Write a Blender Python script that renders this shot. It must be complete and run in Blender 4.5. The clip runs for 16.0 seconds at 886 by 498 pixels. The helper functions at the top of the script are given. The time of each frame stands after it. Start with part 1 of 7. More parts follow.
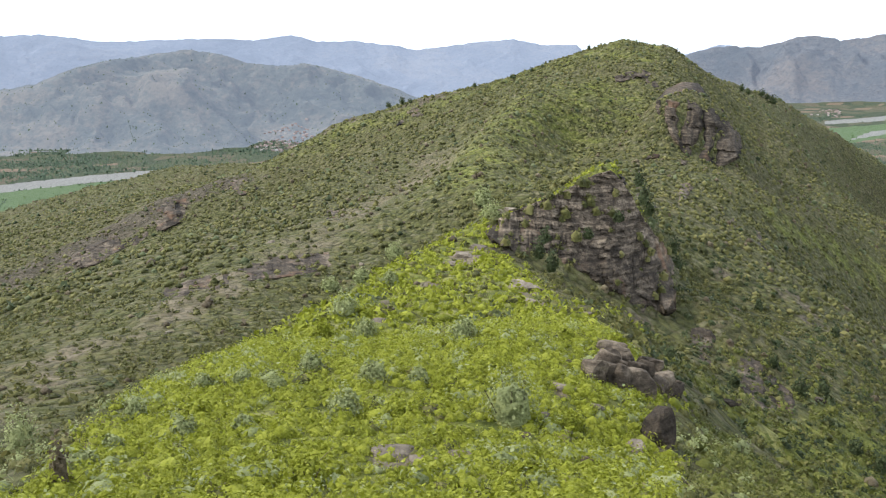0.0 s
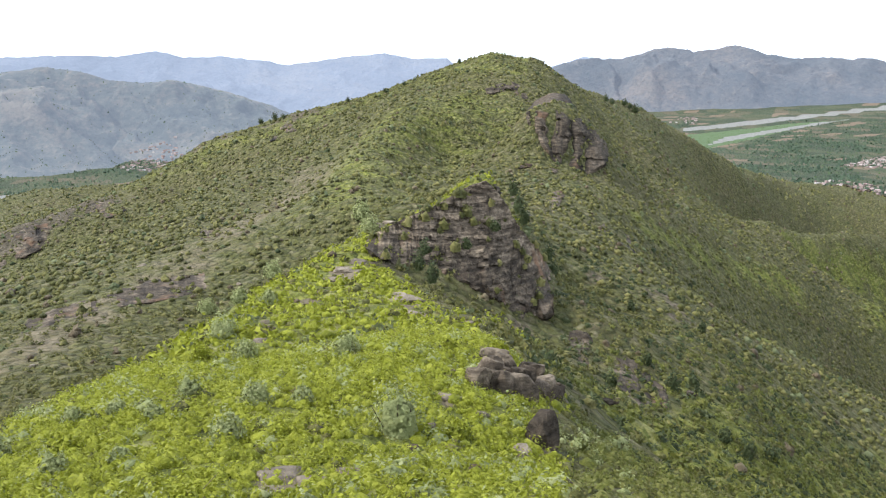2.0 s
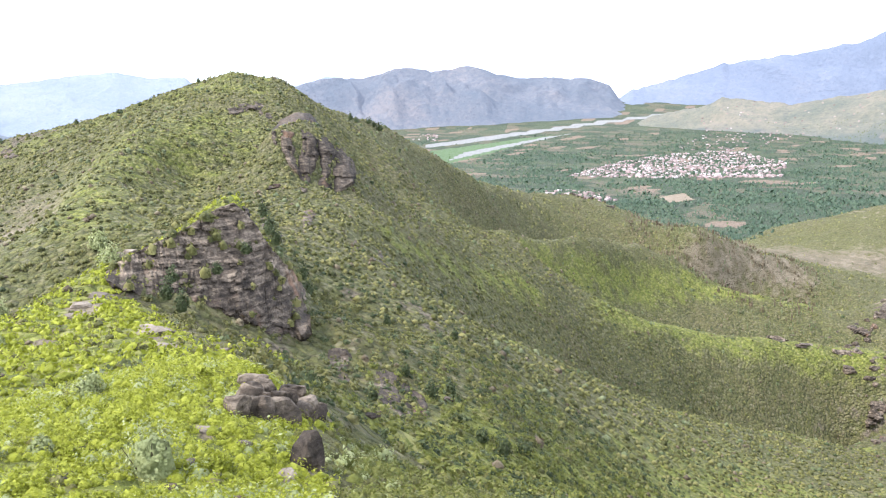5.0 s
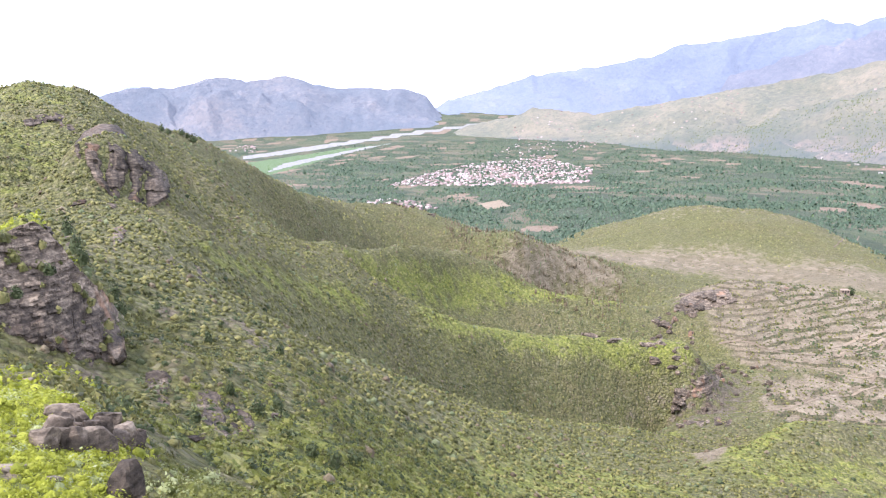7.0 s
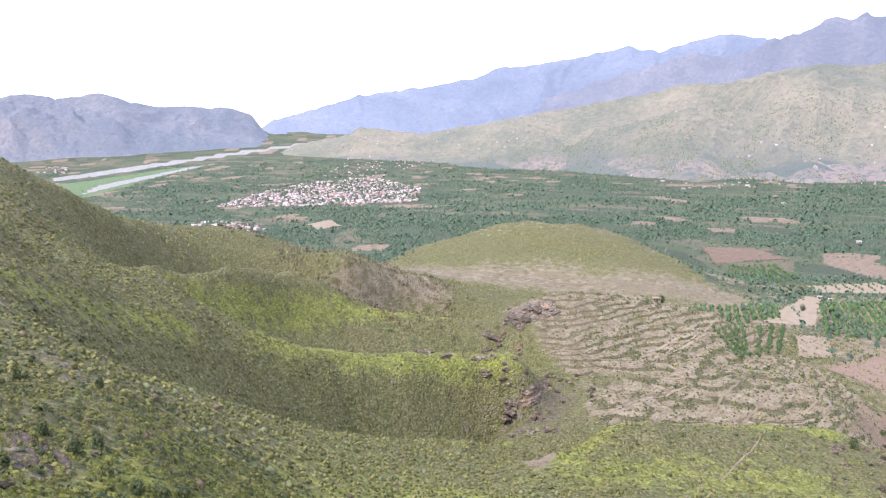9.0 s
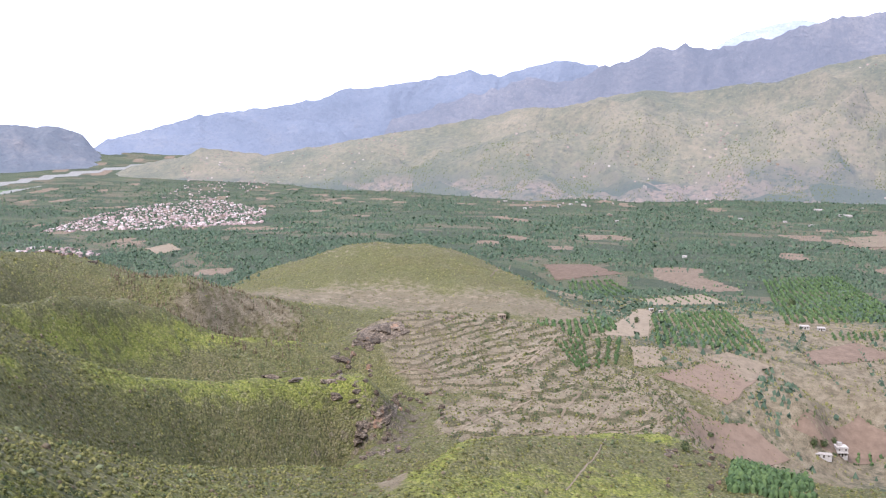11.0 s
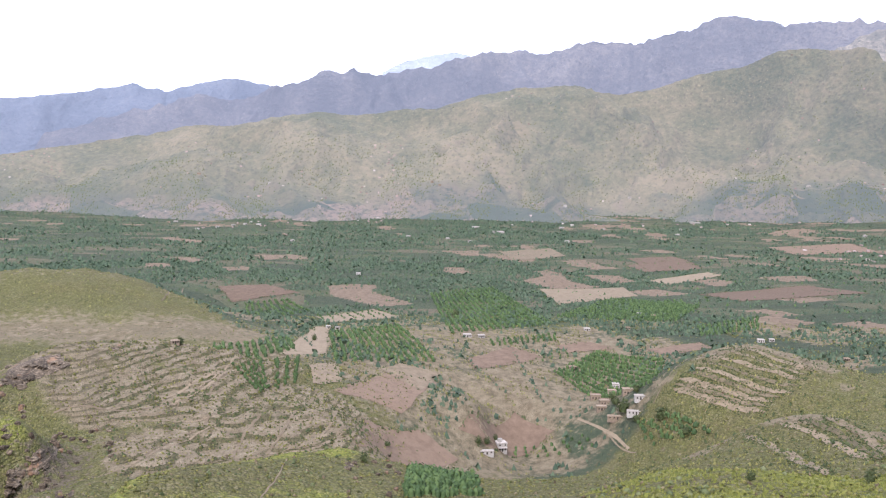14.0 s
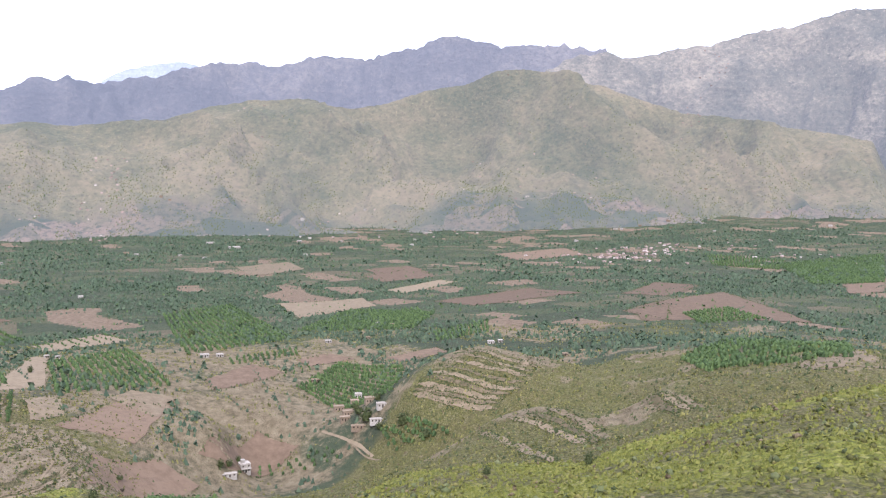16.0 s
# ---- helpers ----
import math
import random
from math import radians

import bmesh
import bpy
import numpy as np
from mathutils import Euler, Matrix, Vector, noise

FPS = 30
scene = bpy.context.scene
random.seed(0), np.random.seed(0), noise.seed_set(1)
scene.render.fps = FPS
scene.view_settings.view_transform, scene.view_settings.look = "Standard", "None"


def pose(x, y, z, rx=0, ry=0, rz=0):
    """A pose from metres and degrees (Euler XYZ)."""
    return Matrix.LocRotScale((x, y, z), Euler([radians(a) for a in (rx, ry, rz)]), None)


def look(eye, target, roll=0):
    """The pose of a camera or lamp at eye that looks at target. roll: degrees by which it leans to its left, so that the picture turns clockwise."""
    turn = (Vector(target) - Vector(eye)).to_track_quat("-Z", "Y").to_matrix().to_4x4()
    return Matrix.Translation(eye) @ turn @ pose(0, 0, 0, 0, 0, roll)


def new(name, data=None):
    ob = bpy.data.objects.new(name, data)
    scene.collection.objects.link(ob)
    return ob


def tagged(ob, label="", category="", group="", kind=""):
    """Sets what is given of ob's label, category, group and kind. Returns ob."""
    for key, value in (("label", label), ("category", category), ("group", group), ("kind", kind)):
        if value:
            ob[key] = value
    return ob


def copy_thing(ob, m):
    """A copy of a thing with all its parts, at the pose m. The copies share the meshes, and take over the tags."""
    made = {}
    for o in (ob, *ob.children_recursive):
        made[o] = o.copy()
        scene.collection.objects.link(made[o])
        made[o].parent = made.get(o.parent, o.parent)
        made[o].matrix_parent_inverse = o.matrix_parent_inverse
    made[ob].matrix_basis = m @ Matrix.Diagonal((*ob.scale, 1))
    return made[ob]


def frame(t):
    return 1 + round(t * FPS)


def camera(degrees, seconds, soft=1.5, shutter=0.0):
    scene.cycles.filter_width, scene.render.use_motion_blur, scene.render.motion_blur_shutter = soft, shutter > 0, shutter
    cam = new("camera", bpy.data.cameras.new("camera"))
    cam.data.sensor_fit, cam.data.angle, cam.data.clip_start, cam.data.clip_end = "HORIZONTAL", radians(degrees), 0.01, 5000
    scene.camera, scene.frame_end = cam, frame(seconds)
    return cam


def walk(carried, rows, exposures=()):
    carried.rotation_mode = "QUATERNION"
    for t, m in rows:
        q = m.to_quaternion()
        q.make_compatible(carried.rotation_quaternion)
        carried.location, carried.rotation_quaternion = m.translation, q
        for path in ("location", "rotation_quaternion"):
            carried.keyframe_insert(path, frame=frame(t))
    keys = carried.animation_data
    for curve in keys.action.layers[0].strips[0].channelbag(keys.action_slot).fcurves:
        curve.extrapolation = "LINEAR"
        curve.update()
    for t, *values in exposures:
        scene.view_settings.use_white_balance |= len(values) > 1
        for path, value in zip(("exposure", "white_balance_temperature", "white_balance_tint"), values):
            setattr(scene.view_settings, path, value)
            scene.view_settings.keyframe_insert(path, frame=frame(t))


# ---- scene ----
cam = camera(54.62, 16.0, soft=1.15)
EYE = 250.0
# seconds and the turn of the camera, which stands on the summit
TURNS = [
    (0, 77.25, -0.00, 0.00),
    (0.5, 77.63, -0.19, -2.09),
    (1, 78.02, 0.03, -4.47),
    (1.5, 78.08, 0.39, -6.52),
    (2, 78.10, 0.62, -8.33),
    (2.5, 78.18, 0.65, -10.82),
    (3, 78.41, 0.69, -14.63),
    (3.5, 78.63, 0.64, -17.39),
    (6, 79.32, 0.70, -30.74),
    (6.5, 79.41, 0.60, -33.84),
    (7, 79.69, 0.57, -36.94),
    (7.5, 79.86, 0.34, -39.62),
    (8, 80.14, 0.08, -42.43),
    (8.5, 80.62, 0.08, -45.66),
    (9, 80.90, 0.20, -48.27),
    (11.5, 82.70, -0.32, -61.80),
    (12, 83.03, -0.32, -65.26),
    (12.5, 83.16, -0.27, -67.53),
    (13, 83.30, -0.40, -70.54),
    (13.5, 83.68, -1.11, -75.12),
    (14, 83.89, -1.35, -79.86),
    (14.5, 84.34, -1.78, -84.44),
    (15, 84.85, -2.06, -88.09),
    (15.5, 84.61, -1.53, -92.52),
    (16, 85.13, -1.10, -97.31),
]
walk(cam, [(t, pose(0, 0, EYE, rx, ry, rz)) for t, rx, ry, rz in TURNS],
     exposures=[(0, 0.16, 6300, 10), (1.5, 0.28, 6300, 10), (3.5, 0.60, 6150, 13), (6, 1.10, 5950, 20), (7, 1.10, 5950, 24),
                (9, 0.86, 6000, 24), (11.5, 0.55, 6050, 22), (16, 0.42, 6150, 22)])

# ---- light: a bright veil of cloud, the sun behind it in the north-west ----
SUN_FROM, SUN_UP = radians(-84), radians(44)
world = bpy.data.worlds.new("sky")
scene.world = world
world.use_nodes = True
wn = world.node_tree
wn.nodes.clear()
sky = wn.nodes.new("ShaderNodeTexSky")
sky.sky_type, sky.sun_disc, sky.sun_elevation, sky.sun_rotation = "NISHITA", False, SUN_UP, SUN_FROM
sky.dust_density, sky.air_density = 3.0, 1.2
clear = wn.nodes.new("ShaderNodeBackground")
clear.inputs["Strength"].default_value = 0.1
wn.links.new(sky.outputs[0], clear.inputs["Color"])
where = wn.nodes.new("ShaderNodeTexCoord")
stretch = wn.nodes.new("ShaderNodeMapping")
stretch.inputs["Scale"].default_value = (1.5, 1.5, 7)
wn.links.new(where.outputs["Generated"], stretch.inputs["Vector"])
puffs = wn.nodes.new("ShaderNodeTexNoise")
puffs.inputs["Scale"].default_value, puffs.inputs["Detail"].default_value = 1.6, 6
wn.links.new(stretch.outputs[0], puffs.inputs["Vector"])
cover = wn.nodes.new("ShaderNodeMapRange")
for i, v in ((1, 0.25), (2, 0.62), (3, 0.62), (4, 1.0)):
    cover.inputs[i].default_value = v
wn.links.new(puffs.outputs[0], cover.inputs[0])
cloud = wn.nodes.new("ShaderNodeBackground")
cloud.inputs["Color"].default_value, cloud.inputs["Strength"].default_value = (0.87, 0.95, 1.06, 1), 1.65
veil = wn.nodes.new("ShaderNodeMixShader")
wn.links.new(cover.outputs[0], veil.inputs[0])
wn.links.new(clear.outputs[0], veil.inputs[1])
wn.links.new(cloud.outputs[0], veil.inputs[2])
wout = wn.nodes.new("ShaderNodeOutputWorld")
wn.links.new(veil.outputs[0], wout.inputs[0])

sun = new("sun", bpy.data.lights.new("sun", "SUN"))
sun.data.energy, sun.data.angle, sun.data.color = 4.1, radians(9), (1.0, 0.96, 0.88)
toward = Vector((math.sin(SUN_FROM) * math.cos(SUN_UP), math.cos(SUN_FROM) * math.cos(SUN_UP), math.sin(SUN_UP)))
sun.matrix_world = look(toward * 900 + Vector((0, 0, EYE)), (0, 0, EYE))

# ---- materials ----
def mat(name, rough=0.9):
    m = bpy.data.materials.new(name)
    m.use_nodes = True
    b = m.node_tree.nodes["Principled BSDF"]
    b.inputs["Roughness"].default_value = rough
    b.inputs["Specular IOR Level"].default_value = 0.2
    return m, m.node_tree, b


def node(nt, kind, **values):
    n = nt.nodes.new("ShaderNode" + kind)
    for k, v in values.items():
        n.inputs[k.replace("_", " ")].default_value = v
    return n


def noise_of(nt, scale, detail=5, rough=0.6, squash=None):
    """Noise over the ground, in metres: scale is waves a metre."""
    geo = nt.nodes.new("ShaderNodeNewGeometry")
    n = node(nt, "TexNoise", Scale=scale, Detail=detail, Roughness=rough)
    src = geo.outputs["Position"]
    if squash:
        mp = node(nt, "Mapping", Scale=squash)
        nt.links.new(src, mp.inputs["Vector"])
        src = mp.outputs[0]
    nt.links.new(src, n.inputs["Vector"])
    return n.outputs[0]


def ramp(nt, fac, stops):
    r = nt.nodes.new("ShaderNodeValToRGB")
    while len(r.color_ramp.elements) < len(stops):
        r.color_ramp.elements.new(0.5)
    for e, (at, col) in zip(r.color_ramp.elements, stops):
        e.position, e.color = at, (*col, 1)
    nt.links.new(fac, r.inputs[0])
    return r.outputs[0]


def step(nt, fac, lo, hi):
    m = nt.nodes.new("ShaderNodeMapRange")
    m.interpolation_type = "SMOOTHSTEP"
    m.inputs[1].default_value, m.inputs[2].default_value = lo, hi
    nt.links.new(fac, m.inputs[0])
    return m.outputs[0]


def calc(nt, op, a, b):
    m = nt.nodes.new("ShaderNodeMath")
    m.operation = op
    for i, v in enumerate((a, b)):
        if isinstance(v, (int, float)):
            m.inputs[i].default_value = v
        else:
            nt.links.new(v, m.inputs[i])
    return m.outputs[0]


def blend(nt, fac, a, b, how="MIX"):
    m = nt.nodes.new("ShaderNodeMix")
    m.data_type, m.blend_type = "RGBA", how
    for s, v in ((0, fac), (6, a), (7, b)):
        if isinstance(v, (int, float)):
            m.inputs[s].default_value = v
        elif isinstance(v, tuple):
            m.inputs[s].default_value = (*v, 1)
        else:
            nt.links.new(v, m.inputs[s])
    return m.outputs[2]


def attr(nt, name):
    a = nt.nodes.new("ShaderNodeAttribute")
    a.attribute_name = name
    return a.outputs["Fac"]


def bump(nt, bsdf, height, strength, distance):
    b = node(nt, "Bump", Strength=strength, Distance=distance)
    nt.links.new(height, b.inputs["Height"])
    nt.links.new(b.outputs[0], bsdf.inputs["Normal"])


def land_material():
    """Scrub, soil, rock, farmland and river shingle, where the land's own layers say."""
    m, nt, b = mat("scrub_ground", 0.95)
    fine, mid, wide = noise_of(nt, 1.6, 6, 0.7), noise_of(nt, 0.16, 6, 0.65), noise_of(nt, 0.022, 5, 0.6)
    shrubs = noise_of(nt, 0.75, 4, 0.65)
    mottle = calc(nt, "ADD", calc(nt, "MULTIPLY", mid, 0.4), calc(nt, "MULTIPLY", shrubs, 0.6))
    olive = ramp(nt, mottle, [(0.38, (0.022, 0.025, 0.010)), (0.46, (0.053, 0.061, 0.019)), (0.53, (0.092, 0.093, 0.030)), (0.62, (0.160, 0.130, 0.066))])
    rust = step(nt, calc(nt, "ADD", calc(nt, "MULTIPLY", wide, 0.6), calc(nt, "MULTIPLY", mid, 0.4)), 0.46, 0.58)
    olive = blend(nt, calc(nt, "MULTIPLY", rust, 0.7), olive, ramp(nt, mottle, [(0.40, (0.035, 0.026, 0.016)), (0.60, (0.15, 0.105, 0.065))]))
    lush = ramp(nt, mottle, [(0.38, (0.080, 0.094, 0.018)), (0.48, (0.155, 0.172, 0.034)), (0.58, (0.225, 0.228, 0.058))])
    soil = ramp(nt, mid, [(0.32, (0.115, 0.092, 0.058)), (0.5, (0.180, 0.146, 0.096)), (0.66, (0.240, 0.200, 0.138))])
    over = nt.nodes.new("ShaderNodeSeparateXYZ")
    nt.links.new(nt.nodes["Geometry"].outputs["Position"], over.inputs[0])
    banks = calc(nt, "FRACT", calc(nt, "ADD", calc(nt, "MULTIPLY", over.outputs[2], 0.48), calc(nt, "ADD", calc(nt, "MULTIPLY", wide, 3.0), calc(nt, "MULTIPLY", mid, 0.5))), 0.0)
    grown = calc(nt, "MULTIPLY", step(nt, banks, 0.6, 0.75), step(nt, shrubs, 0.25, 0.45))
    soil = blend(nt, calc(nt, "MULTIPLY", grown, calc(nt, "MULTIPLY", attr(nt, "banks"), 0.6)), soil, (0.052, 0.050, 0.024))
    soil = blend(nt, calc(nt, "MULTIPLY", step(nt, shrubs, 0.57, 0.66), 0.5), soil, (0.075, 0.072, 0.034))
    stone = ramp(nt, mid, [(0.3, (0.042, 0.035, 0.026)), (0.5, (0.108, 0.088, 0.062)), (0.7, (0.185, 0.152, 0.110))])
    geo = nt.nodes.new("ShaderNodeNewGeometry")
    turn = node(nt, "Mapping", Rotation=(0, 0, 0.6), Scale=(1.0, 0.55, 0.0))
    nt.links.new(geo.outputs["Position"], turn.inputs["Vector"])
    cells = node(nt, "TexVoronoi", Scale=0.019)
    nt.links.new(turn.outputs[0], cells.inputs["Vector"])
    pick = nt.nodes.new("ShaderNodeSeparateColor")
    nt.links.new(cells.outputs["Color"], pick.inputs[0])
    farm = ramp(nt, pick.outputs[0], [(0.0, (0.034, 0.052, 0.034)), (0.40, (0.050, 0.072, 0.042)), (0.60, (0.070, 0.092, 0.048)), (0.75, (0.10, 0.105, 0.060)), (0.92, (0.155, 0.122, 0.085))])
    farm = blend(nt, 0.45, farm, ramp(nt, mid, [(0.35, (0.028, 0.042, 0.028)), (0.65, (0.095, 0.10, 0.058))]))
    furrows = ramp(nt, mid, [(0.35, (0.135, 0.100, 0.070)), (0.65, (0.225, 0.168, 0.122))])
    farm = blend(nt, step(nt, attr(nt, "tilled"), 0.35, 0.65), farm, furrows)
    grass = ramp(nt, mid, [(0.35, (0.075, 0.125, 0.055)), (0.65, (0.12, 0.165, 0.08))])
    shingle = ramp(nt, mid, [(0.3, (0.17, 0.17, 0.16)), (0.6, (0.27, 0.265, 0.25))])
    wobble = nt.nodes.new("ShaderNodeVectorMath")
    wobble.operation = "MULTIPLY_ADD"
    wobble.inputs[1].default_value = (0.9, 0.9, 0.9)
    shake = node(nt, "TexNoise", Scale=1.1, Detail=3)
    nt.links.new(geo.outputs["Position"], shake.inputs["Vector"])
    nt.links.new(shake.outputs["Color"], wobble.inputs[0])
    nt.links.new(geo.outputs["Position"], wobble.inputs[2])
    tufts = node(nt, "TexVoronoi", Scale=0.95)
    nt.links.new(wobble.outputs[0], tufts.inputs["Vector"])
    own = nt.nodes.new("ShaderNodeSeparateColor")
    nt.links.new(tufts.outputs["Color"], own.inputs[0])
    tuft_olive = ramp(nt, own.outputs[0], [(0.0, (0.030, 0.036, 0.012)), (0.30, (0.092, 0.094, 0.026)), (0.62, (0.148, 0.140, 0.044)), (0.85, (0.185, 0.158, 0.082)), (0.97, (0.23, 0.205, 0.125))])
    tuft_lush = ramp(nt, own.outputs[0], [(0.0, (0.070, 0.088, 0.014)), (0.4, (0.150, 0.172, 0.028)), (0.8, (0.235, 0.245, 0.050)), (0.97, (0.28, 0.27, 0.10))])
    olive, lush = blend(nt, 0.6, olive, tuft_olive), blend(nt, 0.6, lush, tuft_lush)
    clumps = node(nt, "TexVoronoi", Scale=0.3)
    nt.links.new(geo.outputs["Position"], clumps.inputs["Vector"])
    speck = step(nt, fine, 0.40, 0.62)
    olive = blend(nt, speck, olive, blend(nt, 0.5, olive, (0.165, 0.170, 0.070)))
    col = blend(nt, step(nt, calc(nt, "ADD", attr(nt, "lush"), calc(nt, "MULTIPLY", calc(nt, "SUBTRACT", mid, 0.5), 1.2)), 0.3, 0.7), olive, lush)
    for name, paint, soft in (("farm", farm, 0.5), ("meadow", grass, 0.3), ("soil", soil, 0.5), ("rock", stone, 1.6), ("river", shingle, 0.4)):
        rag = calc(nt, "ADD", attr(nt, name), calc(nt, "MULTIPLY", calc(nt, "SUBTRACT", mid, 0.5), soft))
        col = blend(nt, step(nt, rag, 0.42, 0.62), col, paint)
    tread = calc(nt, "FRACT", calc(nt, "ADD", attr(nt, "phase"), calc(nt, "MULTIPLY", mid, 0.16)), 0.0)
    bank = calc(nt, "MULTIPLY", step(nt, tread, 0.58, 0.68), step(nt, calc(nt, "SUBTRACT", 1.0, tread), 0.0, 0.06))
    wild = step(nt, noise_of(nt, 0.03, 4, 0.6), 0.50, 0.56)
    bank = calc(nt, "MAXIMUM", calc(nt, "MULTIPLY", bank, step(nt, noise_of(nt, 0.07, 3, 0.6), 0.34, 0.46)), calc(nt, "MULTIPLY", wild, calc(nt, "SUBTRACT", 1.0, attr(nt, "banks"))))
    green_bank = ramp(nt, shrubs, [(0.35, (0.040, 0.038, 0.020)), (0.5, (0.092, 0.084, 0.042)), (0.65, (0.145, 0.124, 0.070))])
    bed = ramp(nt, mid, [(0.32, (0.150, 0.118, 0.078)), (0.5, (0.205, 0.166, 0.112)), (0.66, (0.265, 0.222, 0.158))])
    bed = blend(nt, calc(nt, "MULTIPLY", step(nt, shrubs, 0.55, 0.62), 0.6), bed, (0.085, 0.082, 0.040))
    col = blend(nt, step(nt, calc(nt, "ADD", attr(nt, "terraced"), calc(nt, "MULTIPLY", calc(nt, "SUBTRACT", mid, 0.5), 1.0)), 0.35, 0.6), col, blend(nt, bank, bed, green_bank))
    col = blend(nt, calc(nt, "MULTIPLY", step(nt, fine, 0.35, 0.7), 0.22), col, (0.035, 0.03, 0.018), "MIX")
    # painted shade: dark colour mixed in between the ground tufts
    gap_shade = calc(nt, "MULTIPLY", calc(nt, "SUBTRACT", 1.0, calc(nt, "MULTIPLY", attr(nt, "lush"), 0.6)), calc(nt, "MULTIPLY", step(nt, calc(nt, "ADD", calc(nt, "MULTIPLY", tufts.outputs["Distance"], 0.75), calc(nt, "MULTIPLY", clumps.outputs["Distance"], 0.25)), 0.40, 0.72), calc(nt, "SUBTRACT", 0.5, calc(nt, "MULTIPLY", attr(nt, "farm"), 0.6))))
    gap_shade = calc(nt, "MULTIPLY", gap_shade, calc(nt, "SUBTRACT", 1.0, calc(nt, "MAXIMUM", attr(nt, "terraced"), step(nt, attr(nt, "soil"), 0.3, 0.6))))
    col = blend(nt, gap_shade, col, (0.036, 0.036, 0.016))
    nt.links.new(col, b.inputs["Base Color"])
    bump(nt, b, calc(nt, "ADD", calc(nt, "SUBTRACT", fine, calc(nt, "MULTIPLY", tufts.outputs["Distance"], 2.0)), calc(nt, "MULTIPLY", mid, 2.0)), 1.0, 0.6)
    return m


def mountain_material(name, low, high, bare, haze=(0, 0, 0), glow=0.0, near=False):
    """A far slope: scrub and bare soil in patches, rock on the high parts; sun patches are painted in, and haze as
    emission.
    """
    m, nt, b = mat(name, 1.0)
    big, small = noise_of(nt, 0.004, 8, 0.68, (1, 1, 1.3)), noise_of(nt, 0.04, 7, 0.75, (1, 1, 1.5))
    mix = calc(nt, "ADD", calc(nt, "MULTIPLY", big, 0.5), calc(nt, "MULTIPLY", small, 0.5))
    # broad tone patches stand in for sun and cloud shade on the slope
    sun_patch = noise_of(nt, 0.0011, 3, 0.5)
    mix = calc(nt, "ADD", calc(nt, "MULTIPLY", mix, 0.7), calc(nt, "MULTIPLY", sun_patch, 0.3))
    col = ramp(nt, mix, [(0.42, low), (0.5, high), (0.58, bare)])
    dots = node(nt, "TexVoronoi", Scale=0.05)
    nt.links.new(nt.nodes["Geometry"].outputs["Position"], dots.inputs["Vector"])
    col = blend(nt, calc(nt, "MULTIPLY", calc(nt, "SUBTRACT", 1.0, step(nt, dots.outputs["Distance"], 0.12, 0.36)), 0.4), col, tuple(0.5 * c for c in low))
    if near:
        rocks = step(nt, noise_of(nt, 0.085, 6, 0.8), 0.58, 0.66)
        high_up = step(nt, attr(nt, "up"), 0.45, 0.95)
        col = blend(nt, calc(nt, "MULTIPLY", rocks, calc(nt, "ADD", 0.25, calc(nt, "MULTIPLY", high_up, 0.55))), col, tuple(min(0.5, 1.5 * c) for c in bare))
        plots = node(nt, "Mapping", Rotation=(0, 0, 0.35), Scale=(1.0, 0.55, 0.0))
        nt.links.new(nt.nodes["Geometry"].outputs["Position"], plots.inputs["Vector"])
        cells = node(nt, "TexVoronoi", Scale=0.012)
        nt.links.new(plots.outputs[0], cells.inputs["Vector"])
        pick = nt.nodes.new("ShaderNodeSeparateColor")
        nt.links.new(cells.outputs["Color"], pick.inputs[0])
        farm = ramp(nt, pick.outputs[0], [(0.0, (0.048, 0.064, 0.038)), (0.40, (0.080, 0.088, 0.050)), (0.60, (0.150, 0.122, 0.082)), (0.9, (0.205, 0.150, 0.108))])
        farm = blend(nt, step(nt, small, 0.45, 0.62), farm, (0.06, 0.07, 0.042))
        col = blend(nt, step(nt, calc(nt, "ADD", attr(nt, "fan"), calc(nt, "MULTIPLY", calc(nt, "SUBTRACT", big, 0.5), 1.6)), 0.35, 0.75), col, farm)
    nt.links.new(col, b.inputs["Base Color"])
    # haze painted on as emission; the slope itself gives off no light
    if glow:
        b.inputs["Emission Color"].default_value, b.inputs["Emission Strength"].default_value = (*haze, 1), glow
    bump(nt, b, calc(nt, "ADD", calc(nt, "MULTIPLY", big, 1.5), small), 1.0, 24)
    return m


def leaf_material(name, dark, mid, light, rough=0.6):
    """Leaves and twigs that differ one from another."""
    m, nt, b = mat(name, rough)
    geo = nt.nodes.new("ShaderNodeNewGeometry")
    patch = noise_of(nt, 0.35, 3)
    t = calc(nt, "ADD", calc(nt, "MULTIPLY", geo.outputs["Random Per Island"], 0.55), calc(nt, "ADD", calc(nt, "MULTIPLY", patch, 0.27), calc(nt, "MULTIPLY", noise_of(nt, 1.3, 3), 0.22)))
    nt.links.new(ramp(nt, t, [(0.12, dark), (0.5, mid), (0.85, light)]), b.inputs["Base Color"])
    bump(nt, b, noise_of(nt, 7.0, 5, 0.75), 1.0, 0.12)
    through_leaf = nt.nodes.new("ShaderNodeBsdfTranslucent")
    nt.links.new(b.inputs["Base Color"].links[0].from_socket, through_leaf.inputs["Color"])
    both = nt.nodes.new("ShaderNodeMixShader")
    both.inputs[0].default_value = 0.2
    nt.links.new(b.outputs[0], both.inputs[1])
    nt.links.new(through_leaf.outputs[0], both.inputs[2])
    nt.links.new(both.outputs[0], nt.nodes["Material Output"].inputs["Surface"])
    return m


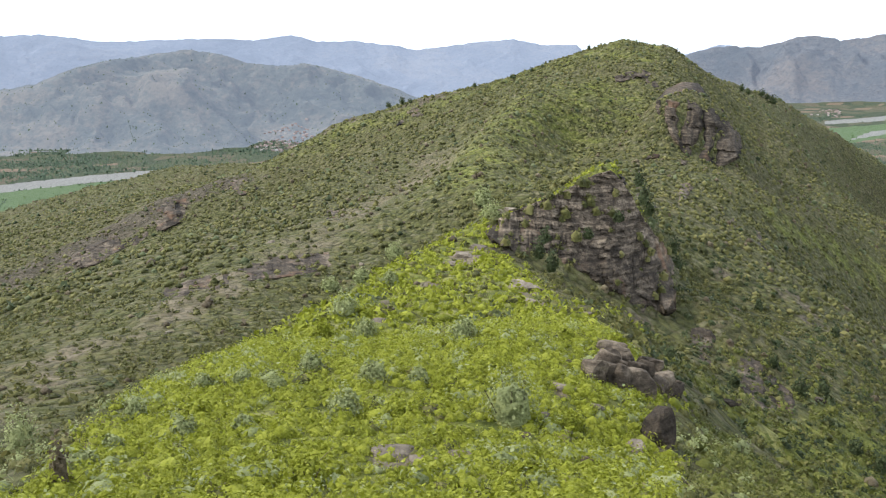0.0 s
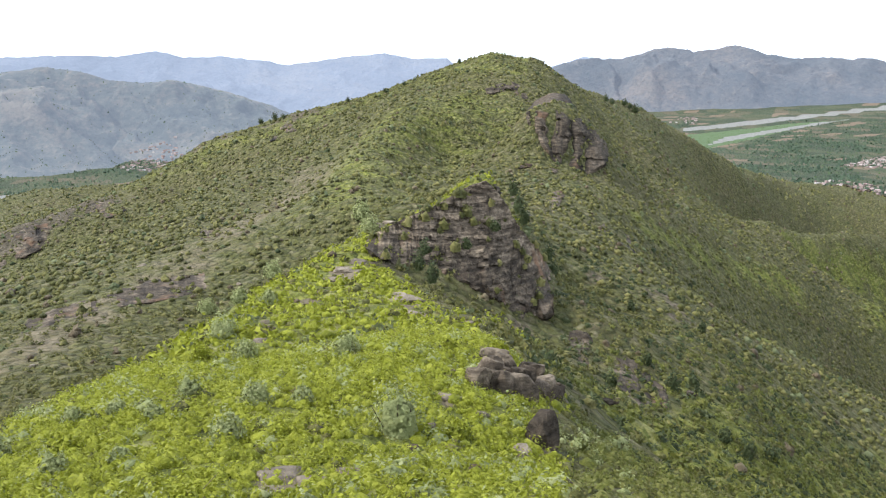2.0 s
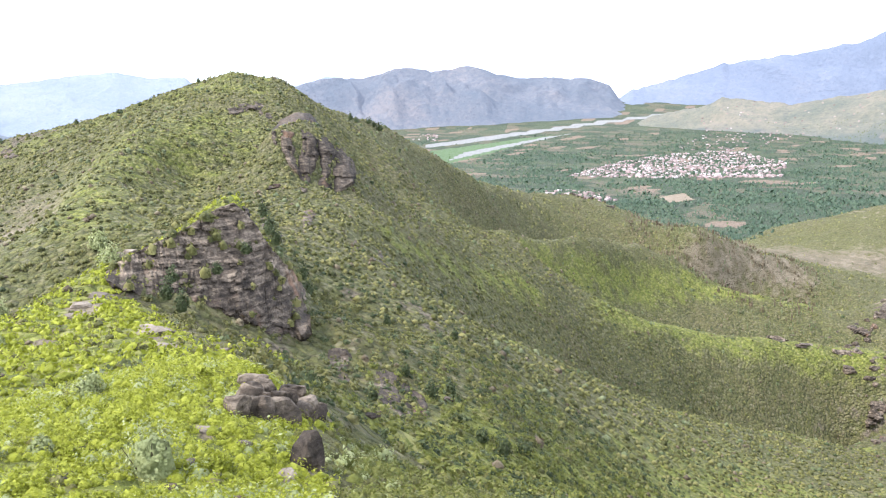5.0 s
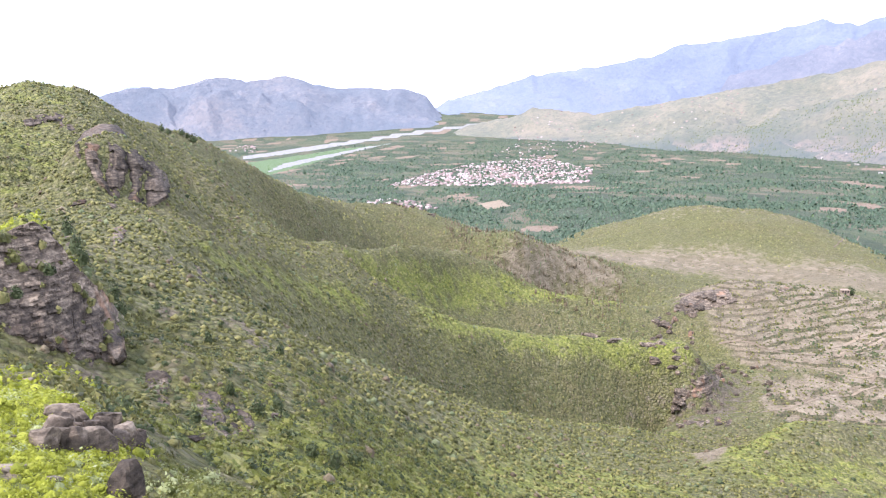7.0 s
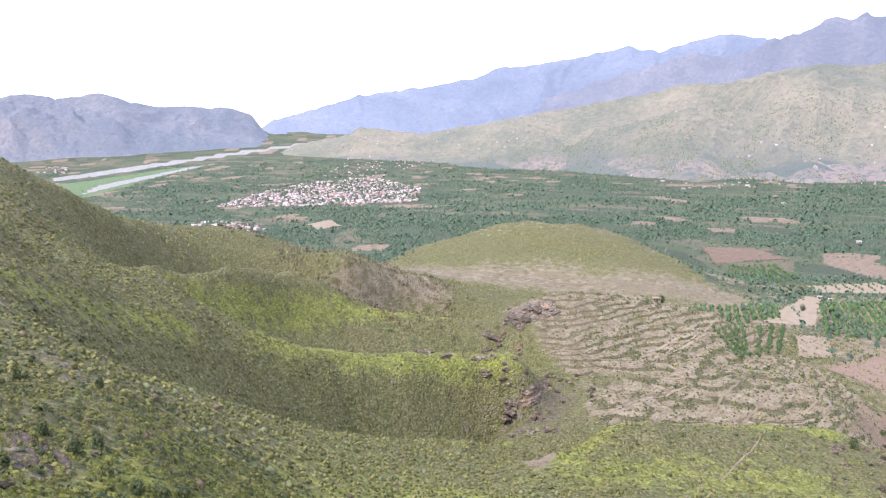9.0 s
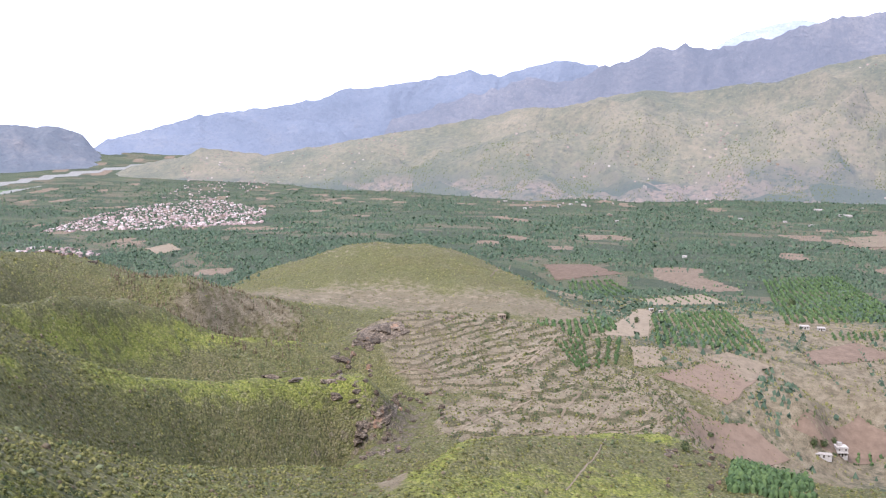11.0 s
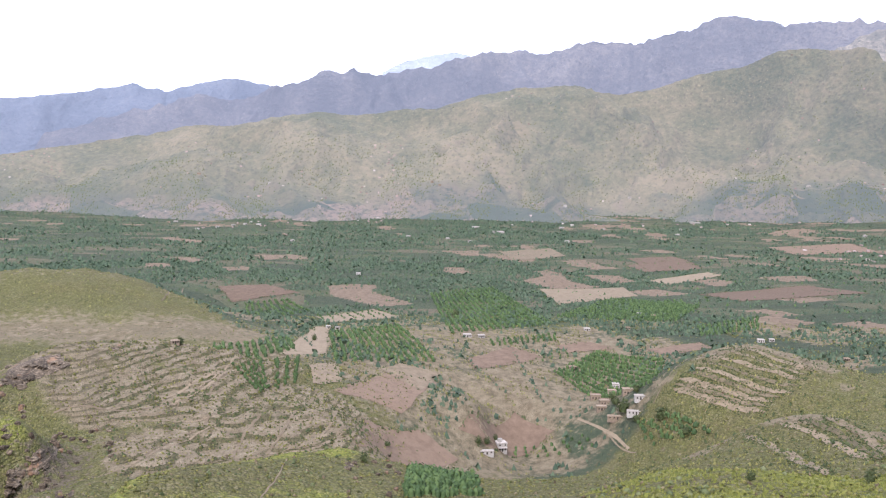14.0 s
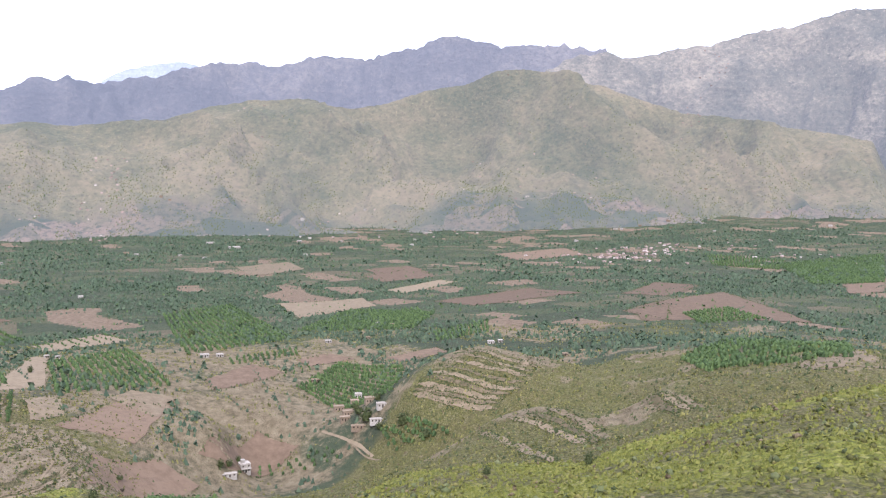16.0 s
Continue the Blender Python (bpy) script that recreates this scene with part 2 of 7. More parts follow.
def rock_material(name, dark, mid, light, rust):
    """Layered, stained rock; its tone layer also carries shade painted into the colour."""
    m, nt, b = mat(name, 0.9)
    beds, grain, stain = noise_of(nt, 0.45, 6, 0.65, (1, 1, 5)), noise_of(nt, 3.5, 6, 0.7), noise_of(nt, 0.12, 4, 0.6, (1.4, 1.4, 0.5))
    t = calc(nt, "ADD", calc(nt, "MULTIPLY", beds, 0.45), calc(nt, "ADD", calc(nt, "MULTIPLY", grain, 0.25), calc(nt, "MULTIPLY", noise_of(nt, 0.9, 6, 0.7), 0.3)))
    col = ramp(nt, t, [(0.40, dark), (0.5, mid), (0.60, light)])
    col = blend(nt, calc(nt, "MULTIPLY", step(nt, stain, 0.56, 0.68), 0.7), col, rust)
    geo = nt.nodes.new("ShaderNodeNewGeometry")
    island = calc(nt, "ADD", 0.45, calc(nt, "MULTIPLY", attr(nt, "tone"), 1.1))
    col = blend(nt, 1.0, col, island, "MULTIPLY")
    nt.links.new(col, b.inputs["Base Color"])
    bump(nt, b, calc(nt, "ADD", beds, grain), 0.8, 0.25)
    return m


def plain_material(name, a, b_, scale=0.5, rough=0.9, own=0.35):
    """Plaster, soil or bark: two tones in patches, each thing a little different."""
    m, nt, b = mat(name, rough)
    info = nt.nodes.new("ShaderNodeObjectInfo")
    t = calc(nt, "ADD", calc(nt, "MULTIPLY", noise_of(nt, scale, 6, 0.65), 1.0), calc(nt, "MULTIPLY", calc(nt, "SUBTRACT", info.outputs["Random"], 0.5), own))
    nt.links.new(ramp(nt, t, [(0.3, a), (0.7, b_)]), b.inputs["Base Color"])
    bump(nt, b, noise_of(nt, scale * 6, 4), 0.5, 0.08 / scale)
    return m


def island_material(name, stops):
    m, nt, b = mat(name, 0.85)
    geo = nt.nodes.new("ShaderNodeNewGeometry")
    t = calc(nt, "ADD", calc(nt, "MULTIPLY", geo.outputs["Random Per Island"], 0.9), calc(nt, "MULTIPLY", noise_of(nt, 0.3, 4), 0.1))
    nt.links.new(ramp(nt, t, stops), b.inputs["Base Color"])
    return m


GROUND = land_material()
LEAF_BRIGHT = leaf_material("bright_leaves", (0.132, 0.150, 0.013), (0.252, 0.276, 0.020), (0.362, 0.380, 0.050))
LEAF_SPUR = leaf_material("spur_leaves", (0.072, 0.086, 0.016), (0.135, 0.146, 0.028), (0.20, 0.20, 0.055))
LEAF_SILVER = leaf_material("silver_green_leaves", (0.18, 0.205, 0.080), (0.275, 0.305, 0.125), (0.38, 0.40, 0.19))
LEAF_GREY = leaf_material("grey_green_leaves", (0.065, 0.082, 0.034), (0.115, 0.135, 0.058), (0.18, 0.195, 0.095))
LEAF_OLIVE = leaf_material("olive_leaves", (0.033, 0.038, 0.012), (0.110, 0.111, 0.031), (0.218, 0.200, 0.070))
LEAF_DARK = leaf_material("dark_leaves", (0.028, 0.040, 0.015), (0.053, 0.070, 0.026), (0.09, 0.105, 0.042))
LEAF_ORCHARD = leaf_material("orchard_leaves", (0.030, 0.056, 0.022), (0.056, 0.098, 0.034), (0.096, 0.146, 0.050))
LEAF_GROVE = leaf_material("grove_leaves", (0.028, 0.048, 0.030), (0.054, 0.086, 0.052), (0.092, 0.126, 0.074))
LEAF_DRY = leaf_material("dry_twigs", (0.06, 0.045, 0.025), (0.13, 0.10, 0.06), (0.22, 0.18, 0.11))
ROCK = rock_material("brown_rock", (0.024, 0.019, 0.014), (0.080, 0.062, 0.045), (0.215, 0.172, 0.124), (0.19, 0.11, 0.066))
ROCK_PALE = rock_material("pale_rock", (0.085, 0.068, 0.050), (0.165, 0.136, 0.104), (0.27, 0.228, 0.175), (0.16, 0.125, 0.095))
SOIL_RED = plain_material("ploughed_soil", (0.090, 0.062, 0.043), (0.150, 0.106, 0.075), 0.16)
SOIL_BED = plain_material("terrace_soil", (0.075, 0.062, 0.036), (0.175, 0.138, 0.094), 0.25)
SOIL_TAN = plain_material("stubble_soil", (0.115, 0.090, 0.060), (0.195, 0.154, 0.106), 0.16)
BARK = plain_material("bark", (0.05, 0.035, 0.025), (0.12, 0.09, 0.065), 3.0)
PLASTER = plain_material("white_plaster", (0.24, 0.225, 0.205), (0.37, 0.35, 0.325), 0.8)
MUD_BRICK = plain_material("mud_brick", (0.16, 0.122, 0.09), (0.26, 0.208, 0.158), 0.8)
ROOFING = plain_material("flat_roof", (0.24, 0.215, 0.19), (0.38, 0.35, 0.32), 0.6)
OPENING = plain_material("dark_wood", (0.02, 0.017, 0.014), (0.06, 0.05, 0.04), 2.0)
TOWN_WALLS = island_material("town_walls", [(0.0, (0.14, 0.11, 0.10)), (0.3, (0.27, 0.20, 0.185)), (0.65, (0.36, 0.28, 0.26)), (0.95, (0.50, 0.46, 0.44))])

# Ridge crests, brinks, foot lines and gullies of the land, fitted to the camera's view: (bearing in degrees, distance,
# height above the river) in metres.
LINES = []


def line(kind, dip, *points):
    LINES.append((kind, dip, points))


line("near_brink", 0, (-29.5, 17, 241.8), (-21.1, 15, 242.3), (-7.6, 14, 242.3), (4.8, 14, 242.3), (14.8, 15, 242.0), (19.0, 17, 241.1))
line("near_slope", 0, (-27.3, 24, 239.6), (-17.0, 24, 240.2), (-5.4, 22, 240.6), (4.7, 23, 240.2), (12.6, 25, 239.6))
line("west_shoulder", 1.2, (-29.4, 23, 239.6), (-22.4, 32, 237.2), (-15.7, 42, 235.0), (-8.7, 60, 231.8), (-3.3, 82, 229.5), (0.6, 100, 228.8), (3.2, 122, 228.8))
line("ridge_path", 0, (-5.7, 37, 237.0), (0.6, 45, 235.7), (6.1, 55, 234.8), (8.4, 46, 235.9))
line("ridge_path_far", 0, (-1.7, 62, 232.5), (1.4, 74, 232.0), (3.1, 85, 231.4))
line("east_brink", 0, (16.2, 22, 239.2), (14.5, 25, 238.9), (14.8, 30, 238.2), (13.5, 34, 237.8), (10.8, 44, 236.1), (7.2, 55, 234.6), (4.5, 75, 232.1))
line("below_brink", 0, (19.4, 34, 233.2), (18.5, 39, 232.8), (17.6, 45, 232.3), (15.8, 57, 230.0), (13.0, 66, 229.1), (9.2, 72, 229.5), (6.8, 76, 229.8))
line("cliff_top", 1.5, (3.1, 90, 232.5), (6.7, 97, 234.2), (9.6, 104, 236.3), (11.6, 109, 236.5))
line("cliff_nose", 1.0, (12.2, 110, 233.8), (13.1, 108, 229.9), (14.4, 105, 227.8), (15.2, 103, 224.8))
line("cliff_foot", 0, (3.7, 84, 231.1), (6.8, 82, 228.8), (10.3, 82, 225.8), (13.4, 84, 223.5), (15.6, 92, 222.5))
line("below_cliff", 0, (16.1, 72, 224.5), (19.6, 66, 224.3), (21.9, 62, 223.6), (25.6, 60, 221.9))
line("hill_crest", 0.8, (-12.5, 350, 204.2), (-9.1, 350, 215.1), (-6.9, 348, 222.1), (-3.1, 345, 229.8), (2.4, 335, 238.9), (7.9, 330, 248.4), (11.3, 330, 254.5), (13.2, 330, 253.5), (14.6, 330, 252.3), (16.7, 345, 243.2), (18.8, 365, 236.3), (21.0, 390, 229.8), (22.9, 410, 221.7), (25.2, 430, 210.7), (27.3, 450, 200.9))
line("hill_shoulder", 0, (10.2, 275, 237.6), (5.4, 245, 233.3), (2.9, 212, 230.7), (1.9, 182, 228.6), (2.3, 150, 227.4))
line("hill_face", 0, (8.1, 252, 227.3), (6.6, 212, 222.5), (9.9, 238, 224.0), (13.1, 256, 229.7))
line("saddle", 0, (5.5, 165, 225.5), (8.1, 182, 224.7), (11.1, 195, 224.4))
line("cliff_two_top", 0.5, (13.7, 248, 238.2), (15.4, 255, 240.0), (17.2, 265, 238.4), (18.6, 270, 230.0))
line("cliff_two_foot", 0, (15.0, 232, 225.2), (17.1, 238, 223.3), (19.1, 245, 223.6))
line("hill_east", 0, (15.5, 165, 223.9), (19.9, 235, 216.7), (23.9, 300, 205.0), (22.0, 335, 219.7))
line("hill_east_low", 0, (17.6, 125, 219.8), (22.8, 130, 216.3), (26.5, 110, 213.7))
line("flank_edge", 1.2, (-28.3, 150, 210.4), (-24.0, 165, 209.7), (-18.1, 188, 210.3), (-12.6, 215, 212.7), (-8.4, 240, 216.6), (-5.0, 265, 221.1))
line("flank_mid", 0, (-28.4, 55, 228.6), (-25.5, 85, 221.7), (-18.4, 100, 220.6), (-11.6, 125, 219.8), (-6.3, 150, 221.5), (-1.7, 190, 221.4), (0.6, 250, 225.6))
line("band_top", 0, (-28.1, 255, 190.1), (-21.4, 280, 196.2), (-16.5, 300, 203.8), (-13.6, 318, 205.9))
line("olive_top", 2.5, (-27.8, 540, 151.5), (-24.6, 520, 161.2), (-19.5, 490, 180.4), (-16.7, 475, 191.5), (-12.4, 455, 196.9))
line("skyline_east", 2.0, (18.7, 372, 236.8), (21.1, 395, 231.4), (23.4, 425, 218.8), (25.5, 455, 207.4), (28.4, 510, 191.5), (30.7, 560, 178.6), (33.3, 600, 171.7), (35.2, 610, 167.6), (36.9, 600, 163.5))
line("skyline_low", 0.5, (39.0, 590, 154.1), (41.3, 590, 148.9), (43.6, 610, 139.4))
line("east_a", 0, (18.9, 205, 217.9), (24.3, 268, 205.0), (29.8, 368, 184.2), (33.6, 428, 172.8), (36.7, 470, 164.8))
line("brown_wood", 0, (37.4, 475, 154.1), (41.3, 525, 144.0), (45.1, 580, 137.2), (48.1, 600, 126.0))
line("spur_far", 0.9, (28.3, 350, 180.7), (33.6, 390, 162.3), (37.4, 430, 149.9), (41.3, 470, 141.5), (45.1, 500, 134.4), (48.9, 510, 127.6))
line("spur_mid_head", 0, (21.7, 220, 209.9), (26.7, 260, 191.8), (32.1, 300, 177.5))
line("spur_mid", 1.1, (35.9, 330, 162.9), (39.4, 355, 150.7), (43.2, 375, 140.6), (47.1, 395, 134.8), (50.8, 410, 129.3), (53.5, 415, 129.8))
line("spur_near", 0.9, (26.6, 180, 199.8), (31.5, 215, 180.8), (35.8, 245, 162.7), (39.7, 270, 146.8), (43.7, 300, 130.8), (48.3, 325, 120.6), (52.1, 345, 111.4))
line("slope_low", 0, (18.5, 95, 222.7), (22.6, 90, 218.5), (27.8, 85, 214.7), (33.4, 120, 201.2), (37.3, 140, 188.8), (41.3, 180, 171.4), (45.3, 240, 147.6))
line("slope_foot", 0, (19.7, 55, 224.8), (29.3, 68, 217.1), (35.3, 95, 202.9), (43.3, 150, 176.8), (51.1, 220, 148.2))
line("spur_last", 1.2, (56.3, 250, 147.4), (59.4, 290, 140.6), (64.1, 320, 133.3), (69.5, 345, 128.6), (73.5, 355, 126.7))
line("spur_last_end", 0, (75.2, 345, 124.3), (77.5, 330, 123.1))
line("spur_last_low", 0, (58.6, 235, 148.3), (66.5, 255, 140.0), (74.2, 280, 131.9))
line("gully_mouth", 0, (52.4, 372, 106.5), (54.7, 390, 104.2), (56.3, 430, 107.1))
line("bare_hill", 0.7, (54.8, 540, 132.3), (58.6, 575, 127.7), (62.5, 600, 121.6), (66.3, 590, 115.5), (65.2, 560, 114.4))
line("bare_slope", 0, (56.3, 480, 120.5), (61.0, 500, 114.7), (65.2, 490, 111.1), (70.2, 510, 103.4), (72.9, 490, 103.7))
line("bare_foot", 0, (58.6, 410, 110.5), (64.5, 430, 106.9), (70.3, 440, 106.8), (74.1, 450, 103.9))
line("round_hill", 1.0, (48.3, 930, 110.9), (50.2, 940, 119.5), (52.6, 950, 128.4), (55.6, 960, 129.1), (58.7, 950, 125.0), (60.9, 930, 115.8), (63.6, 900, 98.0))
line("round_foot", 0, (45.7, 760, 106.5), (49.6, 760, 101.8), (54.8, 770, 100.5), (58.6, 740, 98.2), (62.5, 760, 99.3), (64.4, 740, 96.0))
line("vale", 0, (66.3, 760, 92.3), (68.6, 650, 98.1), (73.9, 740, 90.0), (79.3, 690, 86.8), (77.7, 560, 86.4), (83.0, 560, 69.7), (82.9, 600, 84.2))
line("lowland", 0, (78.0, 470, 68.2), (84.3, 560, 53.5), (81.7, 640, 73.6), (89.4, 640, 67.9), (91.2, 800, 78.3), (81.6, 800, 84.1), (70.4, 800, 84.0))
line("lowland_far", 0, (60.2, 1150, 75.9), (66.8, 1150, 72.5), (77.7, 1180, 67.5), (89.1, 1250, 63.7), (100.2, 1250, 73.5), (110.2, 1150, 94.0))
line("terrace_hill", 1.0, (95.3, 600, 110.0), (97.1, 620, 117.2), (99.6, 640, 122.4), (102.5, 630, 120.4), (105.3, 600, 120.0))
line("terrace_foot", 0, (93.7, 560, 78.1), (96.3, 520, 81.9), (94.7, 570, 99.2))
line("terrace_near", 0.8, (97.8, 440, 106.0), (100.3, 450, 117.0), (102.4, 455, 123.6), (104.8, 450, 128.8), (107.5, 430, 132.9), (110.1, 400, 136.5))
line("terrace_back", 0, (107.3, 560, 118.7), (110.4, 640, 120.5), (112.1, 560, 125.3))
line("green_spur", 2.0, (91.8, 225, 162.0), (93.5, 225, 165.8), (96.4, 225, 170.2), (100.1, 215, 174.8), (104.4, 205, 179.2), (107.7, 200, 183.5), (112.6, 200, 192.3))
line("green_spur_east", 2.0, (106.0, 190, 184.3), (109.7, 190, 188.3), (115.0, 200, 194.9), (120.0, 205, 200.9), (125.2, 210, 205.5))
line("green_low", 0, (98.4, 160, 188.7), (106.0, 150, 193.5), (116.9, 140, 205.8), (123.3, 140, 211.6))
line("east_vale", 0, (111.4, 430, 146.6), (116.6, 480, 144.7), (123.1, 450, 165.1), (114.8, 700, 126.1), (121.5, 700, 124.5))
line("plain_far", 0, (-36, 2100, 10.7), (-28, 2200, 7.1), (-15, 2400, 14.7), (0, 2900, 21.8), (15, 3500, 35.9), (23, 4000, 40.4), (30, 4400, 96.3), (37, 4850, 169.6), (42, 4700, 151.5), (50, 4200, 103.3), (55, 3800, 64.1), (64, 3500, 54.3), (75, 3400, 65.9), (84, 3300, 59.7), (95, 3300, 82.8), (105, 3300, 100.1), (114, 3300, 152.1), (128, 3000, 145.2))
line("plain_middle", 0, (-36, 1500, 12.4), (-28, 1550, 15.6), (-15, 1600, 13.7), (5, 1900, 16.7), (24, 2600, 22.5), (37, 2100, 36.7), (45, 2050, 41.8), (55, 2200, 45.9), (64, 2250, 45.2), (75, 2150, 50.6), (84, 2100, 55.2), (95, 2100, 58.9), (105, 2050, 70.6), (115, 2000, 82.1), (128, 1700, 95.3))
line("plain_near", 0, (-36, 950, 30.7), (-15, 950, 30.7), (5, 1000, 37.4), (20, 1150, 36.9), (30, 1350, 45.8), (38, 1500, 49.9), (45, 1550, 59.7), (55, 1600, 64.9))
line("plain_edge", 0, (-36, 1100, 36.2), (-28, 700, 69.0), (-15, 700, 88.4), (5, 700, 75.5), (16, 700, 101.2))
line("vale_head", 0, (30, 780, 91.3), (38, 780, 91.3))
for far, down in ((0.6, 70), (1.5, 52), (3, 43), (7, 34.5)):
    line("summit", 0, *((a, far, EYE - far * math.tan(radians(down))) for a in range(-40, 331, 5)))
for far, down in ((20, 26), (90, 24), (300, 20), (1000, 10), (2300, 5), (4900, 2)):
    line("rear", 0, *((a, far, EYE - far * math.tan(radians(down))) for a in range(145, 311, 15)))

# Mountain crests round the valley, drawn nearer and scaled to fit the camera's view: (bearing in degrees, height above
# the river in metres).
CRESTS = {}
CRESTS["mountain_river"] = (3300, 2250, [(-35.30, 48), (-30.45, 92), (-26.93, 134), (-25.11, 151), (-23.18, 197), (-21.56, 226), (-19.60, 239), (-17.26, 261), (-16.41, 269), (-14.20, 255), (-12.49, 220), (-10.72, 212), (-8.93, 218), (-6.77, 193), (-4.95, 162), (-2.38, 109), (0.60, 45)])
CRESTS["mountain_blue"] = (4650, 3800, [(-34.82, 268), (-28.39, 307), (-26.62, 337), (-24.53, 343), (-22.70, 329), (-20.50, 311), (-17.21, 326), (-14.15, 333), (-12.07, 322), (-9.75, 354), (-8.16, 314), (-5.99, 323), (-3.08, 295), (-1.62, 277), (2.42, 318), (4.61, 329), (6.43, 303), (8.60, 300), (9.17, 260), (12.06, 183)])
CRESTS["mountain_tip"] = (4900, 4700, [(14.29, 227), (16.31, 272), (17.46, 304), (18.30, 295), (19.82, 243)])
CRESTS["mountain_gorge"] = (4500, 4000, [(13.90, 184), (15.58, 254), (17.62, 289), (19.83, 287), (21.49, 325), (23.13, 337), (24.23, 317), (26.75, 347), (28.55, 298), (30.67, 282), (32.41, 275), (34.45, 275), (35.82, 236), (37.01, 189), (37.53, 182)])
CRESTS["mountain_far"] = (4800, 4450, [(35.62, 181), (37.06, 207), (39.98, 264), (42.20, 331), (44.78, 358), (47.38, 385), (50.35, 433), (51.82, 481), (54.39, 494), (58.35, 556), (60.11, 586), (62.22, 562), (65.70, 640), (68.28, 616), (70.10, 594)])
CRESTS["mountain_snow"] = (4930, 4800, [(75.28, 699), (76.54, 754), (77.45, 785), (79.27, 826), (80.74, 838), (82.61, 787)])
CRESTS["mountain_dark"] = (4500, 4000, [(53.48, 265), (55.33, 318), (57.92, 383), (60.15, 436), (62.01, 483), (64.23, 527), (67.01, 507), (68.28, 559), (71.18, 614), (71.70, 646), (74.01, 672), (76.00, 668), (78.92, 701), (81.86, 761), (84.81, 815), (86.68, 784), (88.50, 842), (90.70, 851), (92.17, 830), (93.96, 880), (96.78, 934), (98.88, 928), (100.96, 893), (102.19, 916), (104.39, 909), (105.86, 880), (107.67, 880), (109.48, 828)])
CRESTS["mountain_green"] = (3850, [(37, 3700), (46, 3350), (54, 3000), (64, 2700), (110, 2700), (126, 2900)], [(37.00, 96), (39.19, 114), (41.41, 143), (42.90, 182), (45.12, 166), (46.80, 151), (48.86, 175), (51.84, 209), (54.80, 243), (57.71, 277), (60.91, 314), (63.34, 356), (66.40, 362), (69.00, 406), (70.89, 426), (71.36, 433), (73.87, 421), (76.41, 442), (79.35, 454), (81.93, 510), (84.90, 549), (88.61, 558), (91.21, 538), (93.03, 555), (95.88, 616), (98.69, 642), (100.71, 697), (102.40, 704), (103.71, 691), (107.37, 660), (112.41, 539), (119.18, 467), (125.38, 399)])
CRESTS["mountain_east"] = (4350, 3760, [(96.5, 420), (99.5, 560), (101.8, 670), (103.71, 754), (105.51, 823), (107.31, 851), (109.46, 847), (112.25, 879), (114.30, 897), (116.61, 949), (118.87, 966), (120.42, 1006), (121.95, 1032), (123.99, 1027), (127.78, 972)])
# Plots of the plain: (bearing in degrees, distance in metres) of their corners.
RIVER = [
    [(23.73, 3060), (26.34, 3204), (30.03, 3478), (33.77, 3755), (37.51, 3982), (41.98, 4326), (41.80, 4410), (39.38, 4190), (33.77, 3870), (28.56, 3560), (23.90, 3200)],
    [(25.20, 2582), (28.52, 2933), (31.51, 3271), (33.76, 3546), (31.51, 3365), (28.53, 3062), (26.32, 2858)],
    [(-28.16, 1668), (-25.70, 1703), (-22.82, 1742), (-19.49, 1786), (-17.41, 1891), (-19.46, 1896), (-22.78, 1857), (-27.50, 1792), (-28.10, 1786)],
    [(37.52, 4714), (41.98, 4708), (41.91, 4869), (39.38, 4847)],
]
MEADOWS = [
    [(23.61, 2918), (25.19, 2476), (28.52, 2850), (32.26, 3442), (30.03, 3354), (26.33, 3067)],
    [(-28.23, 1527), (-25.82, 1463), (-20.18, 1751), (-16.71, 1893), (-17.78, 1793), (-24.43, 1724), (-28.16, 1668)],
    [(-28.33, 1352), (-23.92, 1442), (-25.78, 1537), (-28.21, 1559)],
]


# ---- the land ----
def lattice(ix, iy, seed):
    h = (ix.astype(np.int64) * 374761393 + iy.astype(np.int64) * 668265263 + seed * 1442695041) & 0xFFFFFFFF
    h = ((h ^ (h >> 13)) * 1274126177) & 0xFFFFFFFF
    return ((h ^ (h >> 16)) & 0xFFFFFF) / float(0xFFFFFF)


def value_noise(x, y, seed=0):
    ix, iy = np.floor(x), np.floor(y)
    fx, fy = x - ix, y - iy
    fx, fy = fx * fx * (3 - 2 * fx), fy * fy * (3 - 2 * fy)
    a, b = lattice(ix, iy, seed), lattice(ix + 1, iy, seed)
    c, d = lattice(ix, iy + 1, seed), lattice(ix + 1, iy + 1, seed)
    return (a + (b - a) * fx) * (1 - fy) + (c + (d - c) * fx) * fy


def fbm(x, y, octaves=5, seed=0, ridged=False):
    total, amp, norm = 0, 1.0, 0.0
    for k in range(octaves):
        n = value_noise(x * 2 ** k + 17.3 * k, y * 2 ** k - 9.1 * k, seed + k) * 2 - 1
        total = total + amp * ((1 - 2 * np.abs(n)) if ridged else n)
        norm, amp = norm + amp, amp * 0.52
    return total / norm


def controls():
    """Points along the lines of the land: bearing and log distance, and the slope at which each is seen from the summit."""
    pts = []
    for kind, dip, points in LINES:
        for (a0, r0, z0), (a1, r1, z1) in zip(points, points[1:]):
            n = max(1, int(math.hypot(radians(a1 - a0), math.log(r1 / r0)) / 0.03))
            for k in range(n + (points[-1] == (a1, r1, z1))):
                s = k / n
                lr = math.log(r0) * (1 - s) + math.log(r1) * s
                t0, t1 = (z0 - EYE) / r0, (z1 - EYE) / r1
                a, t = a0 + (a1 - a0) * s, t0 + (t1 - t0) * s
                pts.append((radians(a), lr, t))
                if dip:
                    pts.append((radians(a), lr + 0.11, t - math.tan(radians(dip))))
    return np.array(pts)


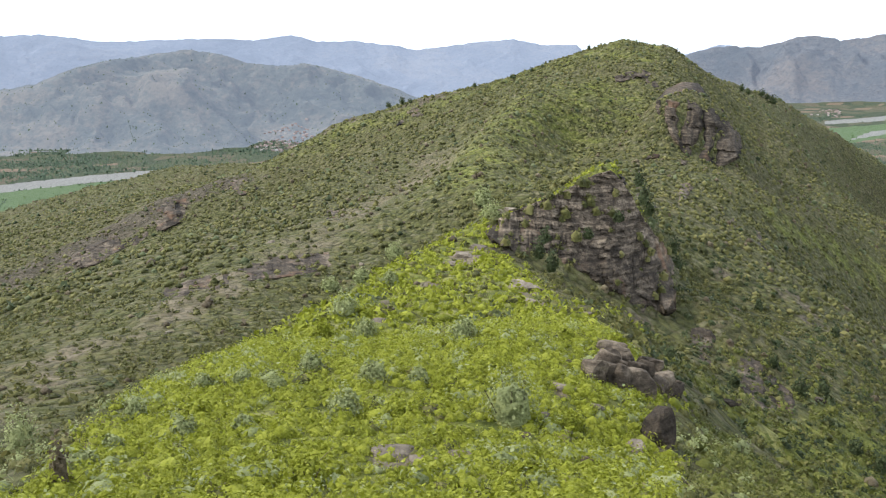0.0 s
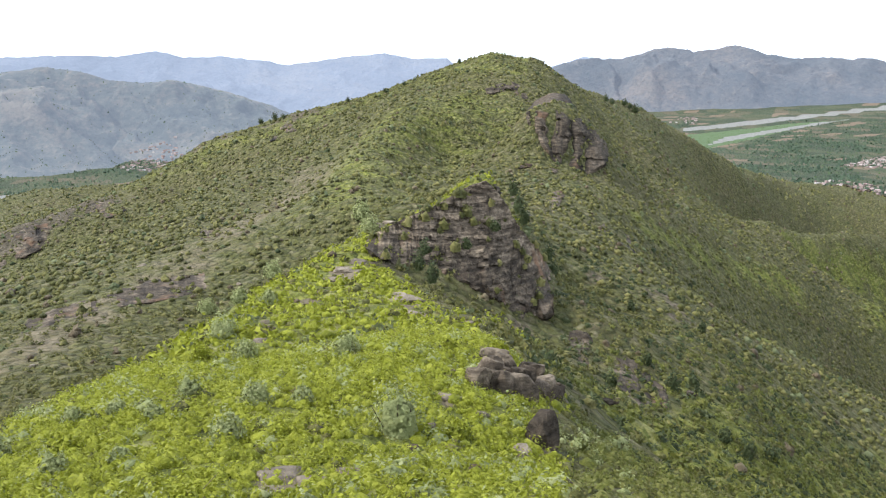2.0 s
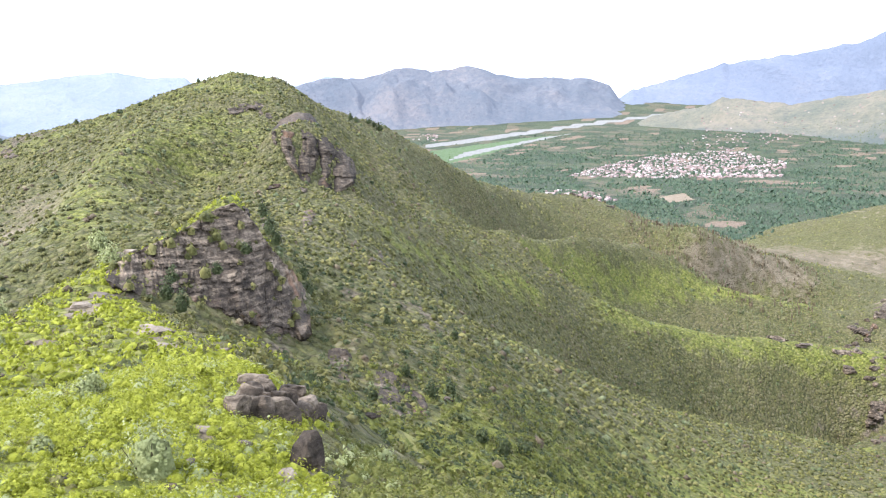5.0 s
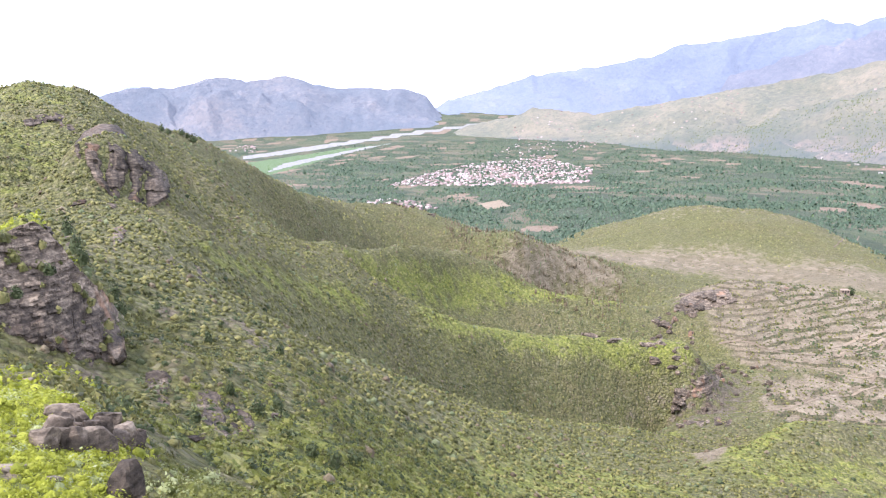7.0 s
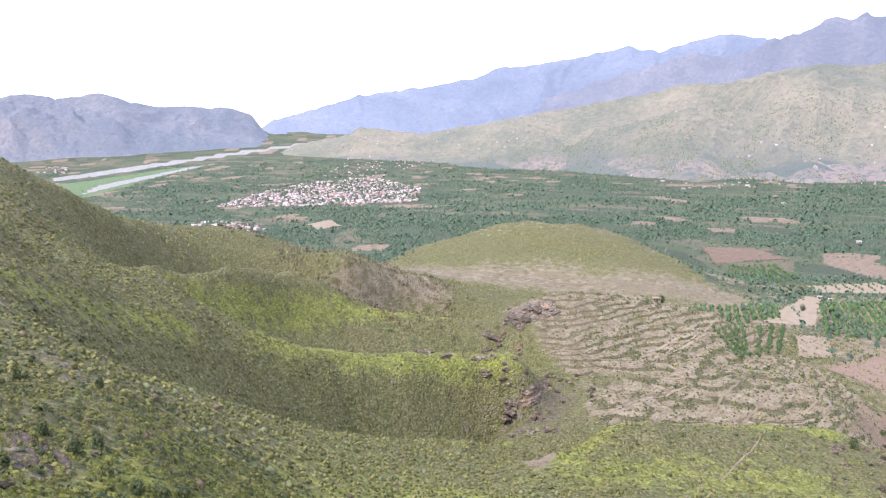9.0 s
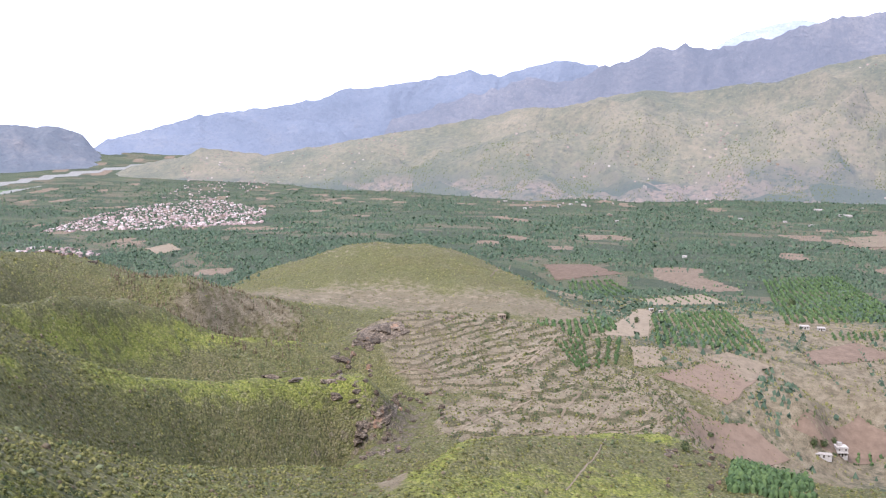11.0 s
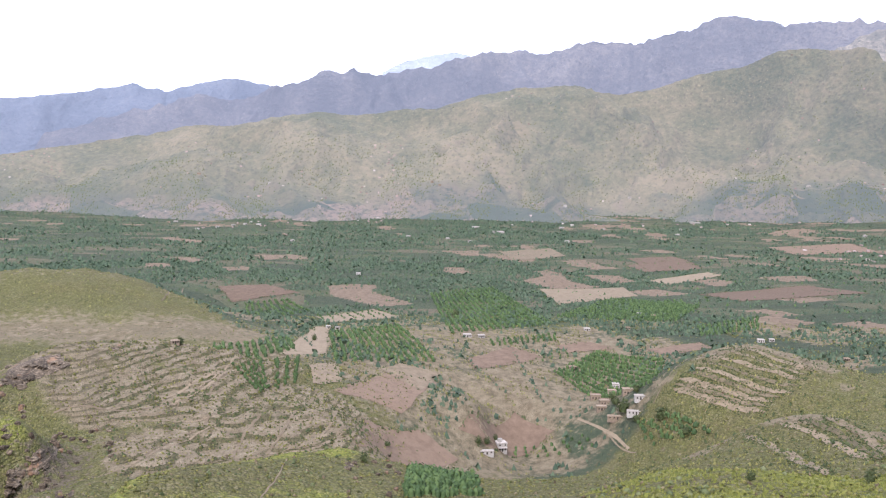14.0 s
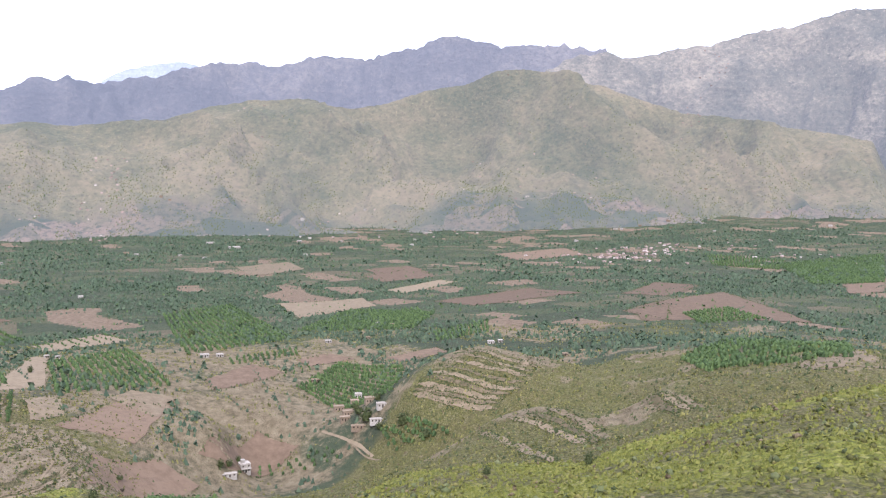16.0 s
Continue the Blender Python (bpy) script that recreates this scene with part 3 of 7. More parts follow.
def kernel(a, b):
    d2 = (a[:, None, 0] - b[None, :, 0]) ** 2 + (a[:, None, 1] - b[None, :, 1]) ** 2
    return -np.sqrt(d2 + 0.0004)


PTS = controls()
N = len(PTS)
SYSTEM = np.block([[kernel(PTS, PTS) + np.eye(N) * 0.0015, np.ones((N, 1))], [np.ones((1, N)), np.zeros((1, 1))]])
WEIGHTS = np.linalg.solve(SYSTEM, np.append(PTS[:, 2], 0))
AZ_C, LR_C = np.radians(np.arange(-40, 331, 0.6)), np.linspace(math.log(0.6), math.log(4960), 440)
COARSE = np.array([kernel(np.stack([np.full(len(LR_C), a), LR_C], 1), PTS) @ WEIGHTS[:N] for a in AZ_C]) + WEIGHTS[N]


def bilinear(grid, xs, ys, x, y):
    fx = np.clip((x - xs[0]) / (xs[1] - xs[0]), 0, len(xs) - 1.001)
    fy = np.clip((y - ys[0]) / (ys[1] - ys[0]), 0, len(ys) - 1.001)
    i, j = fx.astype(int), fy.astype(int)
    u, v = fx - i, fy - j
    return (grid[i, j] * (1 - u) + grid[i + 1, j] * u) * (1 - v) + (grid[i, j + 1] * (1 - u) + grid[i + 1, j + 1] * u) * v


def inside(az, r, points):
    """1 where (bearing, distance) lies in the plot with these corners, else 0."""
    hit = np.zeros(np.shape(az), bool)
    for (a0, r0), (a1, r1) in zip(points, points[1:] + points[:1]):
        y0, y1 = math.log(r0), math.log(r1)
        if y0 == y1:
            continue
        cross = (np.log(r) > y0) != (np.log(r) > y1)
        hit ^= cross & (az < (a1 - a0) * (np.log(r) - y0) / (y1 - y0) + a0)
    return hit


def farm_weight(az, r):
    """How far the land is tilled plain, by bearing (degrees) and distance."""
    edge = np.interp(az, [-40, -28, -15, 5, 20, 30, 36, 44, 50, 57, 64, 70, 78, 90, 100, 110, 118, 130],
                     [1050, 900, 900, 1000, 1150, 1000, 900, 860, 1050, 1050, 900, 620, 520, 520, 640, 700, 560, 600])
    return np.clip((np.log(r) - np.log(edge)) / 0.12 + 0.5, 0, 1)


def plot_kind(az, r):
    """0 to 1, one value for each plot of the plain: oblong plots in crooked rows."""
    x, y = r * np.sin(np.radians(az)), r * np.cos(np.radians(az))
    u, v = 0.82 * x + 0.57 * y, -0.57 * x + 0.82 * y
    u, v = u + 150 * fbm(x / 420, y / 420, 4, 141), v + 130 * fbm(x / 380, y / 380, 4, 142)
    row = np.floor(v / 46)
    return lattice(np.floor(u / 85 + 7 * lattice(row, row * 0, 143)), row, 144)


def height(az, r):
    """Height of the land at bearing az (degrees) and distance r."""
    a, lr = np.radians(az), np.log(r)
    t = bilinear(COARSE, AZ_C, LR_C, a, lr)
    wild = (1 - farm_weight(az, r)) * np.clip((r - 6) / 20, 0.1, 1)
    t = t + wild * (0.007 * fbm(a * 9, lr * 9, 5, 3) + 0.004 * fbm(a * 40, lr * 40, 3, 11))
    return EYE + t * r


AZ = np.concatenate([np.arange(-34, 130, 0.31), np.arange(130, 326.1, 2.5)])
STEPS = [0.001]
for near, far, rows in ((0.6, 12, 22), (12, 60, 110), (60, 250, 120), (250, 750, 200), (750, 1500, 90), (1500, 3600, 110), (3600, 4960, 14)):
    STEPS += [near * (far / near) ** (k / rows) for k in range(rows)]
LR = np.log(np.array(STEPS))
A2, R2 = np.meshgrid(AZ, np.exp(LR), indexing="ij")
Z2 = height(A2, R2)
Z2[:, 0] = Z2[:, 1].mean()


def sheet(name, x, y, z, closed=False):
    """A grid of quads as one mesh."""
    n, m = z.shape
    co = np.stack([x, y, z], -1).reshape(-1, 3)
    i = np.arange(n if closed else n - 1)[:, None]
    j = np.arange(m - 1)[None, :]
    k = (i + 1) % n
    quads = np.stack([i * m + j, i * m + j + 1, k * m + j + 1, k * m + j], -1).reshape(-1, 4)
    me = bpy.data.meshes.new(name)
    me.vertices.add(len(co))
    me.vertices.foreach_set("co", co.ravel())
    me.loops.add(quads.size)
    me.loops.foreach_set("vertex_index", quads.ravel())
    me.polygons.add(len(quads))
    me.polygons.foreach_set("loop_start", np.arange(len(quads)) * 4)
    me.polygons.foreach_set("use_smooth", np.ones(len(quads), bool))
    me.update()
    me.validate()
    return me


def layer(me, name, values):
    at = me.attributes.new(name, "FLOAT", "POINT")
    at.data.foreach_set("value", np.asarray(values, np.float32).ravel())


def spot(az, r, wide, deep=None):
    """A soft spot of the land round a place, wide degrees across and deep in shares of its distance."""
    deep = deep or wide / 57
    return np.exp(-((A2 - az) / wide) ** 2 - ((np.log(R2) - math.log(r)) / deep) ** 2)


def along(kinds, wide):
    """1 on the named lines of the land, fading to 0 within wide (in shares of the distance)."""
    at = np.array([(radians(a), math.log(r)) for kind, _, pts in LINES if kind in kinds
                   for (a0, r0, _), (a1, r1, _) in zip(pts, pts[1:]) for s in (0, 0.25, 0.5, 0.75)
                   for a, r in [(a0 + (a1 - a0) * s, r0 * (r1 / r0) ** s)]])
    out = np.zeros_like(A2)
    aa, ll = np.radians(A2), np.log(R2)
    for a, lr in at:
        i0, i1 = np.searchsorted(AZ, [math.degrees(a - 3 * wide), math.degrees(a + 3 * wide)])
        j0, j1 = np.searchsorted(LR, [lr - 3 * wide, lr + 3 * wide])
        part_ = (slice(i0, i1), slice(j0, j1))
        out[part_] = np.maximum(out[part_], np.exp(-((aa[part_] - a) ** 2 + (ll[part_] - lr) ** 2) / wide ** 2))
    return out


FARM = farm_weight(A2, R2)
BRINK = np.interp(np.log(R2), np.log([14, 22, 25, 30, 34, 44, 55, 75, 92]), [17.5, 16.2, 15.0, 15.0, 13.9, 10.8, 7.4, 4.5, 3.0])
near_ridge = np.clip((BRINK + 1.0 - A2) / 1.5, 0, 1) * np.clip((130 - R2) / 50, 0, 1) * np.clip((A2 - np.interp(np.log(R2), np.log([15, 18, 25, 32, 42, 60, 82, 100]), [-40, -26, -22, -19, -15, -9, -4, 0])) / 5.0 + 0.5, 0, 1)
lush = np.maximum.reduce([near_ridge, along({"cliff_top"}, 0.05) * 0.9, 0.66 * along({"spur_mid", "spur_mid_head", "spur_far"}, 0.03), 0.85 * along({"spur_near", "spur_last"}, 0.045), 0.8 * along({"green_spur", "green_spur_east"}, 0.10),
                          0.85 * along({"green_low"}, 0.14), 0.72 * along({"slope_foot"}, 0.14), 0.5 * along({"slope_low"}, 0.10) * (A2 > 24), 0.55 * along({"spur_last_low"}, 0.12), 0.8 * along({"slope_foot"}, 0.2) * np.clip((115 - R2) / 30, 0, 1) * np.clip((A2 - 18) / 2, 0, 1), 0.5 * along({"hill_shoulder", "hill_crest"}, 0.12) * (A2 < 14)])
lush = np.maximum(lush, 0.6 * np.clip((A2 - 16) / 2, 0, 1) * np.clip((80 - R2) / 18, 0, 1) * np.clip((R2 - 14) / 6, 0, 1) * (A2 < 46) * np.clip(0.6 + 1.6 * fbm(np.radians(A2) * 14, np.log(R2) * 14, 3, 87), 0, 1))
bare_side = np.clip((A2 - 55.8 - 6 * (np.log(R2) - math.log(430)) * -4) / 3, 0, 1)
soil = np.maximum.reduce([0.85 * along({"bare_hill", "bare_slope", "bare_foot"}, 0.10) * bare_side, 0.62 * along({"vale", "lowland"}, 0.14), 0.5 * along({"east_vale"}, 0.14),
                          0.62 * along({"round_foot"}, 0.13), 0.6 * along({"brown_wood"}, 0.06), 0.45 * along({"skyline_low"}, 0.05), 0.85 * spot(55, 255, 1.6, 0.10), 0.9 * spot(-3.4, 17, 2.6, 0.08), 0.9 * spot(5.9, 55, 1.0, 0.05), 0.85 * spot(1.3, 77, 1.2, 0.06), 0.7 * spot(-4, 50, 0.8, 0.04), 0.7 * spot(8.4, 25, 1.0, 0.04), 0.8 * along({"ridge_path_far"}, 0.022), 0.55 * along({"flank_mid"}, 0.1)])
near_farm = FARM * np.clip((1150 - R2) / 250, 0, 1) * np.clip(0.42 + 0.9 * fbm(R2 * np.sin(np.radians(A2)) / 55, R2 * np.cos(np.radians(A2)) / 55, 4, 67), 0, 0.8)
hill_soil = along({"terrace_hill", "terrace_near", "terrace_back"}, 0.10) * np.clip(0.40 + 1.1 * fbm(np.radians(A2) * 16, np.log(R2) * 24, 4, 68), 0, 0.75)
soil = np.maximum.reduce([soil, near_farm, hill_soil])
TERRACED = np.maximum(0.25 * along({"round_hill", "round_foot"}, 0.09), np.maximum(along({"terrace_hill", "terrace_foot", "terrace_near", "terrace_back"}, 0.10), 0.9 * along({"bare_hill", "bare_slope", "bare_foot"}, 0.07) * np.clip((A2 - 57) / 3, 0, 1)))
rise = np.where(A2 < 80, 2.0, 0.0)
steps = fbm(np.radians(A2) * 7, np.log(R2) * 7, 3, 61)
phase = np.where(A2 < 80, (Z2 + 1.0 * steps) / 2.1, 0.8 * np.degrees(np.arctan2(Z2 - EYE, R2)) + 0.26 * (A2 - 100) + 0.4 * steps)
tread = phase - np.floor(phase)
Z2 = Z2 + TERRACED * rise * (np.clip((tread - 0.6) / 0.4, 0, 1) - tread)
river = np.zeros_like(A2)
for plot in RIVER:
    river = np.maximum(river, inside(A2, R2, plot))
meadow = np.zeros_like(A2)
for plot in MEADOWS:
    meadow = np.maximum(meadow, inside(A2, R2, plot))
PLOTS = plot_kind(A2, R2)
TILLED = FARM * (PLOTS > np.where(A2 > 82, 0.88, 0.94)) * (R2 > 900)
# rock along band_top and hill_crest also paints in the dark of a shaded flank
rock_cover = np.maximum.reduce([0.6 * along({"cliff_nose", "cliff_foot"}, 0.03), 0.6 * along({"gully_mouth"}, 0.05), 0.55 * spot(51, 470, 1.5, 0.04), 0.5 * spot(76, 335, 1.6, 0.04), 0.8 * along({"band_top"}, 0.045), 0.55 * along({"hill_crest"}, 0.04) * (A2 < 3), 0.40 * along({"skyline_low", "hill_east_low"}, 0.05), 0.5 * along({"below_brink"}, 0.05), 0.9 * spot(12.6, 31, 1.9, 0.10), 0.8 * spot(15.2, 24.5, 0.9, 0.07), 0.55 * spot(21, 66, 3.0, 0.2), 0.5 * along({"gully_mouth"}, 0.09)])
X2, Y2 = R2 * np.sin(np.radians(A2)), R2 * np.cos(np.radians(A2))
X2[:, 0], Y2[:, 0] = 0.05, 0.03
ground = sheet("ground", X2, Y2, Z2, True)
for kind, cover_of in (("farm", FARM), ("lush", lush), ("soil", soil), ("rock", rock_cover), ("river", river), ("meadow", meadow), ("tilled", TILLED), ("phase", phase), ("terraced", np.clip(TERRACED * 1.7, 0, 1) * np.where(A2 < 80, 1.0, 0.33)), ("banks", np.clip(2 * along({"bare_hill", "bare_slope", "bare_foot"}, 0.10), 0, 1) * (A2 < 76))):
    layer(ground, kind, cover_of)
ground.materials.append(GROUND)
RISERS = np.clip(1.5 * TERRACED, 0, 1) * (A2 < 80) * (tread > 0.55) * (tread < 0.95)
tagged(new("ground", ground), "green scrub-covered hillsides running down to farmland", "ground", kind="structure")


def sample(grid, az, r):
    """The value of a layer of the land at bearings and distances."""
    i = np.clip(np.searchsorted(AZ, az) - 1, 0, len(AZ) - 2)
    j = np.clip(np.searchsorted(LR, np.log(r)) - 1, 0, len(LR) - 2)
    u, v = (az - AZ[i]) / (AZ[i + 1] - AZ[i]), (np.log(r) - LR[j]) / (LR[j + 1] - LR[j])
    return (grid[i, j] * (1 - u) + grid[i + 1, j] * u) * (1 - v) + (grid[i, j + 1] * (1 - u) + grid[i + 1, j + 1] * u) * v


def place(az, r, up=0.0):
    """The point of the ground at a bearing and distance."""
    return Vector((r * math.sin(radians(az)), r * math.cos(radians(az)), float(surface(np.array([float(az)]), np.array([float(r)]))[0]) + up))


SLOPES = {}


def mountain(name, label, material, rough=1.0, steep=1.4, ribs=1.0, rib_wide=420.0, crag=0.0):
    """A mountain side from its foot to its crest, with spurs and gullies that run down it."""
    far, foot, crest = CRESTS[name]
    az = np.arange(crest[0][0], crest[-1][0], 0.12)
    top = np.interp(az, [c[0] for c in crest], [c[1] for c in crest])
    top = top + 0.0014 * far * fbm(az * 2.2, az * 0, 4, 5) + crag * far * (np.maximum(fbm(az * 0.9, az * 0, 5, 15, True), -0.3) - 0.2)
    s = np.concatenate([np.linspace(0, 1, 84), np.linspace(1.06, 1.5, 5)])
    A, S = np.meshgrid(az, s, indexing="ij")
    foot = (np.interp(az, *zip(*foot)) if isinstance(foot, list) else foot) + 0.035 * far * fbm(az * 0.25, az * 0, 4, 33)
    R = np.minimum(foot[:, None] + (far - foot[:, None]) * S, 4985)
    base = height(az, foot)[:, None] - 12
    rise = np.where(S <= 1, 0.16 * S + 0.84 * S ** steep, 1 - (S - 1) * 1.5)
    seed = int(far + crest[0][0] * 7)
    X, Y = R * np.sin(np.radians(A)), R * np.cos(np.radians(A))
    U = np.radians(A) * far / rib_wide
    V = (R - far) / (1.5 * rib_wide)
    U = U + 0.9 * fbm(U * 0.6, V * 1.8, 3, seed + 2) + 0.9 * V
    lobes = fbm(U * 0.7, V * 0.8, 2, seed, True) * 0.22 + fbm(U * 2.1, V * 1.9, 3, seed + 7, True) * 0.09 + fbm(U * 7, V * 8, 3, seed + 19, True) * 0.022 * rough
    ends = np.clip(np.minimum(A - az[0], az[-1] - A) / (1.6 if az[-1] - az[0] > 12 else 0.4), 0, 1) ** 0.7
    swell = np.clip(S * (1 - S) * 4, 0, 1) ** 0.7 * (0.45 + 0.55 * np.clip(S * 2, 0, 1))
    Z = base + ends * (top[:, None] - base) * np.clip(rise + ribs * lobes * swell, -0.1, 1.0)
    me = sheet(name, X, Y, Z)
    layer(me, "fan", np.clip(1 - S / 0.42, 0, 1))
    layer(me, "up", np.clip(S, 0, 1))
    me.materials.append(material)
    SLOPES[name] = (az, foot, far, Z)
    return tagged(new(name, me), label, "mountain", kind="structure")


def surface(az, r):
    """Height of the ground or of the mountain side that stands on it."""
    z = sample(Z2, az, r)
    for m_az, foot, far, Z in SLOPES.values():
        f = np.interp(az, m_az, foot)
        v = (r - f) / (far - f) * 83
        ok = (az > m_az[0]) & (az < m_az[-1]) & (v > 0) & (v < 82.9)
        if ok.any():
            z[ok] = np.maximum(z[ok], bilinear(Z, m_az, np.arange(Z.shape[1]), az[ok], v[ok]))
    return z


# haze colour that the far mountains emit
HAZE_TINT = (0.45, 0.53, 0.69)
mountain("mountain_river", "hazy grey-brown mountain across the river", mountain_material("hazy_scrub", (0.040, 0.052, 0.050), (0.075, 0.084, 0.072), (0.16, 0.138, 0.105), HAZE_TINT, 0.32), 1, 1.7, 2.4, 260)
# blue of the haze is mixed into these base colours too
blue = mountain_material("blue_distance", (0.06, 0.075, 0.10), (0.085, 0.10, 0.13), (0.12, 0.125, 0.14), HAZE_TINT, 0.37)
mountain("mountain_blue", "blue hazy mountain range on the horizon", mountain_material("western_distance", (0.06, 0.075, 0.10), (0.085, 0.10, 0.13), (0.12, 0.125, 0.14), HAZE_TINT, 0.55))
mountain("mountain_tip", "pale blue far mountain tip", mountain_material("palest_distance", (0.10, 0.12, 0.15), (0.11, 0.13, 0.16), (0.13, 0.15, 0.17), HAZE_TINT, 0.62))
mountain("mountain_gorge", "grey-brown mountain beside the river gorge", mountain_material("grey_distance", (0.060, 0.072, 0.082), (0.095, 0.098, 0.102), (0.16, 0.140, 0.125), HAZE_TINT, 0.24), 1, 1.7, 2.0, 300, 0.002)
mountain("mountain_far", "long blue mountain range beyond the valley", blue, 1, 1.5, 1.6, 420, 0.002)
mountain("mountain_snow", "pale snow-streaked far peak", mountain_material("snow_distance", (0.16, 0.18, 0.22), (0.24, 0.26, 0.30), (0.55, 0.57, 0.60), HAZE_TINT, 0.70))
mountain("mountain_dark", "dark purple-grey jagged mountain ridge", mountain_material("hazy_rock", (0.050, 0.050, 0.056), (0.084, 0.078, 0.080), (0.150, 0.132, 0.120), HAZE_TINT, 0.36, True), 1, 1.5, 2.2, 420, 0.005)
mountain("mountain_green", "green-brown scrubby mountain slope above the valley", mountain_material("valley_slope", (0.078, 0.084, 0.038), (0.146, 0.130, 0.066), (0.222, 0.178, 0.102), HAZE_TINT, 0.19, True), 0.9, 1.8, 2.0, 560, 0.001)
mountain("mountain_east", "high rocky mountain with scrubby lower slopes", mountain_material("rocky_slope", (0.078, 0.080, 0.060), (0.145, 0.132, 0.098), (0.29, 0.245, 0.18), HAZE_TINT, 0.28, True), 1.0, 1.6, 2.2, 480, 0.003)


# ---- kinds of things ----
def mesh_of(name, verts, faces, material, smooth=False):
    """A mesh from arrays of corners and of faces that all have the same number of corners."""
    me = bpy.data.meshes.new(name)
    verts, faces = np.asarray(verts, np.float32), np.asarray(faces, np.int32)
    n = faces.shape[1]
    me.vertices.add(len(verts))
    me.vertices.foreach_set("co", verts.ravel())
    me.loops.add(faces.size)
    me.loops.foreach_set("vertex_index", faces.ravel())
    me.polygons.add(len(faces))
    me.polygons.foreach_set("loop_start", np.arange(len(faces)) * n)
    me.polygons.foreach_set("use_smooth", np.full(len(faces), smooth))
    me.update()
    me.materials.append(material)
    return me


def part(name, data, parent, label=""):
    ob = new(name, data)
    ob.parent = parent
    return tagged(ob, label) if label else ob


def thing(name, at, label, category, group=""):
    ob = new(name)
    ob.location = at
    ob.empty_display_size = 0.2
    return tagged(ob, label, category, group)


# -- rock --
def rock_face(name, label, *columns):
    """A layered rock face between brow and foot; columns of bearing, then distance and height of each."""
    c = np.array(columns)
    pos = np.concatenate([[0], np.cumsum(np.hypot(np.diff(np.radians(c[:, 0])) * c[1:, 1], np.diff(c[:, 1])))])
    tall = float(np.max(c[:, 2] - c[:, 4]))
    bed = max(0.13, tall / 40)
    nu, nv = int(np.clip(pos[-1] / bed * 4.5, 40, 260 if name == "cliff" else 120)), int(np.clip(tall / bed * 6, 30, 200 if name == "cliff" else 60))
    u, v = np.linspace(0, pos[-1], nu), np.linspace(-0.12, 1.1, nv)
    az, rt, zt, rf, zf = (np.interp(u, pos, c[:, k])[:, None] for k in range(5))
    V = v[None, :]
    s = np.clip(V, 0, 1)
    ease = s ** 1.25
    r = rt + (rf - rt) * ease + 0 - np.where(V > 1, 0.3 * tall * (V - 1), 0)
    z = zt + (zf - zt) * s - np.where(V > 1, (V - 1) * tall, 0)
    U = u[:, None] + 0 * V
    level = (z + 0.10 * U + 1.2 * bed * fbm(U / (9 * bed), z / (12 * bed), 3, 5)) / bed
    k = np.floor(level)
    block = np.floor(U / (bed * 2.6) + 9 * lattice(k, k * 0 + 3, 7))
    cleft = fbm(U / (3.2 * bed) + 40, z / (13 * bed), 4, 19, True)
    out = (lattice(k, k * 0, 1) - 0.5) * 2.0 + (lattice(k, block, 2) - 0.5) * 1.5 + fbm(U / (11 * bed), z / (22 * bed), 4, 9) * 4.5 - 2.6 * np.clip(cleft - 0.3, 0, 1) + 0.6
    out = np.maximum(out, -1.6)
    broken = name == "outcrop"
    edge = np.minimum(np.minimum(U, pos[-1] - U) / ((0.16 if broken else 0.10) * pos[-1]), (1.1 - V) / 0.28)
    edge = np.clip(edge + (1.5 if broken else 0.45) * fbm(U / (6 * bed), z / (6 * bed), 4, 49) - (0.25 if broken else 0.0), 0, 1)
    r = r - out * bed * 0.8 * np.clip(edge + 0.1, 0, 1)
    az2 = az + np.degrees(fbm(z / (2 * bed), U / (3 * bed), 3, 29) * bed * 0.7 / r)
    grow = (1.012 - 0.022 * edge if broken else 1.02 - 0.055 * edge) + np.where(V < 0, -V / 0.12 * 0.07, 0)
    x, y = grow * r * np.sin(np.radians(az2)), grow * r * np.cos(np.radians(az2))
    z = EYE + grow * (z - EYE)
    i, j = np.arange(nu - 1)[:, None], np.arange(nv - 1)[None, :]
    quads = np.stack([i * nv + j, i * nv + j + 1, (i + 1) * nv + j + 1, (i + 1) * nv + j], -1).reshape(-1, 4)
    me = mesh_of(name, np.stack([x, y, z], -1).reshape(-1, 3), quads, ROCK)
    # tone has shade painted in: dark clefts, paler brow, darker foot
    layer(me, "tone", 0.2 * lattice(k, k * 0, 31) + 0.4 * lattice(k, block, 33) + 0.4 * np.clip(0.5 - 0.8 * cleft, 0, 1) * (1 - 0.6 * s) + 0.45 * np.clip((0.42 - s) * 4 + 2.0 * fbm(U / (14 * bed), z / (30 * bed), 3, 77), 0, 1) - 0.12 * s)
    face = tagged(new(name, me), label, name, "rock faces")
    if not broken:
        rng = np.random.default_rng(nu)
        n = 90
        i, j = rng.integers(2, nu - 2, n), (nv * rng.beta(1.0, 1.3, n)).astype(int).clip(2, nv - 2)
        keep = (fbm(i / 9.0, j / 7.0, 3, 63) > -0.05) | (j > nv * 0.85) | (j < nv * 0.16)
        i, j = i[keep], j[keep]
        clumps = [leaves(rng, 10, 1.0, 0.7, 0.14, 0.0, 6, 2, 0.85) for _ in range(5)]
        v, t = scatter(clumps, np.stack([x[i, j], y[i, j], z[i, j]], 1), rng.uniform(0.7, 2.2, len(i)) * tall / 15, rng.uniform(0, 6.28, len(i)))
        tagged(new("cliff_scrub", mesh_of("cliff_scrub", v, t, LEAF_OLIVE, True)), "olive scrub growing on the ledges of a cliff", "scrub", kind="stuff")
    return face


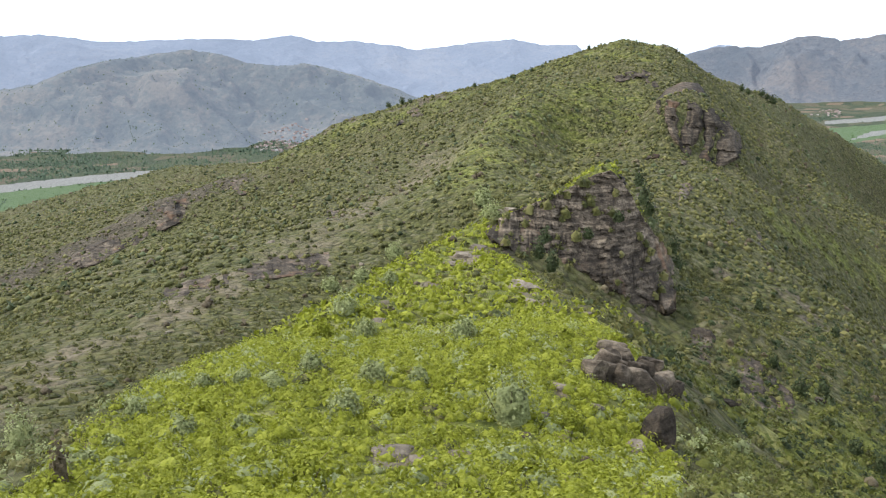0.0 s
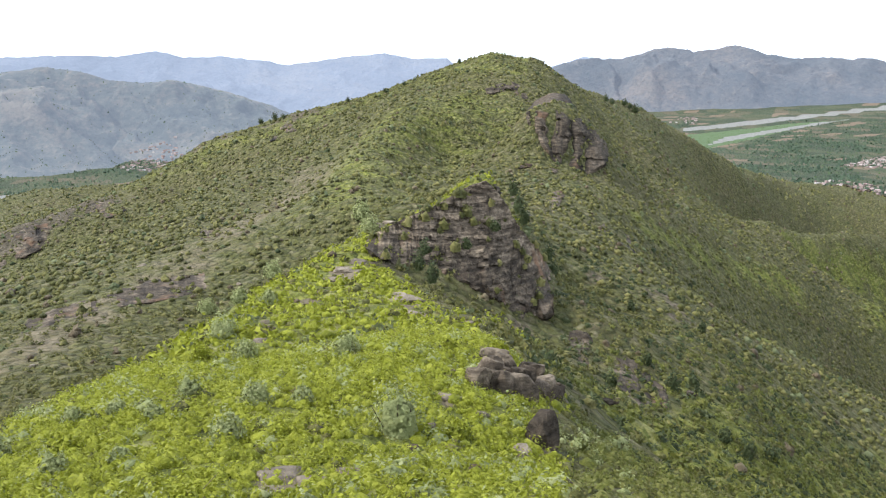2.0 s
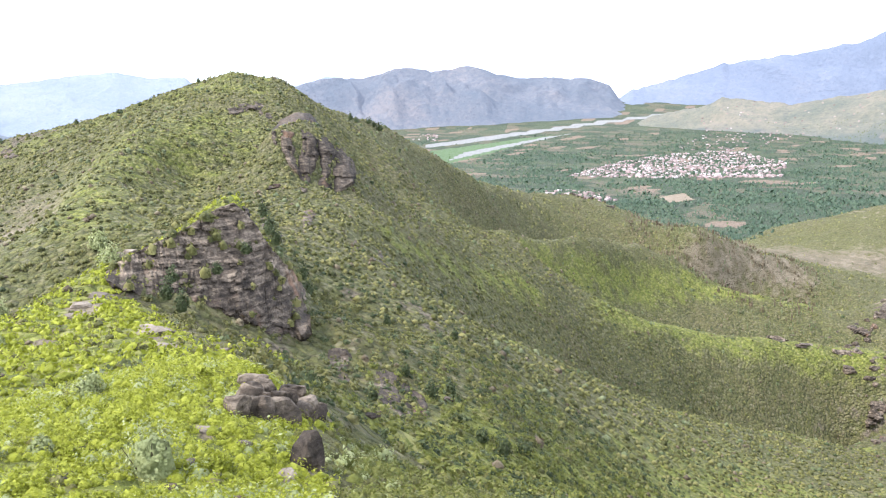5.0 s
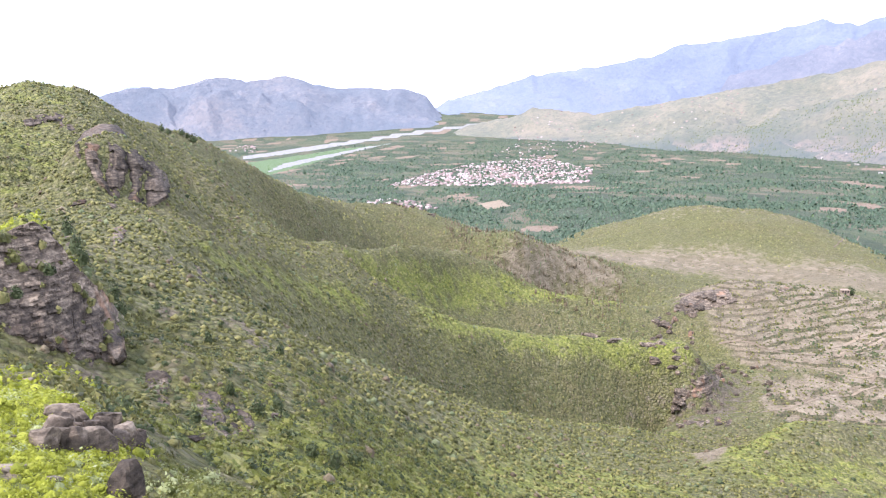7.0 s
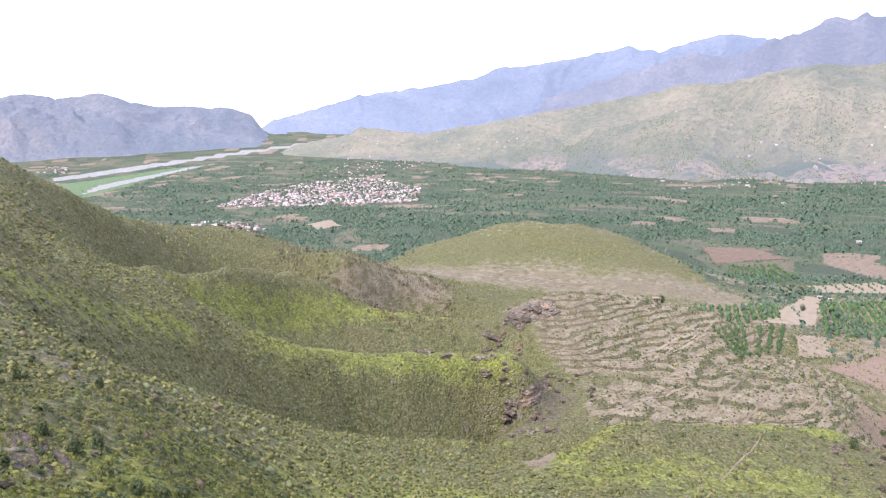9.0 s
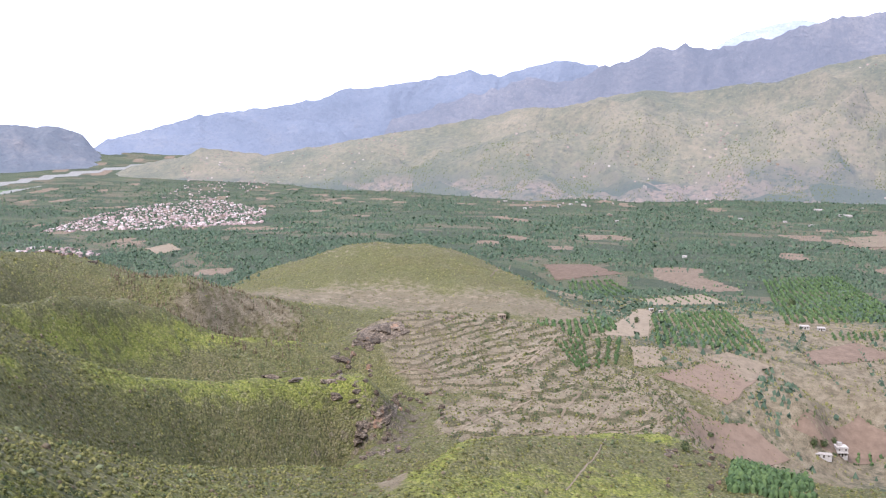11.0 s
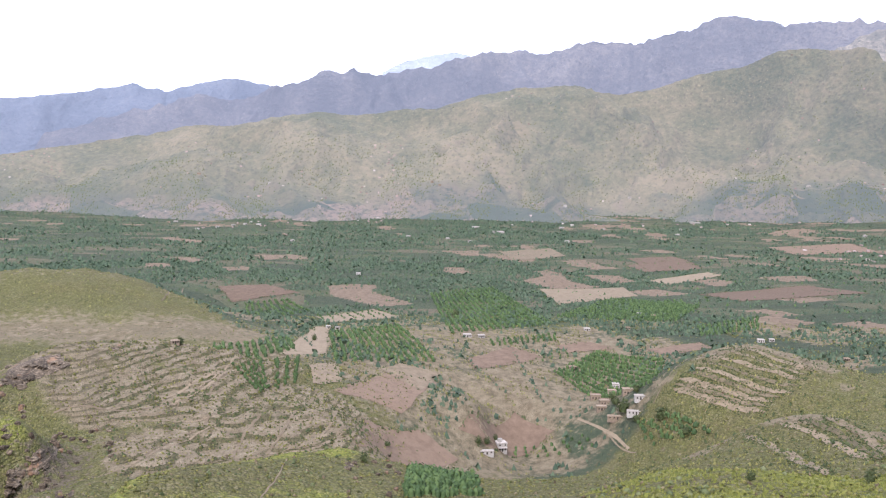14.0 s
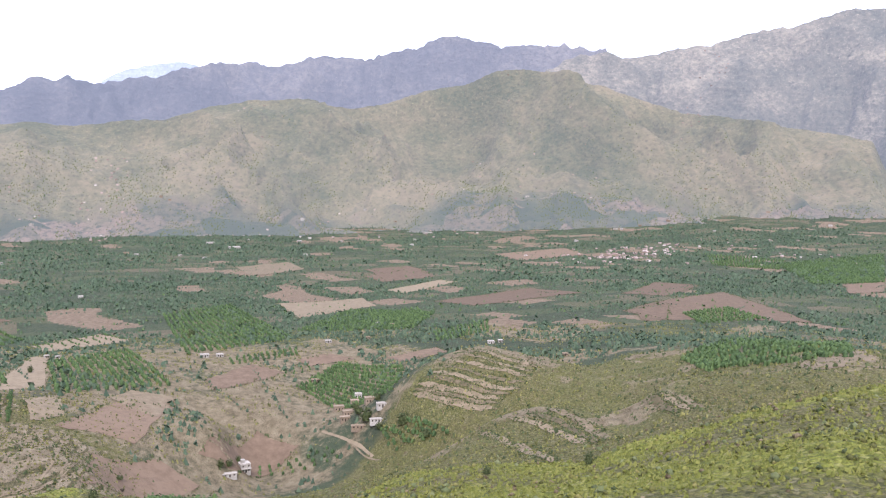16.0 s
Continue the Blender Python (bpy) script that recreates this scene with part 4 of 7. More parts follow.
def meet(az, el):
    """Distance at which a line of sight from the summit first meets the ground."""
    far = np.exp(np.linspace(math.log(12), math.log(1300), 1100))
    out = np.full(az.shape, np.nan)
    for k in np.ndindex(az.shape):
        z = sample(Z2, np.full(len(far), az[k]), far) - EYE - far * math.tan(radians(el[k]))
        hit = np.argmax(z > 0)
        out[k] = far[hit] if z[hit] > 0 else np.nan
    return out


def rock_patch(label, lump, *columns):
    """Broken rock that lies on the slope: columns of bearing, and the dip of its upper and lower edge."""
    c = np.array(columns)
    u, v = np.linspace(0, 1, 26), np.linspace(-0.1, 1.1, 14)
    az = np.interp(u, np.linspace(0, 1, len(c)), c[:, 0])[:, None] + 0 * v[None, :]
    top, low = np.interp(az[:, 0], c[:, 0], c[:, 1])[:, None], np.interp(az[:, 0], c[:, 0], c[:, 2])[:, None]
    el = top + (low - top) * v[None, :]
    r = meet(az, el)
    mean = float(np.nanmedian(r))
    r = np.where(np.isnan(r), mean, r)
    gone = np.zeros(r.shape)
    for k in range(12, -1, -1):
        limit = r[:, k + 1] * 1.05
        gone[:, k] = np.maximum(gone[:, k + 1] * (r[:, k] > limit * 0.97), r[:, k] > limit)
        r[:, k] = np.minimum(r[:, k], limit)
    wide, tall = float(np.ptp(c[:, 0])) / 57.3 * mean, float(np.max(c[:, 1] - c[:, 2])) / 57.3 * mean
    nu, nv = int(np.clip(wide / mean * 1500 / 3.0, 40, 190)), int(np.clip(tall / mean * 1500 / 2.2, 16, 90))
    cell = wide / nu
    U, V = np.meshgrid(np.linspace(0, 1, nu), np.linspace(-0.1, 1.1, nv), indexing="ij")
    at = lambda g: bilinear(g, u, v, U, V)
    az, el, r, gone = at(az), at(el), at(r), at(gone)
    size = cell * 3.2 * lump
    x0, z0 = U * wide, r * np.tan(np.radians(el))
    lie = z0 + 0.12 * x0 + size * fbm(x0 / (9 * size), z0 / (9 * size), 3, 5)
    k = np.floor(lie / ((2.2 if lump == 1.3 else 0.55) * size))
    block = np.floor(x0 / (1.7 * size) + 9 * lattice(k, k * 0 + 3, 7))
    seed = int(abs(c[0, 0]) * 10)
    edge = np.minimum(np.minimum(U, 1 - U) / (0.05 if lump > 1 else 0.14), np.minimum(V + 0.1, 1.1 - V) / 0.25)
    mask = np.clip(edge, 0, 1) * 0.75 + 1.5 * fbm(x0 / (7 * size) + seed, z0 / (3.5 * size), 4, seed) - (0.62 if lump == 1.0 else 0.15 if lump > 2 else -0.1) - 3 * gone
    step_out = (lattice(k, block, seed + 2) * 1.5 + lattice(k, k * 0, seed + 3) * 0.9 + fbm(x0 / (6 * size), z0 / (6 * size), 3, seed + 4)) * size * 0.7
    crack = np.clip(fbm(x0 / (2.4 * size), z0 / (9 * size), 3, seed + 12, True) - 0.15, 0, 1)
    step_out = step_out - 1.6 * size * crack * (lump > 1)
    r2 = r - np.where(mask > 0.05, step_out * np.clip(mask * 2.5, 0.2, 1) + 0.2 * size, -0.5 * size)
    az2 = az + np.degrees(fbm(z0 / (2 * size), x0 / (3 * size), 3, seed + 8) * size * 0.6 / r)
    x, y, z = r2 * np.sin(np.radians(az2)), r2 * np.cos(np.radians(az2)), EYE + r2 * np.tan(np.radians(el))
    i, j = np.meshgrid(np.arange(nu - 1), np.arange(nv - 1), indexing="ij")
    near_rock = np.maximum.reduce([mask[:-1, :-1], mask[1:, :-1], mask[:-1, 1:], mask[1:, 1:]]) > 0.05
    near_rock = near_rock | (lump > 1)
    i, j = i[near_rock], j[near_rock]
    quads = np.stack([i * nv + j, i * nv + j + 1, (i + 1) * nv + j + 1, (i + 1) * nv + j], -1)
    me = mesh_of("outcrop", np.stack([x, y, z], -1).reshape(-1, 3), quads, ROCK)
    # tone darkens along cracks, painting their shade into the colour
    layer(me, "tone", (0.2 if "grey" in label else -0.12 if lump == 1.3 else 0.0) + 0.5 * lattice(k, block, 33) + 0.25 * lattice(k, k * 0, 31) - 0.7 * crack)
    if lump == 1.0:
        return tagged(new("broken_rock", me), label, "rocks", kind="stuff")
    return tagged(new("outcrop", me), label, "outcrop", "rock faces")


SPHERE = bmesh.new()
bmesh.ops.create_icosphere(SPHERE, subdivisions=3, radius=1)
BALL = np.array([v.co[:] for v in SPHERE.verts])
BALL_FACES = np.array([[v.index for v in f.verts] for f in SPHERE.faces])
SPHERE.free()


def rock(name, label, az, r, length, tall):
    """A broken rock: a ball cut by chance planes, sunk a little into the ground."""
    rng = np.random.default_rng(int(az * 91 + r * 13) + 9000)
    normals = np.concatenate([rng.normal(size=(15, 3)), [[0.1, 0.1, 1], [0, 0, -1]]])
    normals /= np.linalg.norm(normals, axis=1)[:, None]
    reach = np.concatenate([rng.uniform(0.46, 0.72, 15), [0.6, 0.8]])
    facing = BALL @ normals.T
    radius = np.min(np.where(facing > 0.05, reach / np.maximum(facing, 0.05), 9), axis=1)
    radius = np.minimum(radius, 1.15) * (1 + 0.05 * fbm(BALL[:, 0] * 4 + az, BALL[:, 1] * 4 + BALL[:, 2] * 3, 4, 3))
    size = np.array([length * 0.55, length * rng.uniform(0.35, 0.5), tall * 0.75])
    me = mesh_of(name, BALL * radius[:, None] * size, BALL_FACES, ROCK_PALE if name == "rock_slab" and r < 200 else ROCK)
    layer(me, "tone", np.full(len(BALL), rng.uniform(0.4, 0.7) if name == "rock_slab" else rng.uniform(0.35, 0.8) if "ridge brow" in label else rng.uniform(0.1, 0.45)))
    ob = tagged(new(name, me), label, "rock", "rocks on the ridge")
    ob.location = place(az, r, tall * 0.12)
    ob.rotation_euler = (rng.uniform(-0.12, 0.12), rng.uniform(-0.12, 0.12), -radians(az) + rng.uniform(-0.5, 0.5))
    return ob


# -- plants --
def leaves(rng, n, wide, tall, leaf, low=0.05, sides=9, rings=3, fill=0.78):
    """A rounded, uneven bush: a lumpy body of leaf mass with n loose leaf tufts on it. Corners and triangles."""
    verts, tris = [], []
    ph = rng.uniform(0, 6.28, 4)
    def lump(d):
        return 0.80 + 0.16 * np.sin(d[..., 0] * 5 + ph[0]) * np.sin(d[..., 1] * 4.3 + ph[1]) + 0.13 * np.sin(d[..., 0] * 9 + ph[2]) * np.sin(d[..., 2] * 8 + d[..., 1] * 7 + ph[3])
    for k in range(rings):
        e = -0.25 + 1.35 * k / rings
        for s in range(sides):
            t = 6.283 * (s + 0.5 * (k % 2)) / sides + rng.normal() * 0.12
            d = np.array([math.cos(t) * math.cos(e), math.sin(t) * math.cos(e), math.sin(e)])
            verts.append(d * lump(d) * fill * rng.uniform(0.85, 1.15) * (wide / 2, wide / 2, tall) + (0, 0, low * tall))
    verts.append(np.array([0, 0, tall * (fill * 0.85 + low)]))
    for k in range(rings - 1):
        for s in range(sides):
            i, j = k * sides + s, k * sides + (s + 1) % sides
            tris += [(i, j, j + sides), (i, j + sides, i + sides)]
    top = rings * sides
    tris += [((rings - 1) * sides + s, (rings - 1) * sides + (s + 1) % sides, top) for s in range(sides)]
    verts, tris = np.array(verts), np.array(tris)
    if n:
        d = rng.normal(size=(n, 3))
        d[:, 2] = np.abs(d[:, 2])
        d /= np.linalg.norm(d, axis=1)[:, None]
        c = d * (lump(d) * rng.uniform(0.8, 1.12, n))[:, None] * (wide / 2, wide / 2, tall)
        c[:, 2] += low * tall
        a, b = rng.normal(size=(n, 3)) * 0.6, rng.normal(size=(n, 3)) * 0.6
        a += np.cross(d, rng.normal(size=(n, 3)))
        a /= np.linalg.norm(a, axis=1)[:, None]
        b += np.cross(d, a) * 1.5
        b -= a * (a * b).sum(1)[:, None]
        b /= np.linalg.norm(b, axis=1)[:, None]
        k = leaf * rng.uniform(0.6, 1.3, n)[:, None]
        a, b = a * k, b * k * 0.6
        more = np.stack([c - a, c - b, c + a, c + b], 1).reshape(-1, 3)
        q = np.arange(n)[:, None] * 4 + len(verts)
        tris = np.concatenate([tris, np.concatenate([q + (0, 1, 2), q + (0, 2, 3)])])
        verts = np.concatenate([verts, more])
    return verts, tris


def stems(rng, count, wide, tall, thick):
    """Thin tapered stems that spread from the root: one mesh of three-sided rods."""
    verts, faces = [], []
    for _ in range(count):
        tip = np.array([rng.normal() * wide * 0.25, rng.normal() * wide * 0.25, tall * rng.uniform(0.6, 0.95)])
        mid = tip * 0.5 + rng.normal(size=3) * wide * 0.05
        base = len(verts)
        for p, w in ((np.zeros(3), thick), (mid, thick * 0.7), (tip, thick * 0.25)):
            for a in (0, 2.1, 4.2):
                verts.append(p + np.array([math.cos(a), math.sin(a), 0]) * w)
        for lv in (0, 3):
            for s in range(3):
                faces.append([base + lv + s, base + lv + (s + 1) % 3, base + lv + 3 + (s + 1) % 3, base + lv + 3 + s])
    return np.array(verts), np.array(faces)


def bush(name, label, category, group, material, az, r, wide, tall, leaf, n, low=0.05, trunk=0.0):
    rng = np.random.default_rng(int(az * 37 + r * 11) + 5000)
    ob = thing(name, place(az, r, -0.03 * wide), label, category, group)
    v, f = stems(rng, 1 if trunk else 7, wide, tall * (0.75 if not trunk else 0.6), trunk or wide * 0.018)
    part("trunk" if trunk else "stem", mesh_of("stem", v, f, BARK), ob)
    lv, lt = leaves(rng, n, wide, tall, leaf, low, 14, 6, 0.66)
    part("crown" if trunk else "foliage", mesh_of("foliage", lv, lt, material, True), ob)
    return ob


def grey_shrub(label, az, r, wide, tall):
    ob = bush("shrub", label, "shrub", "shrubs on the ridge", LEAF_SILVER, az, r, 1.3 * wide, 1.2 * tall, 0.03 + 0.0011 * r, 700)
    return ob


def green_shrub(label, az, r, wide, tall):
    return bush("shrub", label, "shrub", "shrubs on the ridge", LEAF_BRIGHT, az, r, wide, tall, 0.04 + 0.001 * r, 420)


def dark_shrub(label, az, r, wide, tall):
    return bush("shrub", label, "shrub", "bushes on the cliff", LEAF_DARK, az, r, wide, tall, 0.04 + 0.0012 * r, 300)


def dry_sapling(label, az, r, wide, tall):
    return bush("sapling", label, "sapling", "shrubs on the ridge", LEAF_DRY, az, r, wide, tall, 0.03 + 0.001 * r, 130, 0.1, wide * 0.02)


def cliff_bush(label, az, r, wide, tall):
    """A bush on the cliff, shifted along the camera's sight line to stand proud of the slope behind it."""
    ob = bush("shrub", label, "shrub", "bushes on the cliff", LEAF_DARK, az, r, wide, tall, 0.04 + 0.0012 * r, 200)
    eye = Vector((0, 0, EYE))
    ob.location = eye + (Vector(ob.location) - eye) * 0.945
    return ob


def small_tree(label, az, r, wide, tall):
    return bush("tree", label, "tree", "single trees", LEAF_DARK, az, r, wide * 1.15, tall * 0.85, 0.10 * wide, 160, 0.3, wide * 0.04)


# -- farmland --
def corners_xy(plot):
    return np.array([(r * math.sin(radians(a)), r * math.cos(radians(a))) for a, r in plot])


def ground_at(x, y):
    az, r = np.degrees(np.arctan2(x, y)), np.hypot(x, y)
    return surface(az, r)


FIELDS = []


def in_fields(az, r):
    hit = np.zeros(az.shape, bool)
    for plot in FIELDS:
        hit |= inside(az, r, plot)
    return hit


def field(label, *plot):
    """A tilled plot draped over the ground, with uneven edges."""
    c = corners_xy(plot)
    FIELDS.append(list(plot))
    n = 15
    u, v = np.meshgrid(np.linspace(0, 1, n), np.linspace(0, 1, n), indexing="ij")
    def edge(k):
        w = (1 - u) * (1 - v), u * (1 - v), u * v, (1 - u) * v
        return sum(c[i, k] * w[i] for i in range(4))
    x, y = edge(0), edge(1)
    far = float(np.hypot(x, y).mean())
    x = x + 0.006 * far * fbm(x * 30 / far, y * 30 / far, 3, 71)
    y = y + 0.006 * far * fbm(y * 30 / far, x * 30 / far, 3, 72)
    z = ground_at(x.ravel(), y.ravel()).reshape(n, n) + 0.06 + 0.0003 * far
    furrow = 0.04 * np.sin(np.arange(n) * 2.4)[None, :]
    me = sheet("field", x, y, z + furrow)
    me.materials.append(SOIL_TAN if "tan" in label else SOIL_RED)
    return tagged(new("field", me), label, "field", "fields in the valley", "structure")


def path(label, wide, *line_points):
    """A trodden track that follows the ground."""
    c = corners_xy(line_points)
    at = np.concatenate([[0], np.cumsum(np.linalg.norm(np.diff(c, axis=0), axis=1))])
    u = np.linspace(0, at[-1], max(12, int(at[-1] / 2)))
    mx, my = np.interp(u, at, c[:, 0]), np.interp(u, at, c[:, 1])
    k = np.array([1, 2, 3, 2, 1]) / 9
    mx[2:-2], my[2:-2] = np.convolve(mx, k, "valid"), np.convolve(my, k, "valid")
    dx, dy = np.gradient(mx), np.gradient(my)
    n = np.hypot(dx, dy) + 1e-6
    side = np.linspace(-0.5, 0.5, 4)[None, :] * 0.7 * wide * (1 + 0.5 * fbm(u / 6, u * 0, 3, 91))[:, None]
    x, y = mx[:, None] - dy[:, None] / n[:, None] * side, my[:, None] + dx[:, None] / n[:, None] * side
    far = float(np.hypot(x, y).mean())
    z = ground_at(x.ravel(), y.ravel()).reshape(x.shape) + 0.05 + 0.0003 * far
    me = sheet("path", x, y, z)
    me.materials.append(SOIL_TAN)
    return tagged(new("path", me), label, "path", kind="structure")


def terrace_bed(label, wide, *line_points):
    """A ploughed strip along the hillside, with bushes on the bank above and below it."""
    c = corners_xy(line_points)
    at = np.concatenate([[0], np.cumsum(np.linalg.norm(np.diff(c, axis=0), axis=1))])
    u = np.linspace(0, at[-1], max(14, int(at[-1] / 1.5)))
    mx, my = np.interp(u, at, c[:, 0]), np.interp(u, at, c[:, 1])
    dx, dy = np.gradient(mx), np.gradient(my)
    n = np.hypot(dx, dy) + 1e-6
    half = 0.5 * wide * np.clip(np.minimum(u, at[-1] - u) / 8, 0.15, 1) * (1 + 0.35 * fbm(u / 9, u * 0, 3, 91))
    side = np.linspace(-1, 1, 6)[None, :] * half[:, None]
    x, y = mx[:, None] - dy[:, None] / n[:, None] * side, my[:, None] + dx[:, None] / n[:, None] * side
    z = ground_at(x.ravel(), y.ravel()).reshape(x.shape) + 0.25
    me = sheet("terrace", x, y, z)
    me.materials.append(SOIL_BED)
    tagged(new("terrace", me), label, "terrace", kind="structure")
    rng = np.random.default_rng(int(at[-1] * 10))
    k = rng.integers(0, len(u), int(at[-1] * 2.6))
    off = rng.choice([-1.0, 1.0], len(k)) * half[k] + rng.normal(size=len(k)) * 1.3 + 0.6
    bx, by = mx[k] - dy[k] / n[k] * off, my[k] + dx[k] / n[k] * off
    stuff("terrace_bushes", "dark bushes growing along a terrace bank", "scrub", COARSE_LEAF, bx, by, rng.uniform(0.7, 2.0, len(k)), LEAF_DARK)


def rows_in(plot, gap, jitter=0.12):
    """Planting points of an orchard, in rows along its first side."""
    c = corners_xy(plot)
    wide, deep = np.linalg.norm(c[1] - c[0]), np.linalg.norm(c[3] - c[0])
    nu, nv = max(2, int(wide / (1.25 * gap))), max(2, int(deep / (0.75 * gap)))
    u, v = np.meshgrid((np.arange(nu) + 0.5) / nu, (np.arange(nv) + 0.5) / nv, indexing="ij")
    w = ((1 - u) * (1 - v), u * (1 - v), u * v, (1 - u) * v)
    xy = sum(c[i][None, None, :] * w[i][..., None] for i in range(4)).reshape(-1, 2)
    rng = np.random.default_rng(int(abs(c[0, 0])))
    keep = rng.random(len(xy)) > 0.06
    return xy[keep] + rng.normal(size=(keep.sum(), 2)) * gap * jitter


def scatter(protos, xyz, size, turn):
    """Bushes of the given shapes set out at many places: corners and triangles of one mesh."""
    verts, tris, base = [], [], 0
    which = np.arange(len(xyz)) % len(protos)
    for k, (shape, faces) in enumerate(protos):
        m = which == k
        if not m.any():
            continue
        s, c = np.sin(turn[m])[:, None], np.cos(turn[m])[:, None]
        x = shape[None, :, 0] * c - shape[None, :, 1] * s
        y = shape[None, :, 0] * s + shape[None, :, 1] * c
        z = np.broadcast_to(shape[None, :, 2], x.shape)
        verts.append((np.stack([x, y, z], -1) * size[m][:, None, None] + xyz[m][:, None, :]).reshape(-1, 3))
        tris.append((faces[None] + (np.arange(m.sum()) * len(shape))[:, None, None]).reshape(-1, 3) + base)
        base += len(verts[-1])
    return np.concatenate(verts), np.concatenate(tris)


def stuff(name, label, category, protos, x, y, size, material, sink=0.05):
    rng = np.random.default_rng(len(x))
    z = ground_at(x, y) - sink * size
    v, t = scatter(protos, np.stack([x, y, z], 1), size, rng.uniform(0, 6.28, len(x)))
    return tagged(new(name, mesh_of(name, v, t, material, True)), label, category, kind="stuff")


def shapes(n, count, tall, leaf, seed, sides, rings, fill=0.9):
    rng = np.random.default_rng(seed)
    return [leaves(rng, n, 1.0, tall, leaf, 0.02, sides, rings, fill) for _ in range(count)]


FINE, MIDDLE, COARSE_LEAF, TUFT = shapes(34, 12, 0.5, 0.055, 1, 6, 2, 0.66), shapes(13, 8, 0.46, 0.12, 2, 5, 2, 0.64), shapes(1, 8, 0.62, 0.3, 3, 4, 2), shapes(1, 8, 0.75, 0.35, 4, 4, 1)
RNG = np.random.default_rng(4)
CROWNS = [leaves(RNG, 2, 1.0, 0.85, 0.25, 0.3, 5, 2, 0.9) for _ in range(6)]


def orchard(gap, size, *plot):
    xy = rows_in(plot, gap)
    return stuff("orchard", "rows of dark green fruit trees in an orchard", "orchard", CROWNS, xy[:, 0], xy[:, 1], np.random.default_rng(3).uniform(0.85, 1.2, len(xy)) * size * 1.35, LEAF_ORCHARD)


def orchard_tree_row(gap, size, *plot):
    """Fruit trees that can be told apart, each with its trunk."""
    rng = np.random.default_rng(8)
    first = None
    for x, y in rows_in(plot, gap):
        at = Vector((x, y, float(ground_at(np.array([x]), np.array([y]))[0]) - 0.05))
        m = Matrix.Translation(at) @ Matrix.Rotation(rng.uniform(0, 6.28), 4, "Z")
        if first is None:
            first = thing("fruit_tree", (0, 0, 0), "leafy green fruit tree in an orchard row", "tree", "orchard trees")
            v, f = stems(rng, 3, size, size * 0.8, 0.09)
            part("trunk", mesh_of("trunk", v, f, BARK), first)
            lv, lt = leaves(rng, 50, size * 1.5, size * 1.2, size * 0.16, 0.3, 10, 4, 0.8)
            part("crown", mesh_of("crown", lv, lt, LEAF_ORCHARD, True), first)
            first.matrix_basis = m
        else:
            copy_thing(first, m)


# -- buildings --
def box(bm, x0, y0, z0, x1, y1, z1):
    v = [bm.verts.new(p) for p in ((x0, y0, z0), (x1, y0, z0), (x1, y1, z0), (x0, y1, z0), (x0, y0, z1), (x1, y0, z1), (x1, y1, z1), (x0, y1, z1))]
    for q in ((3, 2, 1, 0), (4, 5, 6, 7), (0, 1, 5, 4), (1, 2, 6, 5), (2, 3, 7, 6), (3, 0, 4, 7)):
        bm.faces.new([v[i] for i in q])


def solid(name, material, *boxes):
    bm = bmesh.new()
    for b in boxes:
        box(bm, *b)
    me = bpy.data.meshes.new(name)
    bm.to_mesh(me)
    bm.free()
    me.materials.append(material)
    return me


def house(az, r, wide, deep, tall, turn, paint, label):
    """A flat-roofed farmhouse: walls, overhanging roof with a parapet, door and windows on the side that faces the hill."""
    ob = thing("house", place(az, r, -0.6), label, "house", "houses in the valley")
    ob.rotation_euler = (0, 0, -radians(az) + radians(turn))
    wall = PLASTER if paint == "white" else MUD_BRICK
    w, d = wide / 2, deep / 2
    tall += 0.6
    part("wall", solid("wall", wall, (-w, -d, -1.5, w, d, tall)), ob)
    part("roof", solid("roof", ROOFING if paint == "white" else MUD_BRICK, (-w - 0.3, -d - 0.3, tall + 0.003, w + 0.3, d + 0.3, tall + 0.25)), ob)
    part("parapet", solid("parapet", wall, (-w, -d, tall + 0.255, w, -d + 0.2, tall + 0.6)), ob)
    part("parapet", solid("parapet", wall, (-w, d - 0.2, tall + 0.255, w, d, tall + 0.6)), ob)
    part("door", solid("door", OPENING, (-0.5, -d - 0.06, 0.6, 0.5, -d - 0.003, 2.7)), ob)
    storeys = 2 if tall > 5 else 1
    for s in range(storeys):
        for x in ((-w * 0.6, w * 0.6) if wide < 12 else (-w * 0.75, -w * 0.35, w * 0.35, w * 0.75)):
            part("window", solid("window", OPENING, (x - 0.45, -d - 0.05, 1.5 + 3 * s, x + 0.45, -d - 0.003, 2.7 + 3 * s)), ob)
    if storeys == 2:
        part("stair_tower", solid("stair_tower", wall, (-w * 0.7, -d * 0.2, tall + 0.255, w * 0.1, d * 0.7, tall + 2.4)), ob)
        part("balcony", solid("balcony", ROOFING, (-w, -d - 1.6, 3.4, w, -d - 0.07, 3.6)), ob)
    return ob


